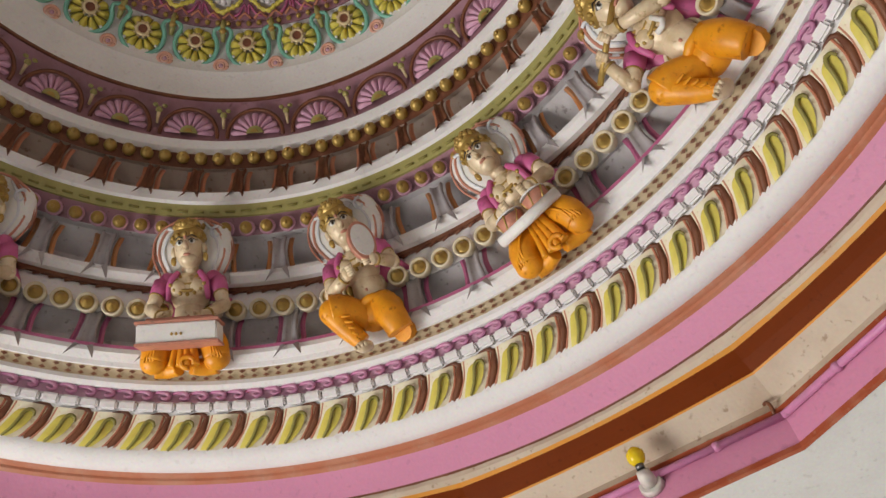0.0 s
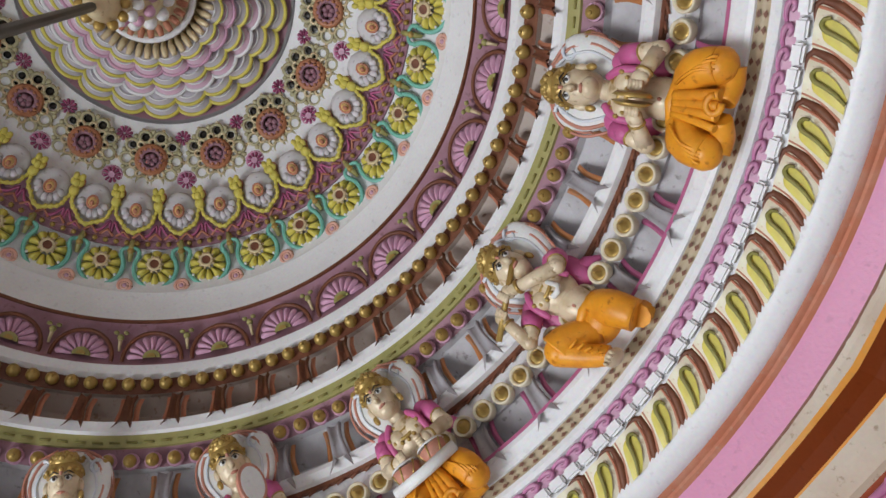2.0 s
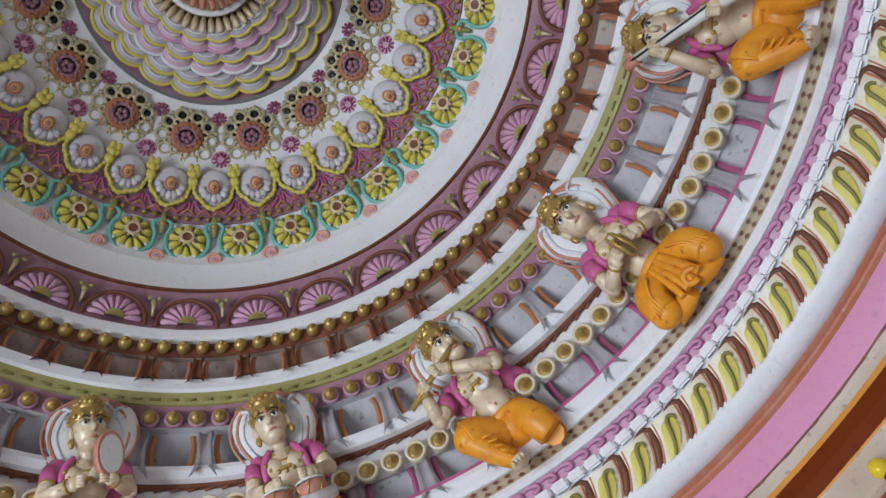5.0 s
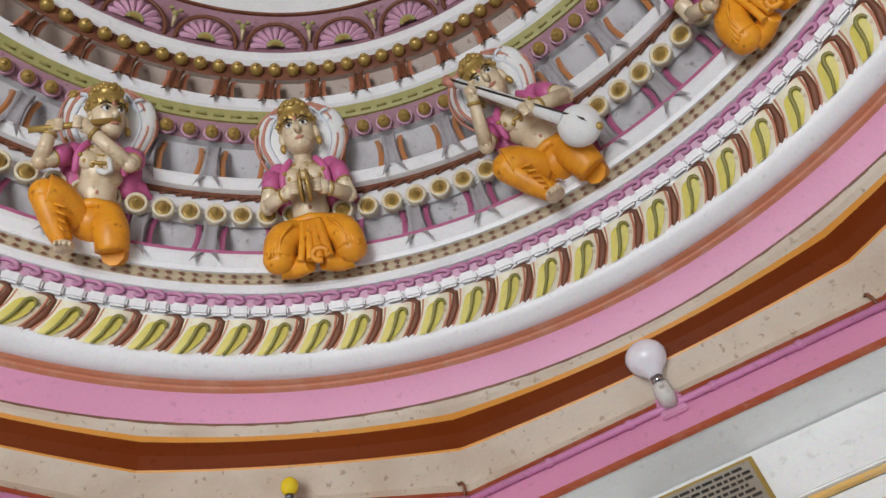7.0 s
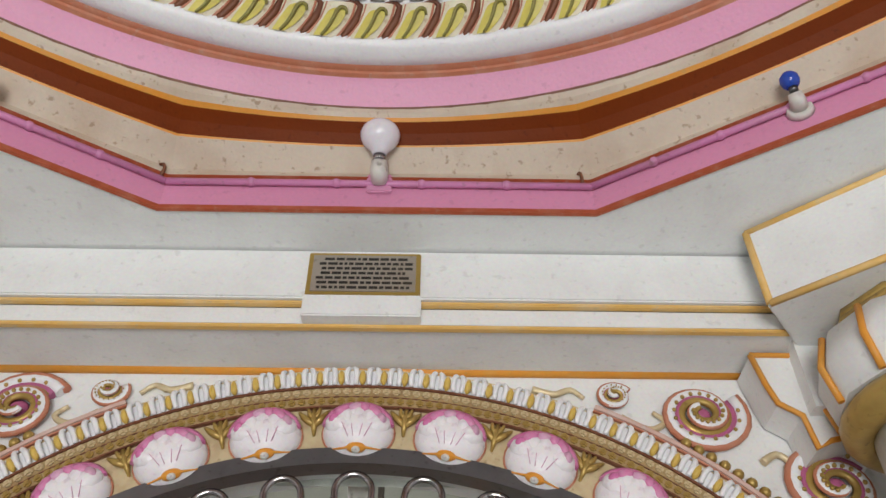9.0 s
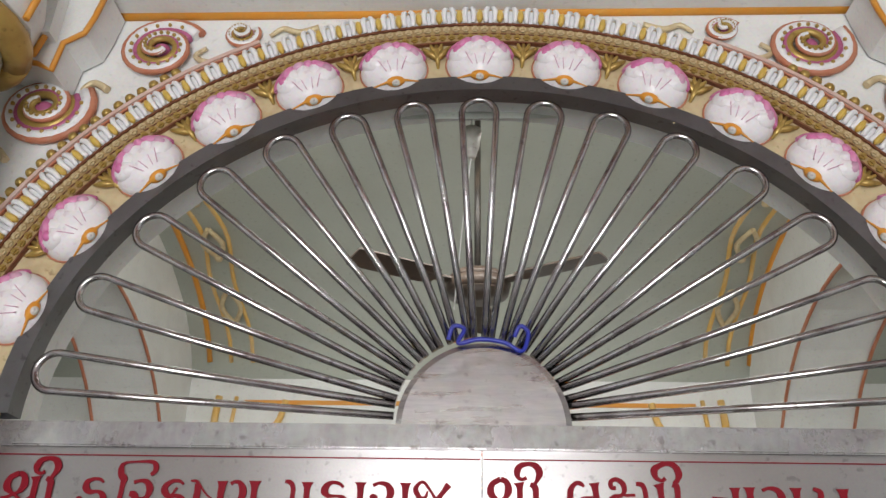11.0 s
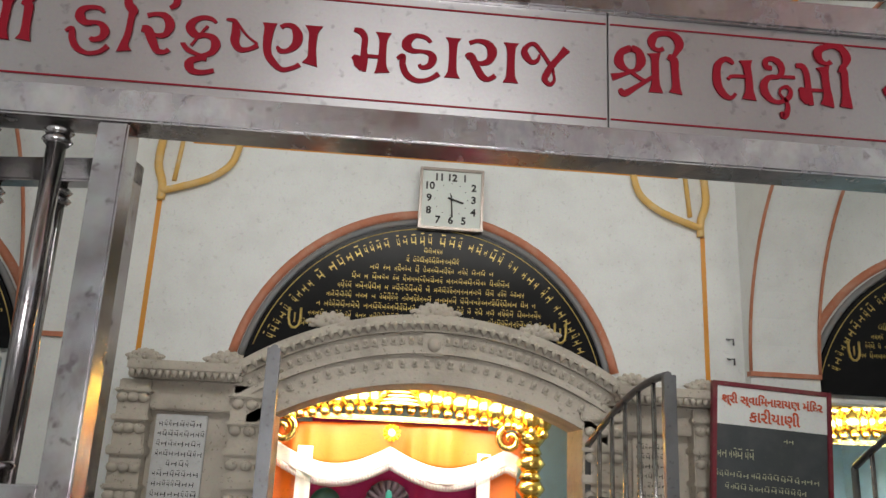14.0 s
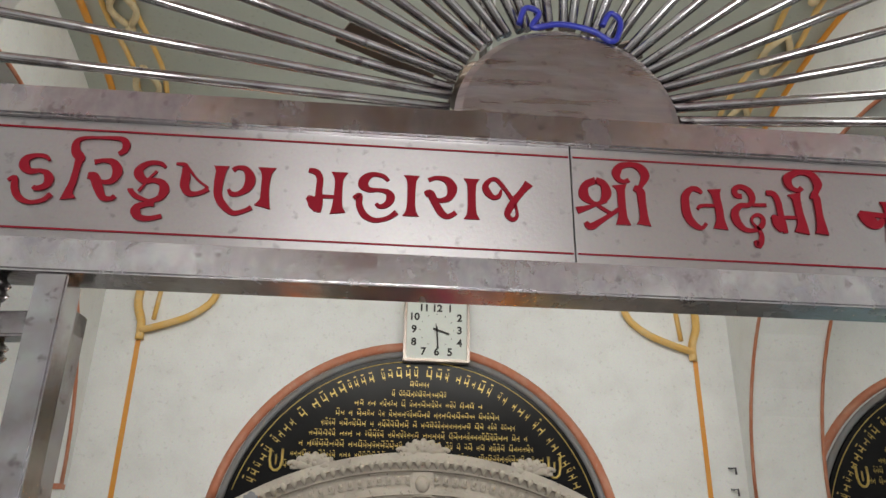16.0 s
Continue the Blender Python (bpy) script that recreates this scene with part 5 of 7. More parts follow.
for q in (-1, 1):
    limb(bm, smooth_line([(0, -0.006, -0.010), (q * 0.018, -0.011, 0.004), (q * 0.034, -0.004, 0.026)], 3), [0.006, 0.007, 0.008, 0.008, 0.007, 0.005, 0.003], seg=6)
    limb(bm, smooth_line([(0, -0.005, 0.006), (q * 0.010, -0.009, 0.018), (q * 0.014, -0.004, 0.036)], 3), [0.005, 0.006, 0.006, 0.006, 0.005, 0.004, 0.003], seg=6)
arch_pieces("gold_bud", bm, GOLD, arch_steps(0.204, 0.124, 6, centred=False), 0.128, -0.004, "gold bud between lotuses")
bm = bmesh.new()
box(bm, -0.0085, 0.0085, -0.008, 0.004, -0.008, 0.008, bevel=0.004)
arch_pieces("gold_bead", bm, GOLD, arch_steps(0.0215, 0.190, 4), 0.178, -0.012)
bm = bmesh.new()
box(bm, -0.0085, 0.0085, -0.008, 0.004, -0.008, 0.008, bevel=0.004)
arch_pieces("gold_bead", bm, PALEGOLD, arch_steps(0.0215, 0.190, 4, centred=False), 0.202, -0.012)
bm = bmesh.new()
ball(bm, (0, -0.006, 0.0), (0.013, 0.012, 0.012), mi=0, seg=8, rings=6)
arch_pieces("vine_bead", bm, GOLD, [t for t in arch_steps(0.030, 0.30, 16) if 18 < t < 54 or 126 < t < 162], 0.303, 0.006, "gilt bead beside the vine")
bm = bmesh.new()
ball(bm, (0, -0.008, 0.0), (0.0085, 0.012, 0.019), mi=0, seg=8, rings=6)
arch_pieces("yellow_leaf", bm, [mat("golden_yellow_enamel", (0.74, 0.50, 0.10), 0.35, dirt=0.3)], arch_steps(0.048, 0.240, 4), 0.238, -0.010, "small golden leaf")
bm = bmesh.new()
for dx in (-0.0095, 0.0095):
    limb(bm, smooth_line([(dx, -0.004, -0.018), (dx * 1.25, -0.012, 0.004), (dx * 0.9, -0.010, 0.022), (dx * 0.2, -0.005, 0.026)], 3), [0.0060, 0.0066, 0.007, 0.0072, 0.0072, 0.007, 0.006, 0.005, 0.004, 0.003], seg=6)
arch_pieces("white_leaf", bm, DOMEWHITE, arch_steps(0.048, 0.240, 4, centred=False), 0.240, -0.008, "small white leaf")


def scroll(name, x, z, r, flip, turns=2.0):
    th = bmesh.new()
    for w, rad, mi in ((1.0, 0.009, 0), (0.88, 0.013, 1), (0.70, 0.009, 3), (0.58, 0.011, 2)):
        pts = []
        for k in range(40):
            s = k / 39
            a = flip * (s * turns * 2 * math.pi) + 0.6
            rr = r * w * (1 - 0.82 * s)
            pts.append((x + rr * 1.15 * math.cos(a), 0.008 - 0.026 * s, HZ + z + rr * math.sin(a)))
        limb(th, pts, [rad * (1 - 0.5 * k / 39) * (r / 0.07) ** 0.5 for k in range(40)], mi=mi, seg=6)
    for k in range(26):
        s = 0.04 + k / 30
        a = flip * (s * turns * 2 * math.pi) + 0.6
        rr = r * 0.80 * (1 - 0.82 * s)
        ball(th, (x + rr * 1.15 * math.cos(a), -0.004 - 0.026 * s, HZ + z + rr * math.sin(a)), r * 0.052, mi=2, seg=7, rings=5)
    ball(th, (x, 0.004, HZ + z), (r * 0.24, 0.016, r * 0.2), mi=3, seg=10, rings=7)
    part(name, th, [TERRA, DOMEWHITE, GOLD, MAGENTA], arch, "raised terracotta and pink scroll")


for s in (-1, 1):
    scroll("scroll", s * 0.785, 0.915, 0.098, -s, 1.8)
    scroll("scroll", s * 0.592, 0.962, 0.040, s, 1.7)
    scroll("scroll", s * 1.04, 0.74, 0.105, s, 1.8)
    bm = bmesh.new()
    for pts in ([(0.60, 0.910), (0.66, 0.880), (0.70, 0.900), (0.675, 0.925)], [(0.40, 0.985), (0.45, 0.972), (0.49, 0.985), (0.52, 0.962)], [(0.90, 0.80), (0.935, 0.82), (0.96, 0.80), (0.95, 0.775)], [(1.10, 0.60), (1.14, 0.64), (1.18, 0.62), (1.16, 0.58)], [(1.05, 0.45), (1.10, 0.50), (1.16, 0.47), (1.18, 0.40)]):
        limb(bm, smooth_line([(s * x, 0.008, HZ + z) for x, z in pts], 4), [0.010 - 0.0004 * k for k in range(13)], seg=7)
    part("tendril", bm, PALEGOLD, arch, "pale gilt tendrils between the scrolls")
bm = bmesh.new()
limb(bm, [(-0.93, 0.016, HZ + 1.036), (0.93, 0.016, HZ + 1.038)], 0.013, seg=8)
part("top_line", bm, ORANGE, arch, "orange line under the beam")

# inscription box on the beam
th = tagged(empty("inscription_plaque"), "gold framed inscription plaque on a white plaster block", "plaque")
bm = bmesh.new()
box(bm, -0.131, 0.138, -0.198, -0.150, HZ + 1.0395, HZ + 1.100, bevel=0.003)
part("block", bm, WHITE, th)
PQ = Matrix.Translation((0.003, -0.1905, HZ + 1.163)) @ pose(0, 0, 0, 3, 0, 0)
bm = bmesh.new()
box(bm, -0.132, 0.132, -0.006, 0.004, -0.062, 0.064, bevel=0.002, m=PQ)
part("frame", bm, mat("gilt_frame", (0.40, 0.27, 0.07), 0.4, 0.4), th)
bm = bmesh.new()
box(bm, -0.121, 0.121, -0.009, -0.005, -0.052, 0.054, m=PQ)
part("face", bm, mat("grey_brass_plate", (0.34, 0.30, 0.25), 0.4, 0.2, dirt=0.4), th)
bm = bmesh.new()
rnd = random.Random(4)
for k in range(7):
    z = -0.042 + 0.0140 * k
    x = -0.112 + rnd.random() * 0.02
    while x < 0.10:
        w = 0.006 + rnd.random() * 0.018
        box(bm, x, min(x + w, 0.113), -0.0105, -0.0085, z - 0.0032, z + 0.0032, m=PQ)
        x += w + 0.004
tagged(part("writing", bm, BLACK, th), kind="stuff")

# ---- lamps and conduit on the pink band ----
def band_pose(ang, z):
    r = poly_r(ang) - 0.001
    side = min((((p + q) / 2) % 360 for p, q in zip(PV, PV[1:] + [PV[0] + 360])), key=lambda m: min((ang - m) % 360, (m - ang) % 360))
    return Matrix.Translation((AX + r * math.cos(radians(ang)), AY + r * math.sin(radians(ang)), HZ + z)) @ pose(0, 0, 0, 0, 0, side - 90)


bm = bmesh.new()
for p, q in zip(PV, PV[1:] + [PV[0] + 360]):
    a = Vector((AX + (corner_r(p) - 0.012) * math.cos(radians(p)), AY + (corner_r(p) - 0.012) * math.sin(radians(p)), HZ + 1.334))
    b = Vector((AX + (corner_r(q) - 0.012) * math.cos(radians(q)), AY + (corner_r(q) - 0.012) * math.sin(radians(q)), HZ + 1.334))
    limb(bm, [a, b], 0.0085, seg=8)
    for k in range(1, 5):
        c = a.lerp(b, k / 5)
        ball(bm, c, (0.013, 0.013, 0.011), seg=8, rings=6)
tagged(link("conduit", bm, mat("pink_painted_conduit", (0.62, 0.24, 0.45), 0.4, dirt=0.3)), "pink painted cable pipe along the polygonal band", "conduit")


def bulb_lamp(ang, big, glass, label):
    th = empty("bulb_lamp", band_pose(ang, 1.338 if big else 1.322))
    bm = bmesh.new()
    if big:
        box(bm, -0.030, 0.030, -0.012, 0.0, -0.030, 0.030, bevel=0.003)
        part("base_plate", bm, mat("pink_base_plate", (0.70, 0.32, 0.50), 0.4), th)
        bm = bmesh.new()
        limb(bm, [(0, -0.012, 0.0), (0, -0.040, 0.010), (0, -0.050, 0.030)], [0.020, 0.022, 0.019], seg=14)
        part("holder", bm, CERAMIC, th)
        bm = bmesh.new()
        limb(bm, [(0, -0.052, 0.030), (0, -0.056, 0.044)], [0.014, 0.015], seg=12)
        part("cap", bm, STEEL, th)
        bm = bmesh.new()
        limb(bm, [(0, -0.058 - 0.03 * s, 0.044 + 0.092 * s) for s in (0, 0.1, 0.2, 0.32, 0.45, 0.6, 0.75, 0.88, 0.96, 1.0)], [0.016, 0.020, 0.029, 0.040, 0.046, 0.048, 0.043, 0.031, 0.017, 0.004], seg=22)
        part("bulb", bm, glass, th, "frosted white bulb")
    else:
        limb(bm, [(0, 0.0, 0.0), (0, -0.014, 0.0)], [0.030, 0.026], seg=14)
        limb(bm, [(0, -0.012, 0.0), (0, -0.034, 0.004), (0, -0.044, 0.014)], [0.019, 0.017, 0.014], seg=14)
        part("holder", bm, CERAMIC, th)
        bm = bmesh.new()
        limb(bm, [(0, -0.046, 0.014), (0, -0.050, 0.026)], 0.010, seg=10)
        part("cap", bm, DARKSTEEL, th)
        bm = bmesh.new()
        limb(bm, [(0, -0.050 - 0.012 * s, 0.024 + 0.042 * s) for s in (0, 0.2, 0.4, 0.65, 0.85, 1.0)], [0.011, 0.018, 0.021, 0.020, 0.013, 0.003], seg=16)
        part("bulb", bm, glass, th, "small coloured bulb")
    tagged(th, label, "lamp", "lamps on the pink band")


bulb_lamp(90.0, True, GLASSBULB, "large frosted white bulb on a bracket, switched off")
bulb_lamp(119.8, False, YELLOWBULB, "small yellow bulb in a white holder, switched off")
bulb_lamp(58.1, False, BLUEBULB, "small blue bulb in a white holder, switched off")
bulb_lamp(167.2, False, YELLOWBULB, "small yellow bulb in a white holder, switched off")


# an empty lamp holder on a white pipe arm
th = tagged(empty("lamp_holder", band_pose(144.0, 1.335)), "empty black lamp holder on a white pipe arm", "lamp holder")
bm = bmesh.new()
limb(bm, smooth_line([(0.0, -0.008, -0.140), (0.0, -0.014, -0.060), (0.0, -0.020, 0.0), (0.0, -0.040, 0.030)], 4), 0.011, seg=8)
limb(bm, [(0, 0, -0.004), (0, -0.022, 0.0)], [0.030, 0.024], seg=12)
part("arm", bm, CERAMIC, th, "white pipe arm")
bm = bmesh.new()
limb(bm, [(0, -0.040, 0.028), (0, -0.052, 0.048), (0, -0.058, 0.058)], [0.015, 0.018, 0.017], seg=12)
part("socket", bm, BLACK, th, "black socket")
# rusted clips beside the band's corners
for a in (PV[0], PV[1], PV[2], PV[13]):
    th = empty("rusted_clip", band_pose(a + 0.6, 1.362))
    bm = bmesh.new()
    limb(bm, smooth_line([(0, 0.0, -0.018), (0.004, -0.016, 0.0), (0.0, -0.012, 0.020), (-0.008, -0.004, 0.024)], 3), 0.0042, seg=6)
    part("clip", bm, RUST, th)
    tagged(th, "small rusted wire clip on the pink band", "clip", "rusted clips")

# ---- pillar capitals at the gate's corners ----
def capital(x, y, ang, s):
    th = empty("pillar_capital", Matrix.Translation((x, y, HZ)) @ pose(0, 0, 0, 0, 0, ang))
    def slab_(name, w, d, z0, z1, mt, label=""):
        bm = bmesh.new()
        box(bm, -w, w, -d, d, z0, z1, bevel=0.004)
        return part(name, bm, mt, th, label)
    slab_("abacus", 0.22, 0.20, 1.02, 1.246, WHITE)
    for p, q in (((-0.214, 1.028), (0.214, 1.028)), ((0.214, 1.028), (0.214, 1.238)), ((0.214, 1.238), (-0.214, 1.238)), ((-0.214, 1.238), (-0.214, 1.028))):
        bm = bmesh.new()
        limb(bm, [(p[0], -0.198, p[1]), (q[0], -0.198, q[1])], 0.009, seg=6)
        part("edge_line", bm, AMBER, th)
    bm = bmesh.new()
    for k in range(3):
        limb(bm, [(0, 0, 0.955 + 0.022 * k), (0, 0, 0.975 + 0.022 * k)], [0.165 - 0.01 * k, 0.160 - 0.01 * k], seg=8)
    part("gold_rings", bm, GOLD, th, "gilt ring mouldings")
    bm = bmesh.new()
    limb(bm, [(0, 0, 0.80), (0, 0, 0.88), (0, 0, 0.955)], [0.200, 0.215, 0.190], seg=10)
    part("drum", bm, WHITE, th, "white fluted drum with orange ribs")
    for k in range(10):
        a = 2 * math.pi * k / 10
        bm = bmesh.new()
        limb(bm, [(0.200 * math.cos(a), 0.200 * math.sin(a), 0.80), (0.216 * math.cos(a), 0.216 * math.sin(a), 0.88), (0.191 * math.cos(a), 0.191 * math.sin(a), 0.955)], 0.008, seg=6)
        part("rib", bm, ORANGE, th)
    bm = bmesh.new()
    ring_pts = [(0.17 * math.cos(2 * math.pi * k / 24), 0.17 * math.sin(2 * math.pi * k / 24), 0.765) for k in range(25)]
    limb(bm, ring_pts, 0.036, seg=10)
    part("gold_torus", bm, GOLD, th)
    bm = bmesh.new()
    limb(bm, [(0, 0, -HZ), (0, 0, 0.74)], [0.155, 0.150], seg=28)
    part("shaft", bm, WHITE, th, "white round pillar shaft")
    tagged(th, "white pillar with a gilt and orange ribbed capital", "pillar", "pillars by the gate", "structure")


capital(1.185, -0.245, -38, 1)
capital(-1.175, -0.245, 38, -1)
# plain wall ends behind the capitals
for s in (-1, 1):
    bm = bmesh.new()
    box(bm, *sorted((s * 0.99, s * 1.60)), -0.13, 0.014, HZ + 0.86, HZ + 1.24)
    tagged(link("beam_end", bm, WHITE), "white plastered wall end behind the pillar capital", "wall end", "wall ends", "structure")
# stepped bracket between capital and arch wall
for s in (-1, 1):
    bm = bmesh.new()
    pts = [(0.90, 1.02), (1.30, 1.02), (1.30, 0.86), (1.02, 0.80), (0.985, 0.78), (0.975, 0.86), (0.93, 0.89), (0.915, 0.94)]
    f0 = [bm.verts.new((s * x, -0.09, HZ + z)) for x, z in pts]
    f1 = [bm.verts.new((s * x, 0.015, HZ + z)) for x, z in pts]
    bm.faces.new(f0)
    for k in range(len(pts)):
        bm.faces.new((f0[k], f0[(k + 1) % len(pts)], f1[(k + 1) % len(pts)], f1[k]))
    th = tagged(link("corner_bracket", bm, WHITE), "white stepped plaster bracket with orange edges", "bracket", "corner brackets", "structure")
    bm = bmesh.new()
    limb(bm, [(s * x, -0.091, HZ + z) for x, z in pts] + [(s * 0.90, -0.091, HZ + 1.02)], 0.007, seg=6)
    part("edge_line", bm, ORANGE, th)

# ---- steel gate ----
gate = tagged(empty("steel_gate"), "stainless steel gate with a fan grille and a lettered header", "gate")


def bar(name, x0, x1, y0, y1, z0, z1, mt=None, parent=None, label="", bevel=0.003):
    bm = bmesh.new()
    box(bm, x0, x1, y0, y1, HZ + z0, HZ + z1, bevel=bevel)
    return part(name, bm, mt or STEEL, parent or gate, label)


bar("header_top_tube", -0.99, 0.99, -0.030, 0.030, -0.064, -0.016, TUBESTEEL)
bar("header_bottom_tube", -0.99, 0.99, -0.030, 0.030, -0.291, -0.245, TUBESTEEL)
bar("sign_panel", -0.99, 0.004, -0.020, 0.020, -0.2455, -0.0635, PANELSTEEL, label="satin steel sign panel with red letters", bevel=0.001)
bar("sign_panel", 0.006, 0.99, -0.0205, 0.020, -0.2455, -0.0635, PANELSTEEL, label="satin steel sign panel with red letters", bevel=0.001)
for x0, x1 in ((-0.98, 0.002), (0.008, 0.98)):
    for z in (-0.0795, -0.2295):
        bar("red_line", x0, x1, -0.0222, -0.0195, z - 0.0011, z + 0.0011, RED, bevel=0)
bm = bmesh.new()
disc(bm, 0.169, -0.010, 0.006, half=True, seg=40)
t = bmesh.new()
disc(t, 0.169, 0.010, 0.020, half=True, seg=40)
merge(bm, t)
o = part("hub_plate", bm, HUBSTEEL, gate, "half-round scratched steel hub plate")
o.location = (0.008, 0, HZ - 0.016)


def fan_r(a):
    return 1 / math.sqrt((math.cos(a) / EA) ** 2 + (math.sin(a) / EB) ** 2)


for k in range(15):
    a = radians(6 + 12 * k)
    rr = fan_r(a)
    w = 0.040
    u, v = Vector((math.cos(a), 0, math.sin(a))), Vector((-math.sin(a), 0, math.cos(a)))
    pts = [u * 0.166 + v * 0.011]
    pts += [u * (rr - w) + v * w]
    pts += [u * (rr - w) + (u * math.cos(b) * -1 + v * math.sin(b)) * -1 * 0 + v * w * math.cos(radians(q)) + u * w * math.sin(radians(q)) for b in (0,) for q in range(15, 180, 15)]
    pts += [u * (rr - w) - v * w, u * 0.166 - v * 0.011]
    bm = bmesh.new()
    limb(bm, [(p.x, 0, p.z + HZ) for p in pts], 0.0078, seg=9)
    part("fan_rod", bm, STEEL, gate, "bent steel rod loop")
bm = bmesh.new()
arch_band(bm, 0.016, 0.054, -0.020, 0.030)
arch_band(bm, 0.054, 0.016, 0.030, 0.0301)
part("arch_frame", bm, DARKSTEEL, gate, "dull grey iron arch frame")
for s in (-1, 1):
    bar("side_jamb", s * 0.94 - 0.02, s * 0.94 + 0.02, -0.020, 0.030, -HZ, -0.292, DARKSTEEL)
    bar("post", s * 0.664 - 0.020, s * 0.664 + 0.020, -0.026, 0.026, -HZ, -0.2915)
    bar("side_rail", *sorted((s * 0.684, s * 0.92)), -0.02, 0.02, -0.80, -0.755)
    for x in (0.742, 0.838):
        bm = bmesh.new()
        limb(bm, [(s * x, 0, HZ - 0.755), (s * x, 0, HZ - 0.292)], 0.0125, seg=14)
        limb(bm, [(s * x, 0, 0.1), (s * x, 0, HZ - 0.80)], 0.0125, seg=14)
        for z in (-0.302, -0.315, -0.735, -0.82):
            limb(bm, [(s * x, 0, HZ + z - 0.006), (s * x, 0, HZ + z), (s * x, 0, HZ + z + 0.006)], [0.015, 0.020, 0.015], seg=14)
        part("baluster", bm, STEEL, gate, "polished steel baluster with collars")
    # the leaf folded back behind the fixed side
    leaf = part("leaf_frame", bmesh.new(), STEEL, gate)
    bm = bmesh.new()
    lm = Matrix.Translation((s * 0.650, 0.060, HZ)) @ pose(0, 0, 0, 0, 0, 180 - 9 if s < 0 else 9)
    box(bm, 0.0, 0.035, -0.018, 0.018, -HZ + 0.05, -0.315, m=lm, bevel=0.003)
    box(bm, 0.29, 0.325, -0.018, 0.018, -HZ + 0.05, -0.315, m=lm, bevel=0.003)
    box(bm, 0.0, 0.325, -0.017, 0.017, -0.350, -0.315, m=lm, bevel=0.003)
    box(bm, 0.0, 0.325, -0.017, 0.017, -0.80, -0.76, m=lm, bevel=0.003)
    for k in range(2):
        x = 0.112 + 0.10 * k
        limb(bm, [(x, 0, -0.76), (x, 0, -0.35)], 0.011, m=lm, seg=12)
        limb(bm, [(x, 0, -HZ + 0.1), (x, 0, -0.80)], 0.011, m=lm, seg=12)
        for z in (-0.362, -0.375):
            limb(bm, [(x, 0, z - 0.006), (x, 0, z), (x, 0, z + 0.006)], [0.013, 0.019, 0.013], m=lm, seg=12)
    bm.to_mesh(leaf.data)
    bm.free()
    leaf.data.materials.clear()
    leaf.data.materials.append(STEEL)
# blue cable tied round the rods above the hub
bm = bmesh.new()
limb(bm, smooth_line([(-0.062, -0.014, HZ + 0.158), (-0.052, -0.020, HZ + 0.185), (-0.030, -0.016, HZ + 0.180), (-0.042, -0.018, HZ + 0.150), (0.0, -0.020, HZ + 0.158), (0.05, -0.018, HZ + 0.152), (0.085, -0.016, HZ + 0.135), (0.098, -0.018, HZ + 0.172), (0.082, -0.02, HZ + 0.186), (0.070, -0.014, HZ + 0.165)], 5), 0.0048, seg=7)
tagged(link("blue_cable_tie", bm, BLUEPLASTIC), "bright blue cable tied round the steel rods", "cable")

# ---- red lettering of the header ----
def letter_line(bm, pts, x0, lift):
    """One flat painted stroke of varying width; millimetres on the sign, y down."""
    line = [Vector(((x - 945 + x0) * 0.001, w * 0.0005, -0.016 - (y - 372) * 0.00109)) for x, y, w in pts]
    q = smooth_line([tuple(p) for p in line], 5) if len(line) > 2 else line
    y0, y1 = -0.0232 - 0.00012 * lift, -0.0206
    prev = None
    for i, p in enumerate(q):
        d = q[min(i + 1, len(q) - 1)] - q[max(i - 1, 0)]
        d = Vector((d.x, 0, d.z)).normalized()
        nrm, h = Vector((-d.z, 0, d.x)), p.y
        a, b = Vector((p.x, 0, p.z + HZ)) + nrm * h, Vector((p.x, 0, p.z + HZ)) - nrm * h
        row = [bm.verts.new((a.x, y1, a.z)), bm.verts.new((a.x, y0, a.z)), bm.verts.new((b.x, y0, b.z)), bm.verts.new((b.x, y1, b.z))]
        if prev:
            for k in range(3):
                bm.faces.new((prev[k], prev[k + 1], row[k + 1], row[k]))
        else:
            bm.faces.new(row[::-1])
        prev = row
    bm.faces.new(prev)


HA = [[(243, 477, 4), (237, 472, 6), (225, 471, 6), (213, 476, 10), (212, 486, 13), (221, 493, 9), (234, 492, 6), (243, 495, 9), (248, 503, 12), (245, 512, 9), (235, 516, 7), (230, 514, 6)], [(196, 507, 4), (204, 503, 7), (207, 517, 9), (215, 529, 9), (229, 535, 6), (245, 532, 6), (255, 523, 7)]]
I_ = [[(330, 463, 6), (337, 457, 9), (337, 447, 10), (328, 441, 7), (302, 441, 4), (280, 443, 5), (272, 450, 9), (274, 463, 12), (281, 471, 13), (280, 479, 9), (279, 503, 9), (276, 519, 11), (277, 528, 20)]]
RA = [[(301, 476, 7), (313, 473, 6), (325, 475, 10), (333, 486, 13), (330, 499, 9), (322, 503, 7), (313, 502, 5)], [(296, 495, 9), (305, 497, 13), (313, 512, 12), (321, 524, 9), (331, 525, 6), (336, 521, 7)]]
KRU = [[(395, 478, 4), (387, 473, 6), (374, 473, 7), (363, 480, 10), (361, 489, 13), (370, 498, 10), (382, 497, 7), (393, 500, 10), (398, 509, 13), (394, 520, 9), (384, 525, 6), (377, 525, 5), (363, 520, 7), (355, 513, 7), (354, 510, 7)], [(384, 484, 4), (374, 498, 3), (365, 513, 4)], [(388, 530, 6), (379, 530, 7), (368, 534, 10), (366, 541, 13), (372, 548, 9), (385, 549, 7), (400, 545, 6)]]
SSA = [[(408, 472, 3), (419, 473, 6), (426, 479, 4), (439, 493, 3), (454, 503, 3)], [(421, 476, 9), (423, 490, 12), (423, 502, 12), (430, 512, 9), (442, 512, 6), (455, 505, 7)]]
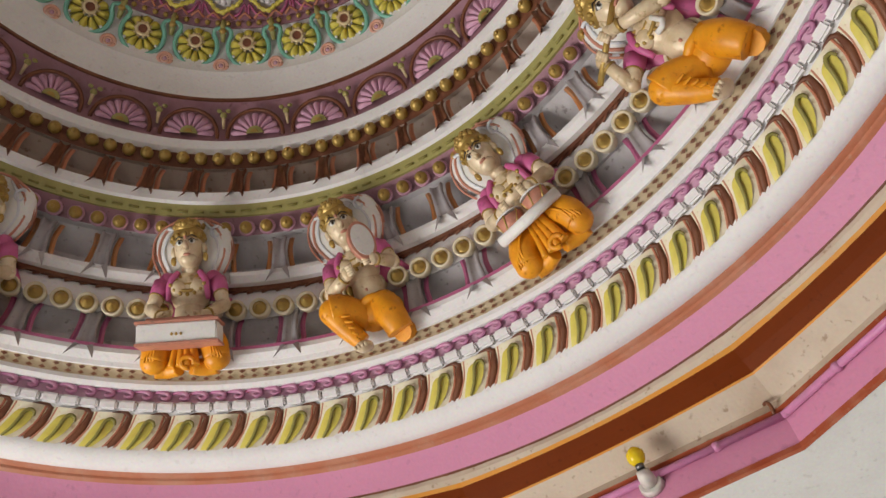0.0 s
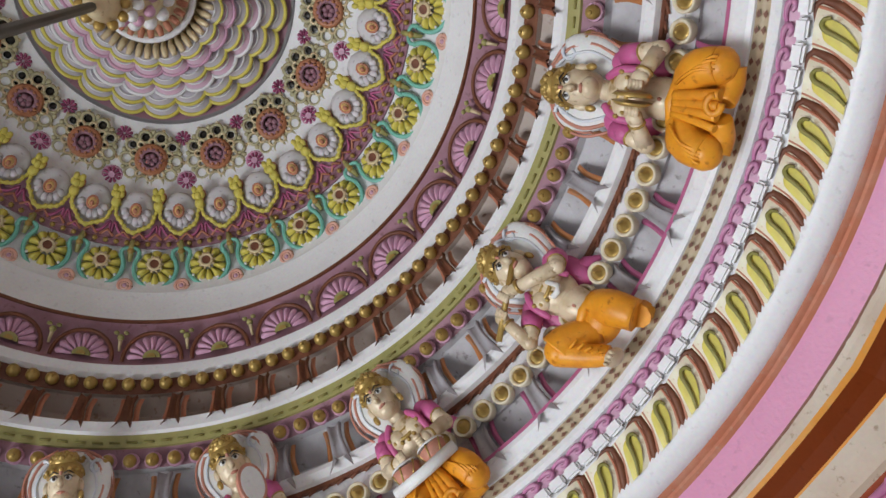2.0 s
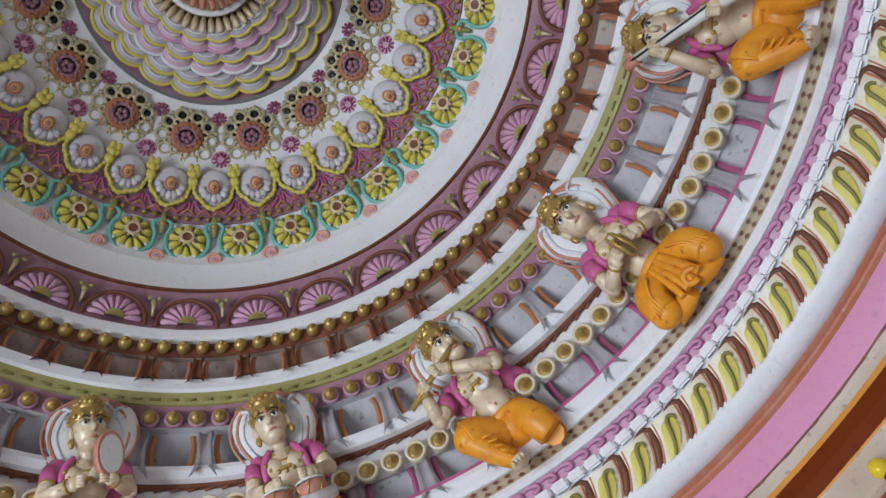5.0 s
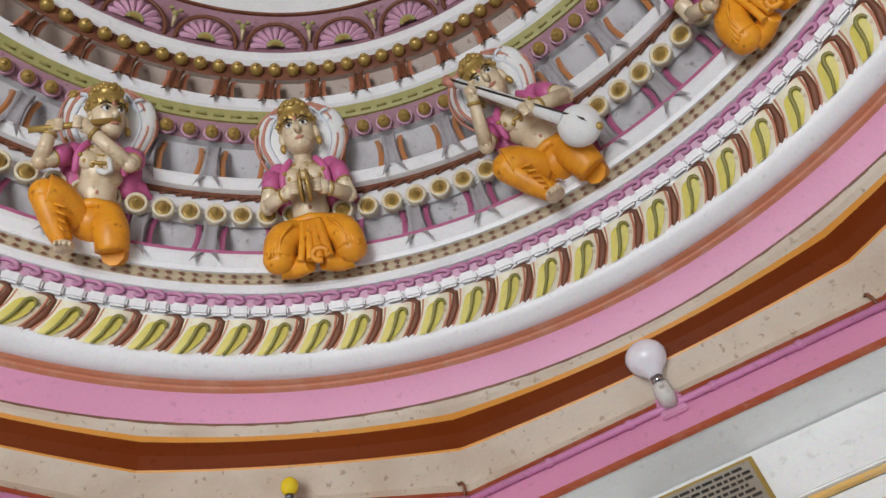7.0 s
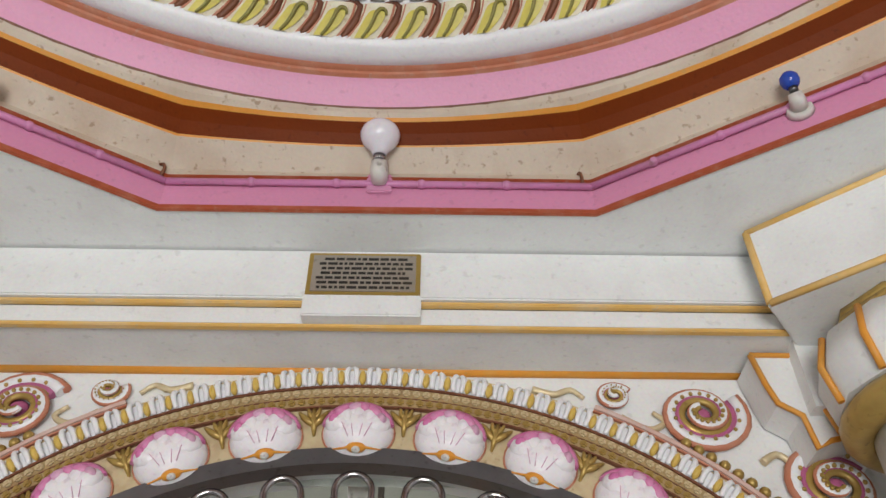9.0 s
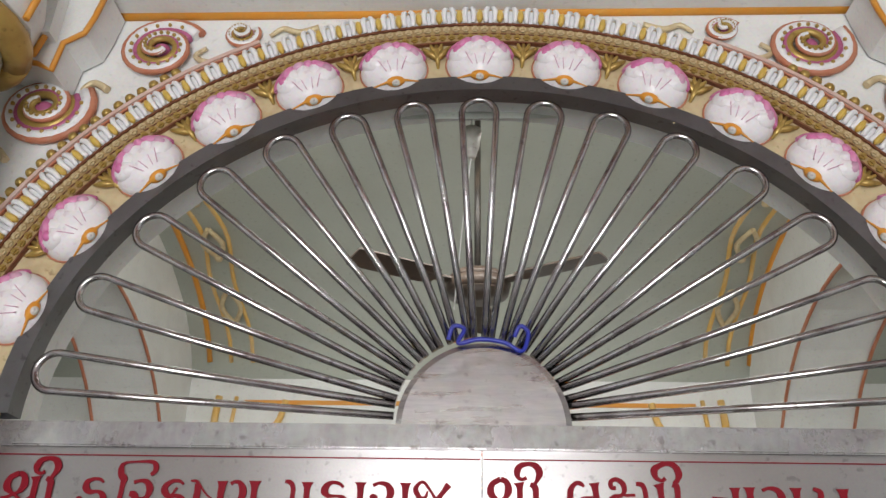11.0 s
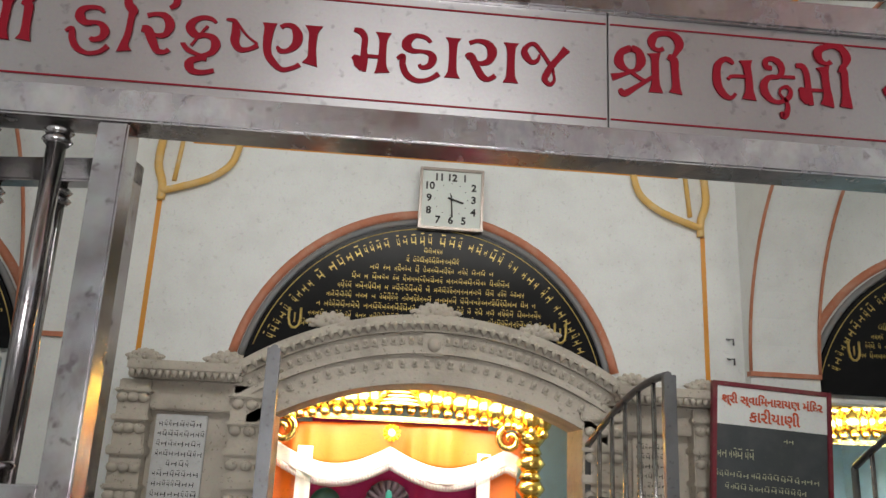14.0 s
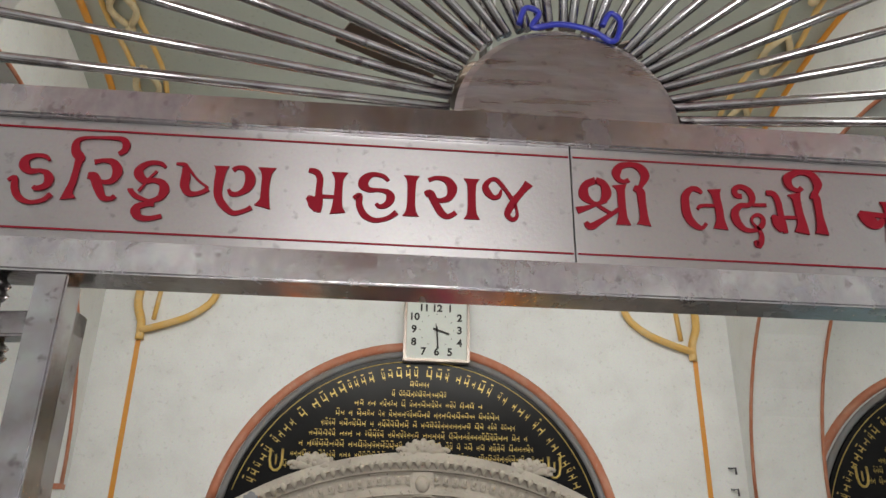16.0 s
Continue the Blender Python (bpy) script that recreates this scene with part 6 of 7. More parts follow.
NNA = [[(468, 472, 20), (468, 480, 14), (467, 498, 12), (469, 514, 11), (477, 526, 10), (491, 536, 7), (506, 532, 6), (514, 527, 7)], [(484, 477, 7), (490, 473, 6), (501, 475, 9), (508, 487, 14), (506, 500, 12), (496, 509, 7), (486, 510, 7), (481, 504, 4)], [(529, 471, 24), (529, 481, 13), (529, 500, 11), (530, 516, 13), (528, 526, 22)]]
MA = [[(585, 471, 6), (595, 473, 9), (601, 482, 9), (601, 498, 9), (602, 514, 11), (603, 529, 6)], [(586, 509, 6), (591, 512, 12), (596, 517, 17), (602, 526, 11)], [(605, 507, 5), (625, 507, 5)], [(627, 472, 22), (627, 482, 12), (627, 500, 11), (627, 520, 14), (628, 529, 21)]]
HA2 = [[(694, 480, 5), (687, 474, 6), (673, 472, 7), (663, 478, 12), (660, 487, 14), (668, 494, 8), (682, 494, 5), (693, 496, 8), (698, 503, 12), (694, 513, 9), (684, 517, 6), (679, 513, 5)], [(648, 507, 5), (656, 503, 8), (656, 515, 9), (663, 529, 9), (677, 536, 7), (694, 533, 6), (707, 524, 8)]]
AA = [[(726, 471, 22), (726, 479, 13), (726, 499, 11), (726, 519, 13), (726, 528, 22)]]
RA2 = [[(749, 476, 6), (761, 472, 6), (775, 475, 10), (782, 486, 14), (778, 499, 10), (768, 504, 7), (760, 503, 5)], [(745, 497, 8), (752, 495, 11), (759, 508, 10), (768, 522, 10), (777, 526, 7), (787, 520, 7)]]
JA = [[(850, 484, 3), (847, 493, 6), (839, 496, 7), (831, 489, 10), (828, 480, 9), (835, 471, 6), (843, 470, 6), (851, 478, 6), (858, 487, 5), (864, 496, 6)], [(889, 473, 13), (879, 485, 9), (868, 499, 10), (860, 512, 10), (858, 520, 8), (865, 526, 6), (871, 521, 5), (871, 512, 3), (869, 504, 5)]]
SHRA = [[(984, 463, 10), (969, 471, 11), (966, 486, 14), (978, 496, 6), (989, 495, 6), (998, 483, 14), (995, 468, 11), (984, 463, 10)], [(955, 508, 11), (968, 504, 7), (981, 499, 5), (998, 493, 3)], [(984, 499, 5), (997, 507, 5), (1004, 510, 5)], [(966, 524, 6), (973, 530, 10), (991, 519, 7), (1015, 503, 6)]]
II = [[(1018, 468, 21), (1019, 476, 12), (1019, 494, 11), (1019, 512, 12), (1019, 525, 21)], [(1038, 471, 8), (1047, 476, 12), (1048, 492, 11), (1049, 514, 12), (1048, 524, 20)], [(1032, 460, 7), (1024, 463, 6), (1016, 459, 8), (1015, 449, 13), (1022, 440, 10), (1037, 437, 8), (1050, 441, 12), (1056, 452, 13), (1051, 464, 8), (1046, 471, 7)]]
LA = [[(1136, 474, 4), (1131, 469, 8), (1122, 468, 8), (1112, 478, 11), (1110, 495, 12), (1112, 509, 12), (1120, 520, 10), (1130, 524, 6), (1137, 517, 5)], [(1155, 467, 20), (1156, 476, 12), (1158, 495, 11), (1158, 511, 12), (1157, 524, 21)], [(1127, 497, 5), (1133, 492, 5), (1156, 491, 5)]]
KSHA = [[(1194, 475, 7), (1186, 474, 8), (1185, 465, 8), (1195, 461, 8), (1206, 467, 10), (1209, 478, 9), (1203, 487, 7), (1190, 489, 8), (1181, 498, 11), (1181, 511, 12), (1190, 522, 8), (1203, 524, 6), (1216, 517, 8), (1220, 507, 6), (1214, 501, 6), (1205, 505, 4), (1204, 513, 3), (1212, 522, 5), (1214, 533, 7), (1208, 544, 10), (1204, 538, 4)], [(1208, 487, 5), (1228, 486, 5)]]
MII = [[(1231, 468, 7), (1241, 469, 9), (1246, 479, 9), (1247, 495, 9), (1248, 512, 10), (1250, 525, 7)], [(1233, 502, 5), (1238, 505, 12), (1242, 514, 15), (1247, 522, 10)], [(1248, 503, 5), (1269, 502, 5)], [(1272, 467, 21), (1274, 476, 12), (1275, 496, 11), (1276, 512, 14), (1274, 524, 21)], [(1297, 467, 12), (1304, 472, 11), (1304, 495, 10), (1304, 514, 14), (1303, 524, 19)], [(1285, 458, 8), (1278, 462, 6), (1268, 457, 9), (1266, 445, 13), (1275, 438, 10), (1290, 434, 8), (1304, 438, 11), (1310, 450, 13), (1307, 460, 9), (1301, 467, 9)]]
NA = [[(1364, 490, 6), (1371, 497, 15), (1381, 504, 19), (1391, 505, 12), (1398, 497, 6)], [(1366, 490, 7), (1388, 492, 8), (1408, 493, 7)], [(1408, 472, 20), (1408, 480, 12), (1407, 500, 11), (1406, 518, 13), (1406, 529, 20)]]
YA = [[(1548, 472, 6), (1560, 478, 10), (1556, 496, 10), (1546, 508, 8), (1562, 524, 10), (1586, 512, 7), (1596, 505, 6)], [(1600, 472, 22), (1600, 482, 13), (1600, 500, 12), (1598, 518, 14), (1598, 528, 22)]]
for strokes, shift in ((SHRA, -905), (II, -905), (HA, 0), (I_, 0), (RA, 0), (KRU, 0), (SSA, 0), (NNA, 0), (MA, 0), (HA2, 0), (AA, 0), (RA2, 0), (AA, 83), (JA, 0), (SHRA, 0), (II, 0), (LA, 0), (KSHA, 0), (MII, 0), (NA, 0), (AA, 708), (RA2, 708), (AA, 791), (YA, 0)):
    bm = bmesh.new()
    for k, st in enumerate(strokes):
        letter_line(bm, st, shift, k)
    bmesh.ops.recalc_face_normals(bm, faces=bm.faces[:])
    part("letter", bm, RED, gate)

# ---- porch behind the gate ----
YB = 2.70


def seg_arch(x, c, half, rise, top):
    """Height of a segmental arch at x."""
    R = (half * half + rise * rise) / (2 * rise)
    return top - R + math.sqrt(max(R * R - (x - c) ** 2, 0))


VAULT = mat("greenish_grey_vault", (0.48, 0.51, 0.46), 0.6, dirt=0.35, dirt_color=(0.40, 0.42, 0.36), scale=3)


def vault_z(y):
    """Height of the barrel vault over the porch."""
    q = max(-1.0, min(1.0, (y - 1.42) / 1.30))
    return HZ + 0.79 + 0.66 * math.sqrt(1 - q * q)


bm = bmesh.new()
ys = [1.42 - 1.30 * math.cos(math.pi * k / 40) for k in range(41)]
rings = [[bm.verts.new((x, y, vault_z(y) + dz)) for y in ys] for x, dz in ((-3.2, 0), (3.2, 0), (3.2, 0.10), (-3.2, 0.10))]
for a, b in ((0, 1), (1, 2), (2, 3), (3, 0)):
    for k in range(40):
        f = bm.faces.new((rings[a][k], rings[a][k + 1], rings[b][k + 1], rings[b][k]))
        f.smooth = a == 0
bmesh.ops.recalc_face_normals(bm, faces=bm.faces[:])
tagged(link("ceiling_porch", bm, VAULT), "greenish white barrel vault over the porch", "ceiling", kind="structure")
bm = bmesh.new()
box(bm, -3.2, 3.2, YB, YB + 0.12, HZ - 0.32, HZ + 1.62)
b2 = bmesh.new()
box(b2, -1.95, -1.30, YB, YB + 0.12, 0, HZ - 0.32)
tagged(link("wall_shrine_west", b2, WHITE), "white plaster wall beside the carved door surround", "wall", kind="structure")
tagged(link("wall_shrine", bm, WHITE), "white plaster wall above the shrine door", "wall", kind="structure")


def transverse(x0, x1):
    """A wall across the porch with a round arch."""
    yc, rr, zs = 1.42, 1.22, -0.20
    cv = [(yc - rr, -HZ)] + [(yc - rr * math.cos(radians(a)), zs + rr * math.sin(radians(a))) for a in range(0, 181, 6)] + [(yc + rr, -HZ)]
    bm = arch_wall(0.16, YB, -HZ, 1.62, -(x1 - x0) / 2, (x1 - x0) / 2, cv)
    bm.transform(Matrix.Translation(((x0 + x1) / 2, 0, HZ)) @ Matrix(((0, 1, 0, 0), (1, 0, 0, 0), (0, 0, 1, 0), (0, 0, 0, 1))))
    bmesh.ops.recalc_face_normals(bm, faces=bm.faces[:])
    th = tagged(link("transverse_arch", bm, WHITE), "white round arch across the porch with a rust outline", "arch", "porch arches", "structure")
    for x in (x0, x1):
        b2 = bmesh.new()
        limb(b2, [(x, yc - rr * math.cos(radians(a)) * 0.995, HZ + zs + rr * 0.995 * math.sin(radians(a))) for a in range(0, 181, 5)], 0.008, seg=6)
        part("outline", b2, TERRA, th, "rust painted outline")
    b2 = bmesh.new()
    box(b2, x0 - 0.004, x1 + 0.004, yc + rr - 0.012, yc + rr + 0.03, HZ + zs - 0.022, HZ + zs)
    part("impost_line", b2, TERRA, th)


transverse(1.46, 1.80)
transverse(-1.90, -1.56)
bm = bmesh.new()
box(bm, 3.1, 3.2, 0.16, YB, 0, HZ + 1.62)
tagged(link("wall_porch_east", bm, WHITE), "plain white end wall of the porch", "wall", kind="structure")
bm = bmesh.new()
box(bm, -3.2, -3.1, 0.16, YB, 0, HZ + 1.62)
tagged(link("wall_porch_west", bm, WHITE), "plain white end wall of the porch", "wall", kind="structure")

# painted ochre lines and raised cream mouldings across the vault
for s in (-1, 1):
    rib = tagged(empty("vault_rib"), "raised cream moulding with an ochre line across the vault", "moulding", "vault ribs", "structure")
    yy = [0.30 + 2.36 * k / 30 for k in range(31)]
    bm = bmesh.new()
    limb(bm, [(s * 1.46, y, vault_z(y) - 0.002) for y in yy], 0.016, seg=6)
    part("ochre_line", bm, ORANGE, rib, "ochre painted line")
    bm = bmesh.new()
    for dx in (1.24, 1.36):
        limb(bm, [(s * (dx + 0.02 * math.sin(9 * y)), y, vault_z(y) - 0.004) for y in yy], 0.012, seg=6)
    part("border", bm, AMBER, rib)
    for k in range(5):
        y = 0.72 + 0.42 * k
        bm = bmesh.new()
        for q in (-1, 1):
            limb(bm, smooth_line([(s * 1.30, y - 0.10, vault_z(y - 0.10) - 0.012), (s * 1.30 + q * 0.05, y, vault_z(y) - 0.02), (s * 1.30, y + 0.10, vault_z(y + 0.10) - 0.012)], 4), 0.014, seg=6)
        ball(bm, (s * 1.30, y + 0.11, vault_z(y + 0.11) - 0.012), (0.022, 0.03, 0.02), seg=8, rings=6)
        part("leaf_motif", bm, PALEGOLD, rib, "raised leaf motif")

# ochre painted lines and hanging swags on the shrine wall
trim = tagged(empty("trim"), "ochre painted lines and raised swags on the white wall", "trim", kind="structure")
bm = bmesh.new()
for x in (-1.370, 1.277):
    box(bm, x - 0.011, x + 0.011, YB - 0.004, YB + 0.01, HZ - 0.30, HZ + 0.46)
box(bm, -1.25, 1.16, YB - 0.004, YB + 0.01, HZ + 0.760, HZ + 0.784)
part("line", bm, ORANGE, trim)
for c in (-1.345, 1.245):
    bm = bmesh.new()
    side = 1 if c < 0 else -1
    limb(bm, smooth_line([(c - side * 0.045, YB - 0.01, HZ + 0.80), (c - side * 0.05, YB - 0.02, HZ + 0.64), (c - side * 0.02, YB - 0.02, HZ + 0.54), (c - side * 0.02, YB - 0.01, HZ + 0.46)], 5), [0.020] * 16, seg=8)
    limb(bm, smooth_line([(c + side * 0.32, YB - 0.01, HZ + 0.78), (c + side * 0.29, YB - 0.02, HZ + 0.66), (c + side * 0.20, YB - 0.025, HZ + 0.58), (c + side * 0.08, YB - 0.025, HZ + 0.53), (c - side * 0.02, YB - 0.02, HZ + 0.50)], 5), [0.018] * 21, seg=8)
    limb(bm, [(c + side * 0.05, YB - 0.006, HZ + 0.80), (c + side * 0.03, YB - 0.008, HZ + 0.56)], 0.012, seg=6)
    part("swag", bm, AMBER, trim, "raised ochre edged swag")
# rust outline of the tablet's recess
TC, TZ = -0.065, -0.43


def tablet(cx, parent_label, half=0.848):
    th = tagged(empty("inscription_tablet"), parent_label, "tablet", "arched tablets")
    bm = bmesh.new()
    pts = [(cx + half * math.cos(radians(a)), TZ + half * math.sin(radians(a))) for a in range(10, 171, 4)]
    f = [bm.verts.new((x, YB - 0.028, HZ + z)) for x, z in pts]
    g_ = [bm.verts.new((x, YB - 0.002, HZ + z)) for x, z in pts]
    bm.faces.new(f[::-1])
    for k in range(len(pts) - 1):
        bm.faces.new((f[k], f[k + 1], g_[k + 1], g_[k]))
    part("slab", bm, GRANITE, th, "polished black granite")
    bm = bmesh.new()
    limb(bm, [(cx + (half + 0.018) * math.cos(radians(a)), YB - 0.012, HZ + TZ + (half + 0.018) * math.sin(radians(a))) for a in range(12, 169, 4)], 0.017, seg=6)
    part("grey_edge", bm, mat("grey_cement", (0.22, 0.22, 0.23), 0.7, dirt=0.5), th)
    bm = bmesh.new()
    limb(bm, [(cx + (half + 0.060) * math.cos(radians(a)), YB + 0.010, HZ + TZ + (half + 0.060) * math.sin(radians(a))) for a in range(12, 169, 4)], 0.026, seg=6)
    part("rust_outline", bm, TERRA, th)
    bm = bmesh.new()
    limb(bm, [(cx + (half - 0.02) * math.cos(radians(a)), YB - 0.0285, HZ + TZ + (half - 0.02) * math.sin(radians(a))) for a in range(14, 167, 3)], 0.0025, seg=5)
    # writing as bars: one row along the arc, straight rows below
    r_ = random.Random(int(cx * 100) + 7)
    a = 160.0
    while a > 20:
        w = 1.2 + r_.random() * 1.6
        am = a - w / 2
        m = Matrix.Translation((cx + (half - 0.075) * math.cos(radians(am)), YB - 0.028, HZ + TZ + (half - 0.075) * math.sin(radians(am)))) @ pose(0, 0, 0, 0, 90 - am, 0)
        h = 0.016 + r_.random() * 0.012
        glyph_bar(bm, m, w * 0.0125 * half * 0.55, h, r_)
        a -= w + 0.9 + (1.6 if r_.random() < 0.2 else 0)
    for k in range(9):
        z = 0.290 - 0.047 * k
        hw = min(0.66, math.sqrt(max((half - 0.155) ** 2 - (z - TZ) ** 2, 0.01))) * (0.42 if k == 0 else 0.74 if k == 1 else 0.98)
        x = cx - hw
        while x < cx + hw:
            w = 0.009 + r_.random() * 0.011
            glyph_bar(bm, Matrix.Translation((x + w / 2, YB - 0.028, HZ + z)), w / 2, 0.0105 + r_.random() * 0.005, r_)
            x += w + 0.004 + (0.016 if r_.random() < 0.18 else 0)
    for s in (-1, 1):
        limb(bm, [(cx + s * 0.62 + dx, YB - 0.030, HZ - 0.070 + dz) for dx, dz in ((-0.026, 0.048), (-0.027, 0.0), (-0.021, -0.030), (-0.008, -0.044), (0.008, -0.044), (0.021, -0.030), (0.027, 0.0), (0.026, 0.048))], 0.006, seg=6)
        limb(bm, [(cx + s * 0.62, YB - 0.030, HZ - 0.045), (cx + s * 0.62, YB - 0.030, HZ - 0.090)], 0.004, seg=6)
    tagged(part("writing", bm, GILT, th, "gilt lettering"), kind="stuff")
    return th


def glyph_bar(bm, m, hw, hh, r_):
    """Thin plain bars of one letter's size: a stem, a foot and sometimes a bar above."""
    k = r_.random()
    box(bm, hw * 0.52, hw * 0.80, -0.0024, 0.0015, -hh, hh * 0.72, m=m)
    box(bm, -hw * 0.85, hw * 0.55, -0.0022, 0.0015, -hh * (0.10 + 0.5 * k), -hh * (0.10 + 0.5 * k) + hh * 0.26, m=m)
    box(bm, -hw * 0.85, -hw * 0.58, -0.0026, 0.0015, -hh * 0.6, hh * (0.2 + 0.5 * k), m=m)
    if k > 0.45:
        box(bm, -hw * 0.6, hw * 0.75, -0.0020, 0.0015, hh * 1.12, hh * 1.34, m=m)


tablet(TC, "black granite arched tablet with gilt writing over the shrine door")
tablet(2.62, "black granite arched tablet with gilt writing over a side door")
tablet(-2.72, "black granite arched tablet with gilt writing over a side door")

# bent iron staples in the wall
for z in (2.241, 2.146):
    th = empty("wall_staple", Matrix.Translation((1.392, YB, z)))
    bm = bmesh.new()
    limb(bm, [(-0.014, 0.004, 0.016), (-0.012, -0.018, 0.010), (0.010, -0.020, 0.014), (0.012, -0.016, -0.016)], 0.0045, seg=6)
    part("wire", bm, DARKSTEEL, th)
    tagged(th, "small bent iron staple in the white wall", "staple", "wall staples")

# wall clock
clock = tagged(empty("wall_clock", Matrix.Translation((0.011, YB - 0.055, HZ + 0.548))), "square white wall clock in a steel-coloured frame", "clock")
CLK = 0.156
for nm, c in (("frame_side", (-CLK, -CLK + 0.014, -CLK, CLK)), ("frame_side", (CLK - 0.014, CLK, -CLK, CLK)), ("frame_rail", (-CLK + 0.014, CLK - 0.014, CLK - 0.014, CLK)), ("frame_rail", (-CLK + 0.014, CLK - 0.014, -CLK, -CLK + 0.014))):
    bm = bmesh.new()
    box(bm, c[0], c[1], -0.012, 0.045, c[2], c[3], bevel=0.003)
    part(nm, bm, mat("bronze_grey_trim", (0.36, 0.31, 0.28), 0.3, 0.7, dirt=0.2), clock)
bm = bmesh.new()
box(bm, -CLK + 0.013, CLK - 0.013, 0.0, 0.04, -CLK + 0.013, CLK - 0.013)
part("dial", bm, mat("clock_dial", (0.72, 0.76, 0.72), 0.5, dirt=0.05), clock)


def text(body, size, m, mt, parent, name="writing", bold=0.0):
    cu = bpy.data.curves.new(name, "FONT")
    cu.body, cu.size, cu.align_x, cu.align_y, cu.extrude, cu.offset = body, size, "CENTER", "CENTER", 0.0008, bold
    tmp = new(name, cu)
    me = bpy.data.meshes.new_from_object(tmp.evaluated_get(bpy.context.evaluated_depsgraph_get()))
    bpy.data.objects.remove(tmp)
    me.materials.clear()
    me.materials.append(mt)
    ob = new(name, me)
    ob.parent = parent
    ob.matrix_local = m @ pose(0, 0, 0, 90, 0, 0)
    return ob


INK = mat("black_ink", (0.015, 0.015, 0.015), 0.5, bump=0.0)
for k in range(1, 13):
    a = radians(90 - 30 * k)
    q = 1 / max(abs(math.cos(a)), abs(math.sin(a)))
    text(str(k), 0.050, Matrix.Translation((0.108 * math.cos(a) * min(q, 1.18), -0.002, 0.108 * math.sin(a) * min(q, 1.18))), INK, clock, "numeral", 0.0016)
for k in range(12):
    a = radians(30 * k)
    bm = bmesh.new()
    ball(bm, (0.080 * math.cos(a), -0.001, 0.080 * math.sin(a)), (0.0025, 0.0015, 0.0025), seg=7, rings=5)
    part("hour_dot", bm, INK, clock)
for nm, ang, ln, w in (("hour_hand", -18, 0.062, 0.0045), ("minute_hand", -86, 0.092, 0.0035), ("second_hand", 100, 0.03, 0.0018)):
    bm = bmesh.new()
    box(bm, -0.018, ln, -0.006, -0.003, -w, w)
    o = part(nm, bm, INK, clock)
    o.matrix_local = pose(0, 0, 0, 0, -ang, 0)

# ---- carved stone door surround ----
door = tagged(empty("door_surround"), "carved grey sandstone surround of the shrine door with a segmental arch", "door surround", kind="structure")
SC = -0.05


def stone_band(name, top0, top1, half, rise, y0, y1, mt=STONE, label=""):
    """An arched band between two parallel curves."""
    bm = bmesh.new()
    rows_ = []
    for k in range(41):
        x = SC - half + 2 * half * k / 40
        za, zb = seg_arch(x, SC, half, rise, top0), seg_arch(x, SC, half, rise, top1)
        rows_.append([bm.verts.new((x, y1, HZ + za)), bm.verts.new((x, y0, HZ + za)), bm.verts.new((x, y0, HZ + zb)), bm.verts.new((x, y1, HZ + zb))])
    for p, q in zip(rows_, rows_[1:]):
        for j in range(4):
            bm.faces.new((p[j], p[(j + 1) % 4], q[(j + 1) % 4], q[j]))
    return part(name, bm, mt, door, label)


stone_band("arch_cornice", -0.060, -0.100, 0.86, 0.27, 2.44, YB + 0.1, label="moulded stone cornice")
stone_band("arch_fillet", -0.100, -0.130, 0.86, 0.27, 2.47, YB + 0.1)
stone_band("arch_band", -0.130, -0.195, 0.84, 0.255, 2.50, YB + 0.1)
stone_band("arch_roll", -0.195, -0.225, 0.82, 0.245, 2.485, YB + 0.1)
stone_band("arch_inner_band", -0.225, -0.300, 0.80, 0.235, 2.515, YB + 0.1)
stone_band("arch_lip", -0.300, -0.354, 0.78, 0.225, 2.50, YB + 0.1)


def row_on_arch(name, bm, n, top, half, rise, y, mt=STONE, label=""):
    first = part(name, bm, mt, door, label)
    poses = []
    for k in range(n):
        x = SC - half + 2 * half * (k + 0.5) / n
        dz = seg_arch(x + 0.01, SC, half, rise, top) - seg_arch(x - 0.01, SC, half, rise, top)
        poses.append(Matrix.Translation((x, y, HZ + seg_arch(x, SC, half, rise, top))) @ pose(0, 0, 0, 0, -math.degrees(math.atan2(dz, 0.02)), 0))
    first.matrix_local = poses[0]
    repeat(first, poses[1:])


bm = bmesh.new()
limb(bm, [(0, 0, 0.012), (0, -0.004, 0.0), (0, 0, -0.020)], [0.016, 0.014, 0.004], seg=7)
row_on_arch("pendant_tooth", bm, 44, -0.105, 0.86, 0.27, 2.452, label="small stone pendant tooth")
for y, top, n in ((2.492, -0.163, 40), (2.508, -0.262, 30)):
    bm = bmesh.new()
    box(bm, -0.013, 0.013, -0.008, 0.01, -0.020, 0.020, bevel=0.004)
    ball(bm, (0, -0.008, 0), (0.009, 0.007, 0.012), seg=7, rings=5)
    row_on_arch("carved_block", bm, n, top, 0.80, 0.24, y)


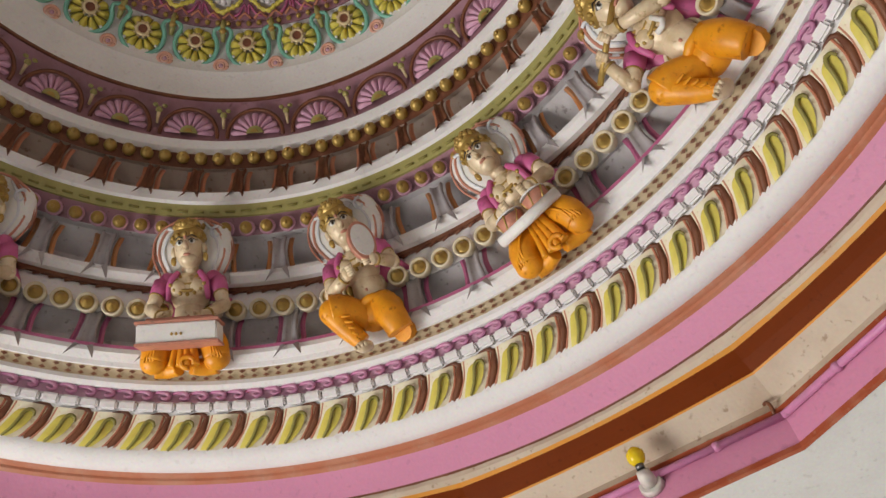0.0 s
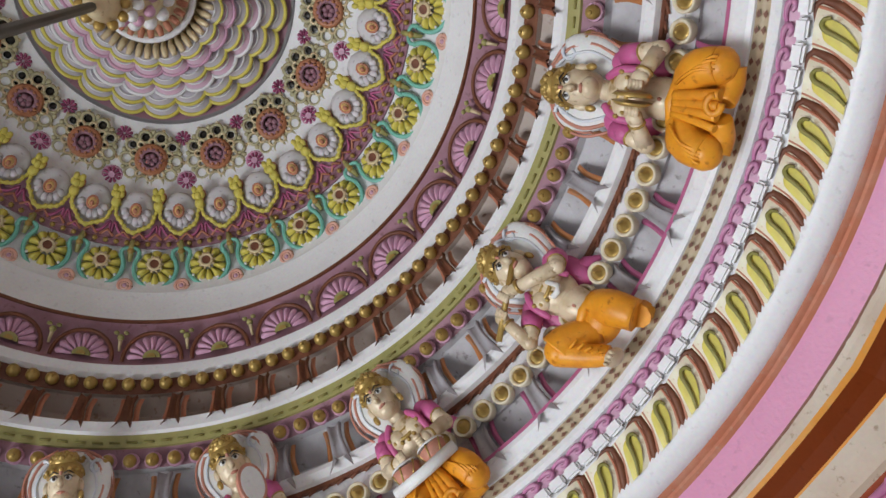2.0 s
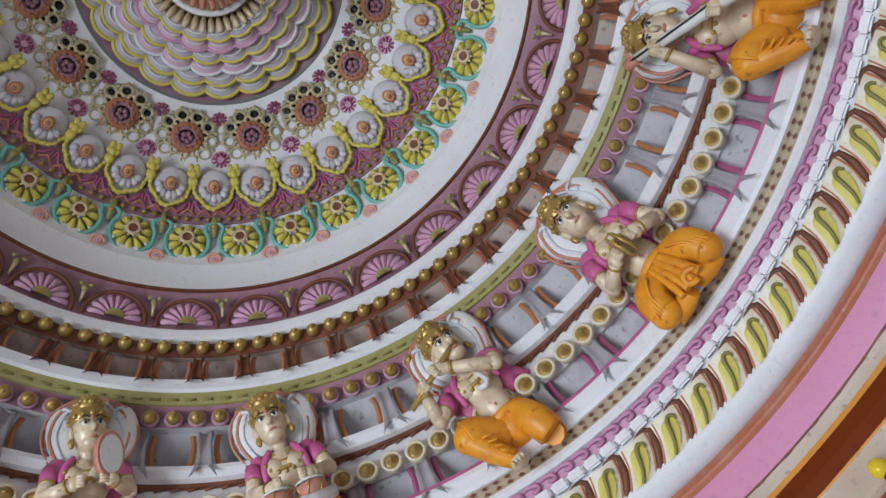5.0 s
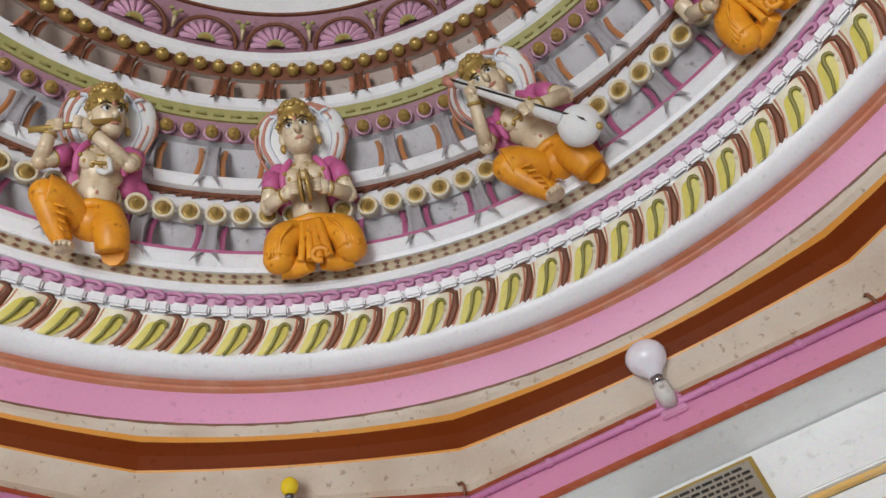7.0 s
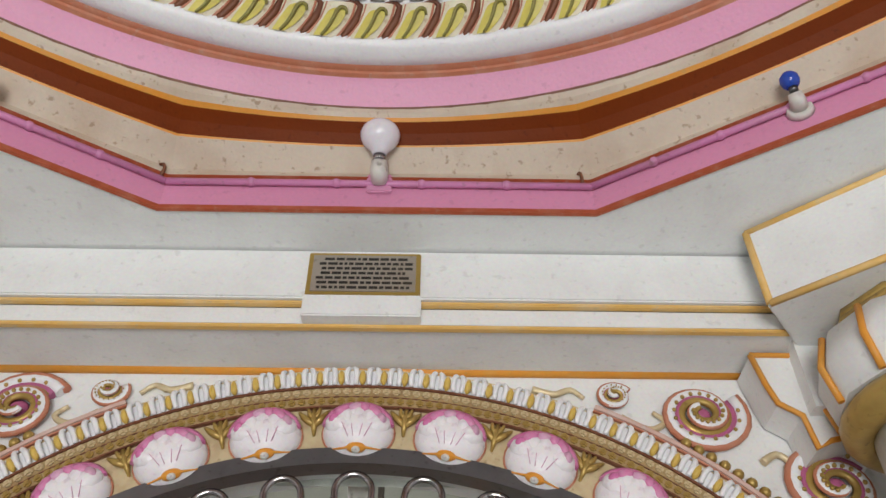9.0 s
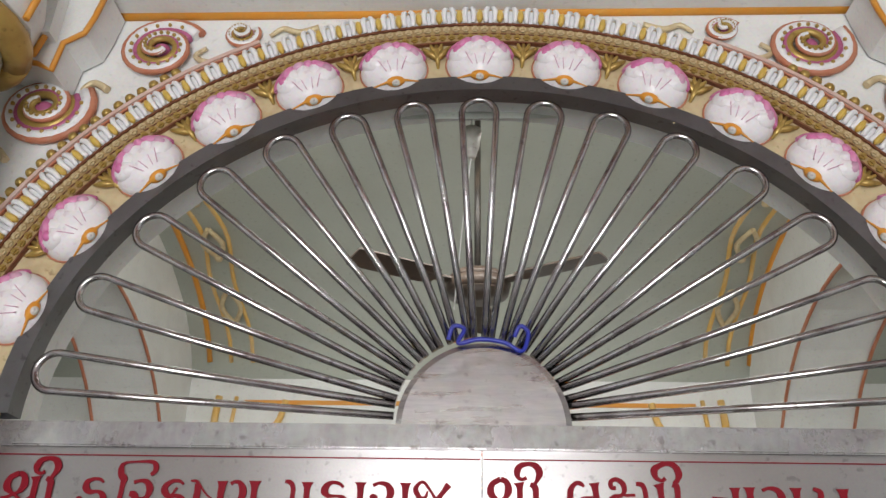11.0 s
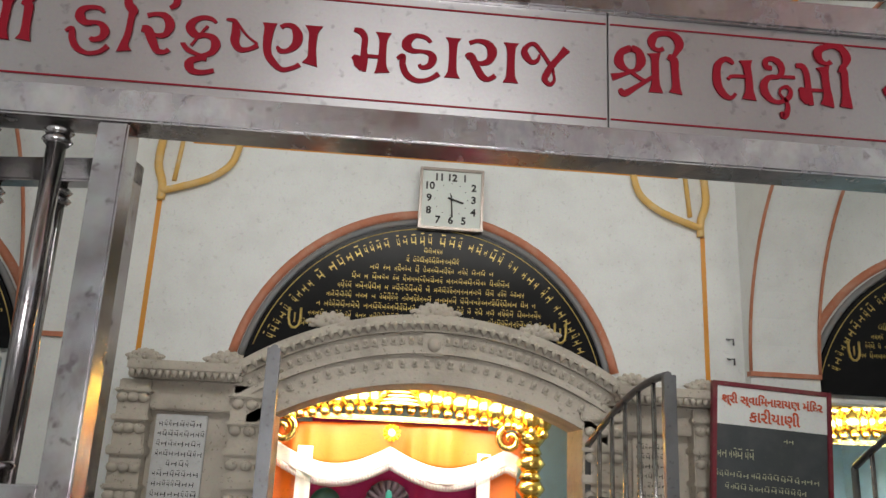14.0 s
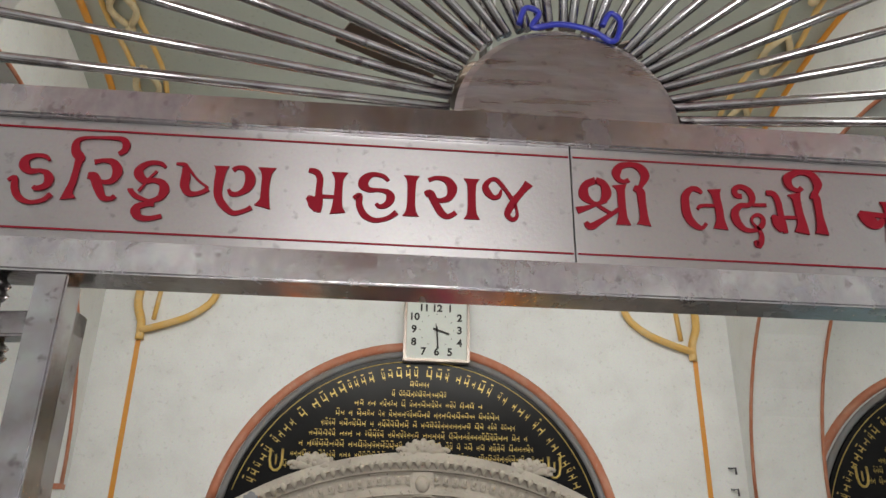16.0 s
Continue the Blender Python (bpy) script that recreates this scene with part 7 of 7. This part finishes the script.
def acanthus(x, z, w, y=2.47):
    bm = bmesh.new()
    for k in range(7):
        a = radians(-75 + 25 * k)
        limb(bm, smooth_line([(0, 0, 0), (w * 0.5 * math.sin(a), -0.016, w * 0.42 * math.cos(a)), (w * 0.95 * math.sin(a), -0.004, w * 0.62 * math.cos(a) * (1 if abs(k - 3) < 3 else 0.7))], 3), [0.010, 0.016, 0.019, 0.020, 0.019, 0.015, 0.009], seg=7)
        ball(bm, (w * 0.97 * math.sin(a), -0.010, w * 0.62 * math.cos(a)), 0.014, seg=7, rings=5)
    ball(bm, (0, -0.014, w * 0.2), (w * 0.22, 0.020, w * 0.2), seg=9, rings=7)
    for s in (-1, 1):
        limb(bm, [(s * w * (1.0 + 0.3 * math.cos(q / 3)), -0.006, 0.012 + w * 0.14 * math.sin(q / 3)) for q in range(0, 17, 2)], 0.009, seg=6)
    o = part("acanthus_crest", bm, STONE, door, "carved leaf crest")
    o.location = (x, y, HZ + z)


for x in (SC, SC - 0.45, SC + 0.45):
    acanthus(x, seg_arch(x, SC, 0.86, 0.27, -0.060) - 0.004, 0.085)
for x, w in ((-1.27, 0.06), (-0.93, 0.075), (0.83, 0.075), (1.15, 0.06)):
    acanthus(x, -0.322, w)
# flat cornices and pillars either side
for s, x0, x1 in ((-1, -1.33, -0.86), (1, 0.76, 1.23)):
    for z0, z1, y in ((-0.365, -0.322, 2.43), (-0.395, -0.365, 2.46), (-0.52, -0.395, 2.53)):
        bm = bmesh.new()
        box(bm, x0, x1, y, YB + 0.1, HZ + z0, HZ + z1, bevel=0.006)
        part("side_cornice", bm, STONE, door)
    for k in range(16):
        x = x0 + 0.02 + (x1 - x0 - 0.04) * k / 15
        bm = bmesh.new()
        limb(bm, [(x, 2.448, HZ - 0.365), (x, 2.446, HZ - 0.378), (x, 2.448, HZ - 0.395)], [0.015, 0.013, 0.004], seg=7)
        part("pendant_tooth", bm, STONE, door)
    inner = (-0.90, -0.72) if s < 0 else (0.62, 0.80)
    bm = bmesh.new()
    box(bm, x0 + 0.03, x1 - 0.03, 2.58, YB + 0.1, 0, HZ - 0.52, bevel=0.004)
    part("back_panel", bm, STONE, door)
    for px0, px1 in (inner, ((-1.37, -1.24) if s < 0 else (1.12, 1.27))):
        bm = bmesh.new()
        box(bm, px0, px1, 2.50, YB + 0.1, 0, HZ - 0.40, bevel=0.006)
        zz = -0.44
        r_ = random.Random(int(px0 * 100))
        while zz > -2.2:
            h = 0.03 + 0.05 * r_.random()
            box(bm, px0 - 0.012, px1 + 0.012, 2.48, 2.60, HZ + zz - h * 0.5, HZ + zz, bevel=0.006)
            for q in range(3):
                ball(bm, (px0 + (px1 - px0) * (q + 0.5) / 3, 2.495, HZ + zz - h * 1.1), (0.026, 0.020, 0.022), seg=8, rings=6)
            zz -= h + 0.075
        part("carved_pillar", bm, STONE, door, "carved stone pillar with banded leaves")
# stone shoulders beside the arch
for x0, x1 in ((-1.00, -0.80), (0.70, 0.90)):
    bm = bmesh.new()
    box(bm, x0, x1, 2.575, YB + 0.095, HZ - 0.66, HZ - 0.30, bevel=0.004)
    part("shoulder", bm, STONE, door)
# keystone
bm = bmesh.new()
box(bm, SC - 0.05, SC + 0.05, 2.47, 2.6, HZ - 0.235, HZ - 0.135, bevel=0.008)
ball(bm, (SC, 2.47, HZ - 0.185), (0.032, 0.02, 0.036), seg=9, rings=7)
part("keystone", bm, STONE, door)
# side tablets let into the stone
for x0, x1 in ((-1.215, -1.0), (0.86, 1.06)):
    th = tagged(empty("stone_inscription"), "pale stone tablet with rows of dark writing", "tablet", "door tablets")
    bm = bmesh.new()
    box(bm, x0, x1, 2.560, 2.585, HZ - 1.25, HZ - 0.535, bevel=0.003)
    part("slab", bm, PAPER if x0 < 0 else STONE, th)
    bm = bmesh.new()
    r_ = random.Random(9)
    for k in range(16):
        z = -0.575 - 0.041 * k
        x = x0 + 0.015 + (0.05 if k == 4 else 0)
        while x < x1 - (0.02 if k != 4 else 0.07):
            w = 0.010 + 0.016 * r_.random()
            glyph_bar(bm, Matrix.Translation((x + w / 2, 2.5605, HZ + z)), w / 2, 0.011, r_)
            x += w + 0.006
    tagged(part("writing", bm, INK, th), kind="stuff")

# ---- door leaves of iron bars ----
def grille_leaf(hinge, free, zh, zf):
    th = empty("grille_door_leaf")
    h, f = Vector(hinge), Vector(free)
    bm = bmesh.new()
    limb(bm, [(h.x, h.y, 0.0), (h.x, h.y, HZ + zh)], 0.016, seg=4)
    part("hinge_stile", bm, DARKSTEEL, th)
    bm = bmesh.new()
    box(bm, f.x - 0.024, f.x + 0.024, f.y - 0.014, f.y + 0.014, 0.0, HZ + zf, bevel=0.002)
    part("meeting_stile", bm, DARKSTEEL, th)
    bm = bmesh.new()
    curve_ = []
    for k in range(9):
        q = k / 8
        p = h.lerp(f, q)
        curve_.append((p.x, p.y, HZ + zh + (zf - zh) * math.sin(q * math.pi / 2)))
    limb(bm, curve_, 0.015, seg=6)
    part("curved_top_rail", bm, DARKSTEEL, th)
    for k in range(1, 6):
        bm = bmesh.new()
        q = k / 6
        p = h.lerp(f, q)
        limb(bm, [(p.x, p.y, 0.05), (p.x, p.y, HZ + zh + (zf - zh) * math.sin(q * math.pi / 2))], 0.010, seg=8)
        part("bar", bm, STEEL, th)
    for z in (-0.80, -1.3):
        bm = bmesh.new()
        limb(bm, [(h.x, h.y, HZ + z), (f.x, f.y, HZ + z)], 0.009, seg=6)
        part("cross_rail", bm, STEEL, th)
    return tagged(th, "open iron bar door leaf with a curved top", "door", "shrine door leaves")


grille_leaf((0.64, 2.50, 0), (0.79, 1.90, 0), -0.585, -0.335)
grille_leaf((-0.735, 2.50, 0), (-0.665, 1.90, 0), -0.56, -0.318)
grille_leaf((1.86, 2.52, 0), (2.02, 1.95, 0), -0.62, -0.35)

# ---- notice blackboard ----
board = tagged(empty("notice_board", Matrix.Translation((1.440, 2.405, HZ - 0.303)) @ pose(0, 0, 0, 0, 3.2, 0)), "blackboard notice in a maroon frame with a white painted heading", "notice board")
bm = bmesh.new()
box(bm, -0.262, 0.262, 0.0, 0.016, -0.92, 0)
part("panel", bm, SLATE, board)
bm = bmesh.new()
box(bm, -0.250, 0.250, -0.003, 0.0, -0.175, -0.012)
part("heading_panel", bm, WHITE, board)
for x0, x1, z0, z1 in ((-0.268, -0.248, -0.93, 0.008), (0.248, 0.268, -0.93, 0.008), (-0.248, 0.248, -0.012, 0.008), (-0.248, 0.248, -0.93, -0.91)):
    bm = bmesh.new()
    box(bm, x0, x1, -0.010, 0.02, z0, z1, bevel=0.002)
    part("frame_bar", bm, MAROON, board)
REDORANGE = mat("red_orange_sign_paint", (0.62, 0.10, 0.04), 0.5, bump=0.0)
text("\u0ab6\u0acd\u0ab0\u0ac0 \u0ab8\u0acd\u0ab5\u0abe\u0abf\u0aae\u0aa8\u0abe\u0ab0\u0abe\u0aaf\u0aa3 \u0aae\u0a82\u0abf\u0aa6\u0ab0", 0.050, Matrix.Translation((0.0, -0.005, -0.066)), REDORANGE, board, "heading", 0.0016)
text("\u0a95\u0abe\u0ab0\u0ac0\u0aaf\u0abe\u0aa3\u0ac0", 0.066, Matrix.Translation((0.01, -0.005, -0.135)), REDORANGE, board, "heading", 0.0016)
CHALK = mat("yellow_chalk", (0.50, 0.50, 0.36), 0.9)
bm = bmesh.new()
r_ = random.Random(3)
for z, x0, x1, hh in ((-0.30, -0.235, -0.09, 0.018), (-0.385, -0.245, 0.20, 0.011), (-0.435, -0.20, 0.15, 0.011), (-0.225, 0.06, 0.10, 0.009)):
    x = x0
    while x < x1:
        w = 0.012 + 0.014 * r_.random()
        glyph_bar(bm, Matrix.Translation((x, -0.0015, z + 0.004 * r_.random())), w / 2, hh, r_)
        x += w + 0.007
part("chalk_writing", bm, CHALK, board)

# ---- inside the shrine ----
slab("wall_shrine_back", -2.9, 2.9, 4.2, 4.3, 0, HZ + 0.2, SKYBLUE, "pale blue back wall of the shrine", "wall")
slab("ceiling_shrine", -2.9, 2.9, YB + 0.12, 4.3, HZ + 0.1, HZ + 0.2, WHITE, "white shrine ceiling", "ceiling")
for nm, x in (("wall_shrine_west", -2.9), ("wall_shrine_east", 2.8)):
    slab(nm, x, x + 0.1, YB + 0.12, 4.2, 0, HZ + 0.1, SKYBLUE, "pale blue side wall of the shrine", "wall")


def gold_canopy(cx):
    can = tagged(empty("golden_canopy"), "golden carved canopy with leafy scrolls over the shrine", "canopy")
    for k in range(25):
        bm = bmesh.new()
        x = cx - 0.78 + 1.56 * k / 24
        z = -0.44 + 0.10 * math.cos((x - cx) * 1.9)
        ball(bm, (x, 3.36 + 0.02 * math.sin(k * 2.1), HZ + z), (0.055, 0.045, 0.070), seg=9, rings=7)
        ball(bm, (x, 3.32, HZ + z - 0.075), (0.026, 0.022, 0.026), seg=8, rings=6)
        ball(bm, (x + 0.03, 3.34, HZ + z + 0.075), (0.036, 0.03, 0.04), seg=8, rings=6)
        part("leaf_boss", bm, GILDED, can)
    bm = bmesh.new()
    for q in range(5):
        limb(bm, [(cx, 3.33, HZ - 0.40 + 0.022 * q), (cx, 3.33, HZ - 0.38 + 0.022 * q)], [0.15 - 0.022 * q, 0.14 - 0.022 * q], seg=16)
    part("crown_dome", bm, GILDED, can)
    bm = bmesh.new()
    box(bm, cx - 0.80, cx + 0.80, 3.36, 3.44, HZ - 0.475, HZ - 0.448, bevel=0.008)
    part("beam", bm, GILDED, can)
    for s in (-1, 1):
        bm = bmesh.new()
        zs = -0.48
        while zs > -2.2:
            limb(bm, [(cx + s * 0.72, 3.38, HZ + zs - 0.09), (cx + s * 0.72, 3.38, HZ + zs - 0.05), (cx + s * 0.72, 3.38, HZ + zs)], [0.050, 0.080, 0.050], seg=12)
            limb(bm, [(cx + s * 0.72, 3.38, HZ + zs - 0.13), (cx + s * 0.72, 3.38, HZ + zs - 0.09)], [0.062, 0.046], seg=12)
            zs -= 0.13
        part("pillar", bm, GILDED, can)
        bm = bmesh.new()
        limb(bm, [(cx + s * (0.60 + (0.085 - 0.0032 * q) * math.cos(q * 0.42)), 3.34, HZ - 0.54 + (0.085 - 0.0032 * q) * math.sin(q * 0.42)) for q in range(25)], [0.024 - 0.0005 * q for q in range(25)], seg=8)
        part("bracket_scroll", bm, GILDED, can)
    return can


gold_canopy(-0.16)
gold_canopy(2.62)


def drape(name, fn_top, fn_bot, x0, x1, y, mt, label, cat, folds=0.02, n=80, rows_=8):
    """A hanging cloth between two curves, with folds."""
    bm = bmesh.new()
    grid = []
    for i in range(n + 1):
        x = x0 + (x1 - x0) * i / n
        zt, zb = fn_top(x), fn_bot(x)
        grid.append([bm.verts.new((x, y - folds * math.sin(x * 42 + 3 * math.sin(x * 9)) * (0.2 + 0.8 * j / rows_) - 0.012 * math.sin(x * 17), HZ + zt + (zb - zt) * j / rows_)) for j in range(rows_ + 1)])
    for a, b in zip(grid, grid[1:]):
        for j in range(rows_):
            f = bm.faces.new((a[j], a[j + 1], b[j + 1], b[j]))
            f.smooth = True
    o = link(name, bm, mt, smooth=True)
    sol = o.modifiers.new("thickness", "SOLIDIFY")
    sol.thickness = 0.004
    return tagged(o, label, cat)


XC = -0.19
swag = lambda x: -0.605 - 0.105 * abs(math.sin(math.pi * min(abs(x - XC), 0.9) / 0.62)) + 0.02 * abs(x - XC)
drape("crimson_strip", lambda x: -0.455, lambda x: -0.53, -0.62, 0.34, 3.46, CRIMSON, "narrow crimson velvet strip under the golden canopy", "cloth", 0.006)
drape("orange_pelmet", lambda x: -0.478 - 0.035 * abs(x - XC), lambda x: swag(x) - 0.01, -0.82, 0.52, 3.43, ORANGECLOTH, "orange satin pelmet hanging over the shrine", "curtain", 0.016)
drape("white_swag", swag, lambda x: swag(x) - 0.085, -0.82, 0.50, 3.405, WHITECLOTH, "white swagged cloth with a fringe", "curtain", 0.008)
bm = bmesh.new()
for k in range(170):
    x = -0.81 + 1.30 * k / 169
    limb(bm, [(x, 3.400, HZ + swag(x) - 0.080), (x + 0.001, 3.398, HZ + swag(x) - 0.120)], 0.0022, seg=4)
tagged(link("swag_fringe", bm, WHITECLOTH), "white cotton fringe along the swag", "fringe", kind="stuff")
drape("crimson_backdrop", lambda x: -0.60, lambda x: -2.2, -0.75, 0.48, 3.75, CRIMSON, "crimson velvet backdrop behind the altar", "curtain", 0.02)
for x0, x1, mt, nm in ((-0.84, -0.66, ORANGECLOTH, "orange_side_curtain"), (0.32, 0.50, ORANGECLOTH, "orange_side_curtain"), (-0.68, -0.60, WHITECLOTH, "white_side_curtain"), (0.28, 0.35, WHITECLOTH, "white_side_curtain")):
    drape(nm, lambda x: -0.62, lambda x: -2.2, x0, x1, 3.46 if mt is ORANGECLOTH else 3.42, mt, "gathered side curtain of the shrine", "curtain", 0.018, 30)
flower = tagged(empty("marigold_rosette", Matrix.Translation((XC, 3.375, HZ - 0.535))), "yellow flower rosette with a white heart on the pelmet", "flower")
bm = petal_disc(12, 0.018, 0.048, 0.022, 0.5, notch=0.85)
part("petals", bm, YELLOWBULB, flower)
bm = bmesh.new()
ball(bm, (0, -0.016, 0), (0.020, 0.012, 0.020), seg=10, rings=7)
part("heart", bm, WHITECLOTH, flower)
# altar figure, seen only from the headdress upward
bm = bmesh.new()
ball(bm, (-0.19, 3.52, HZ - 0.90), (0.12, 0.06, 0.12), mi=0, seg=18, rings=12)
for k in range(9):
    a = radians(10 + 20 * k)
    limb(bm, [(-0.19, 3.49, HZ - 0.92), (-0.19 + 0.12 * math.cos(a), 3.475, HZ - 0.90 + 0.12 * math.sin(a))], [0.012, 0.018], mi=0, seg=7)
ball(bm, (-0.19, 3.49, HZ - 1.08), (0.08, 0.08, 0.10), mi=0, seg=14, rings=10)
limb(bm, [(-0.19, 3.50, HZ - 1.6), (-0.19, 3.50, HZ - 1.12)], [0.22, 0.12], mi=0, seg=16)
limb(bm, [(-0.19, 3.55, 0.0), (-0.19, 3.55, HZ - 1.6)], [0.4, 0.4], mi=0, seg=4)
ball(bm, (-0.185, 3.455, HZ - 0.86), (0.018, 0.006, 0.034), mi=1, seg=10, rings=8)
tagged(link("altar_statue", bm, [mat("dark_plum_cloth", (0.03, 0.012, 0.02), 0.6), mat("peacock_green", (0.02, 0.20, 0.16), 0.4)]), "dark turbaned altar statue with a green feather", "statue")
bm = bmesh.new()
ball(bm, (-0.52, 3.52, HZ - 0.93), (0.09, 0.07, 0.10), seg=14, rings=10)
limb(bm, [(-0.52, 3.52, 0.0), (-0.52, 3.52, HZ - 0.98)], [0.16, 0.08], seg=14)
tagged(link("altar_statue", bm, mat("dark_green_cloth", (0.01, 0.07, 0.05), 0.6)), "small altar statue wrapped in dark green cloth", "statue")

# porch ceiling fan and lamp socket
ceiling_fan(Matrix.Translation((0.0, 0.86, HZ + 0.66)) @ pose(0, 0, 0, 0, 0, 90), 0.68, 0.44, mat("brown_fan_enamel", (0.07, 0.05, 0.04), 0.35, dirt=0.2), 0.10, "dark brown three-bladed ceiling fan over the porch")
th = tagged(empty("hanging_lamp_socket"), "white lamp socket hanging on a thin wire", "lamp socket")
bm = bmesh.new()
limb(bm, [(-0.02, 0.32, HZ + 0.80), (-0.02, 0.32, HZ + 0.84), (-0.02, 0.32, HZ + 0.89)], [0.012, 0.024, 0.030], seg=14)
part("socket", bm, CERAMIC, th)
bm = bmesh.new()
limb(bm, smooth_line([(-0.02, 0.32, HZ + 0.89), (-0.02, 0.32, HZ + 1.0), (0.0, 0.32, HZ + 1.13)], 4), 0.003, seg=6)
limb(bm, smooth_line([(-0.02, 0.32, HZ + 0.80), (-0.04, 0.31, HZ + 0.60), (-0.06, 0.30, HZ + 0.35)], 4), 0.002, seg=6)
part("wire", bm, WHITE, th)
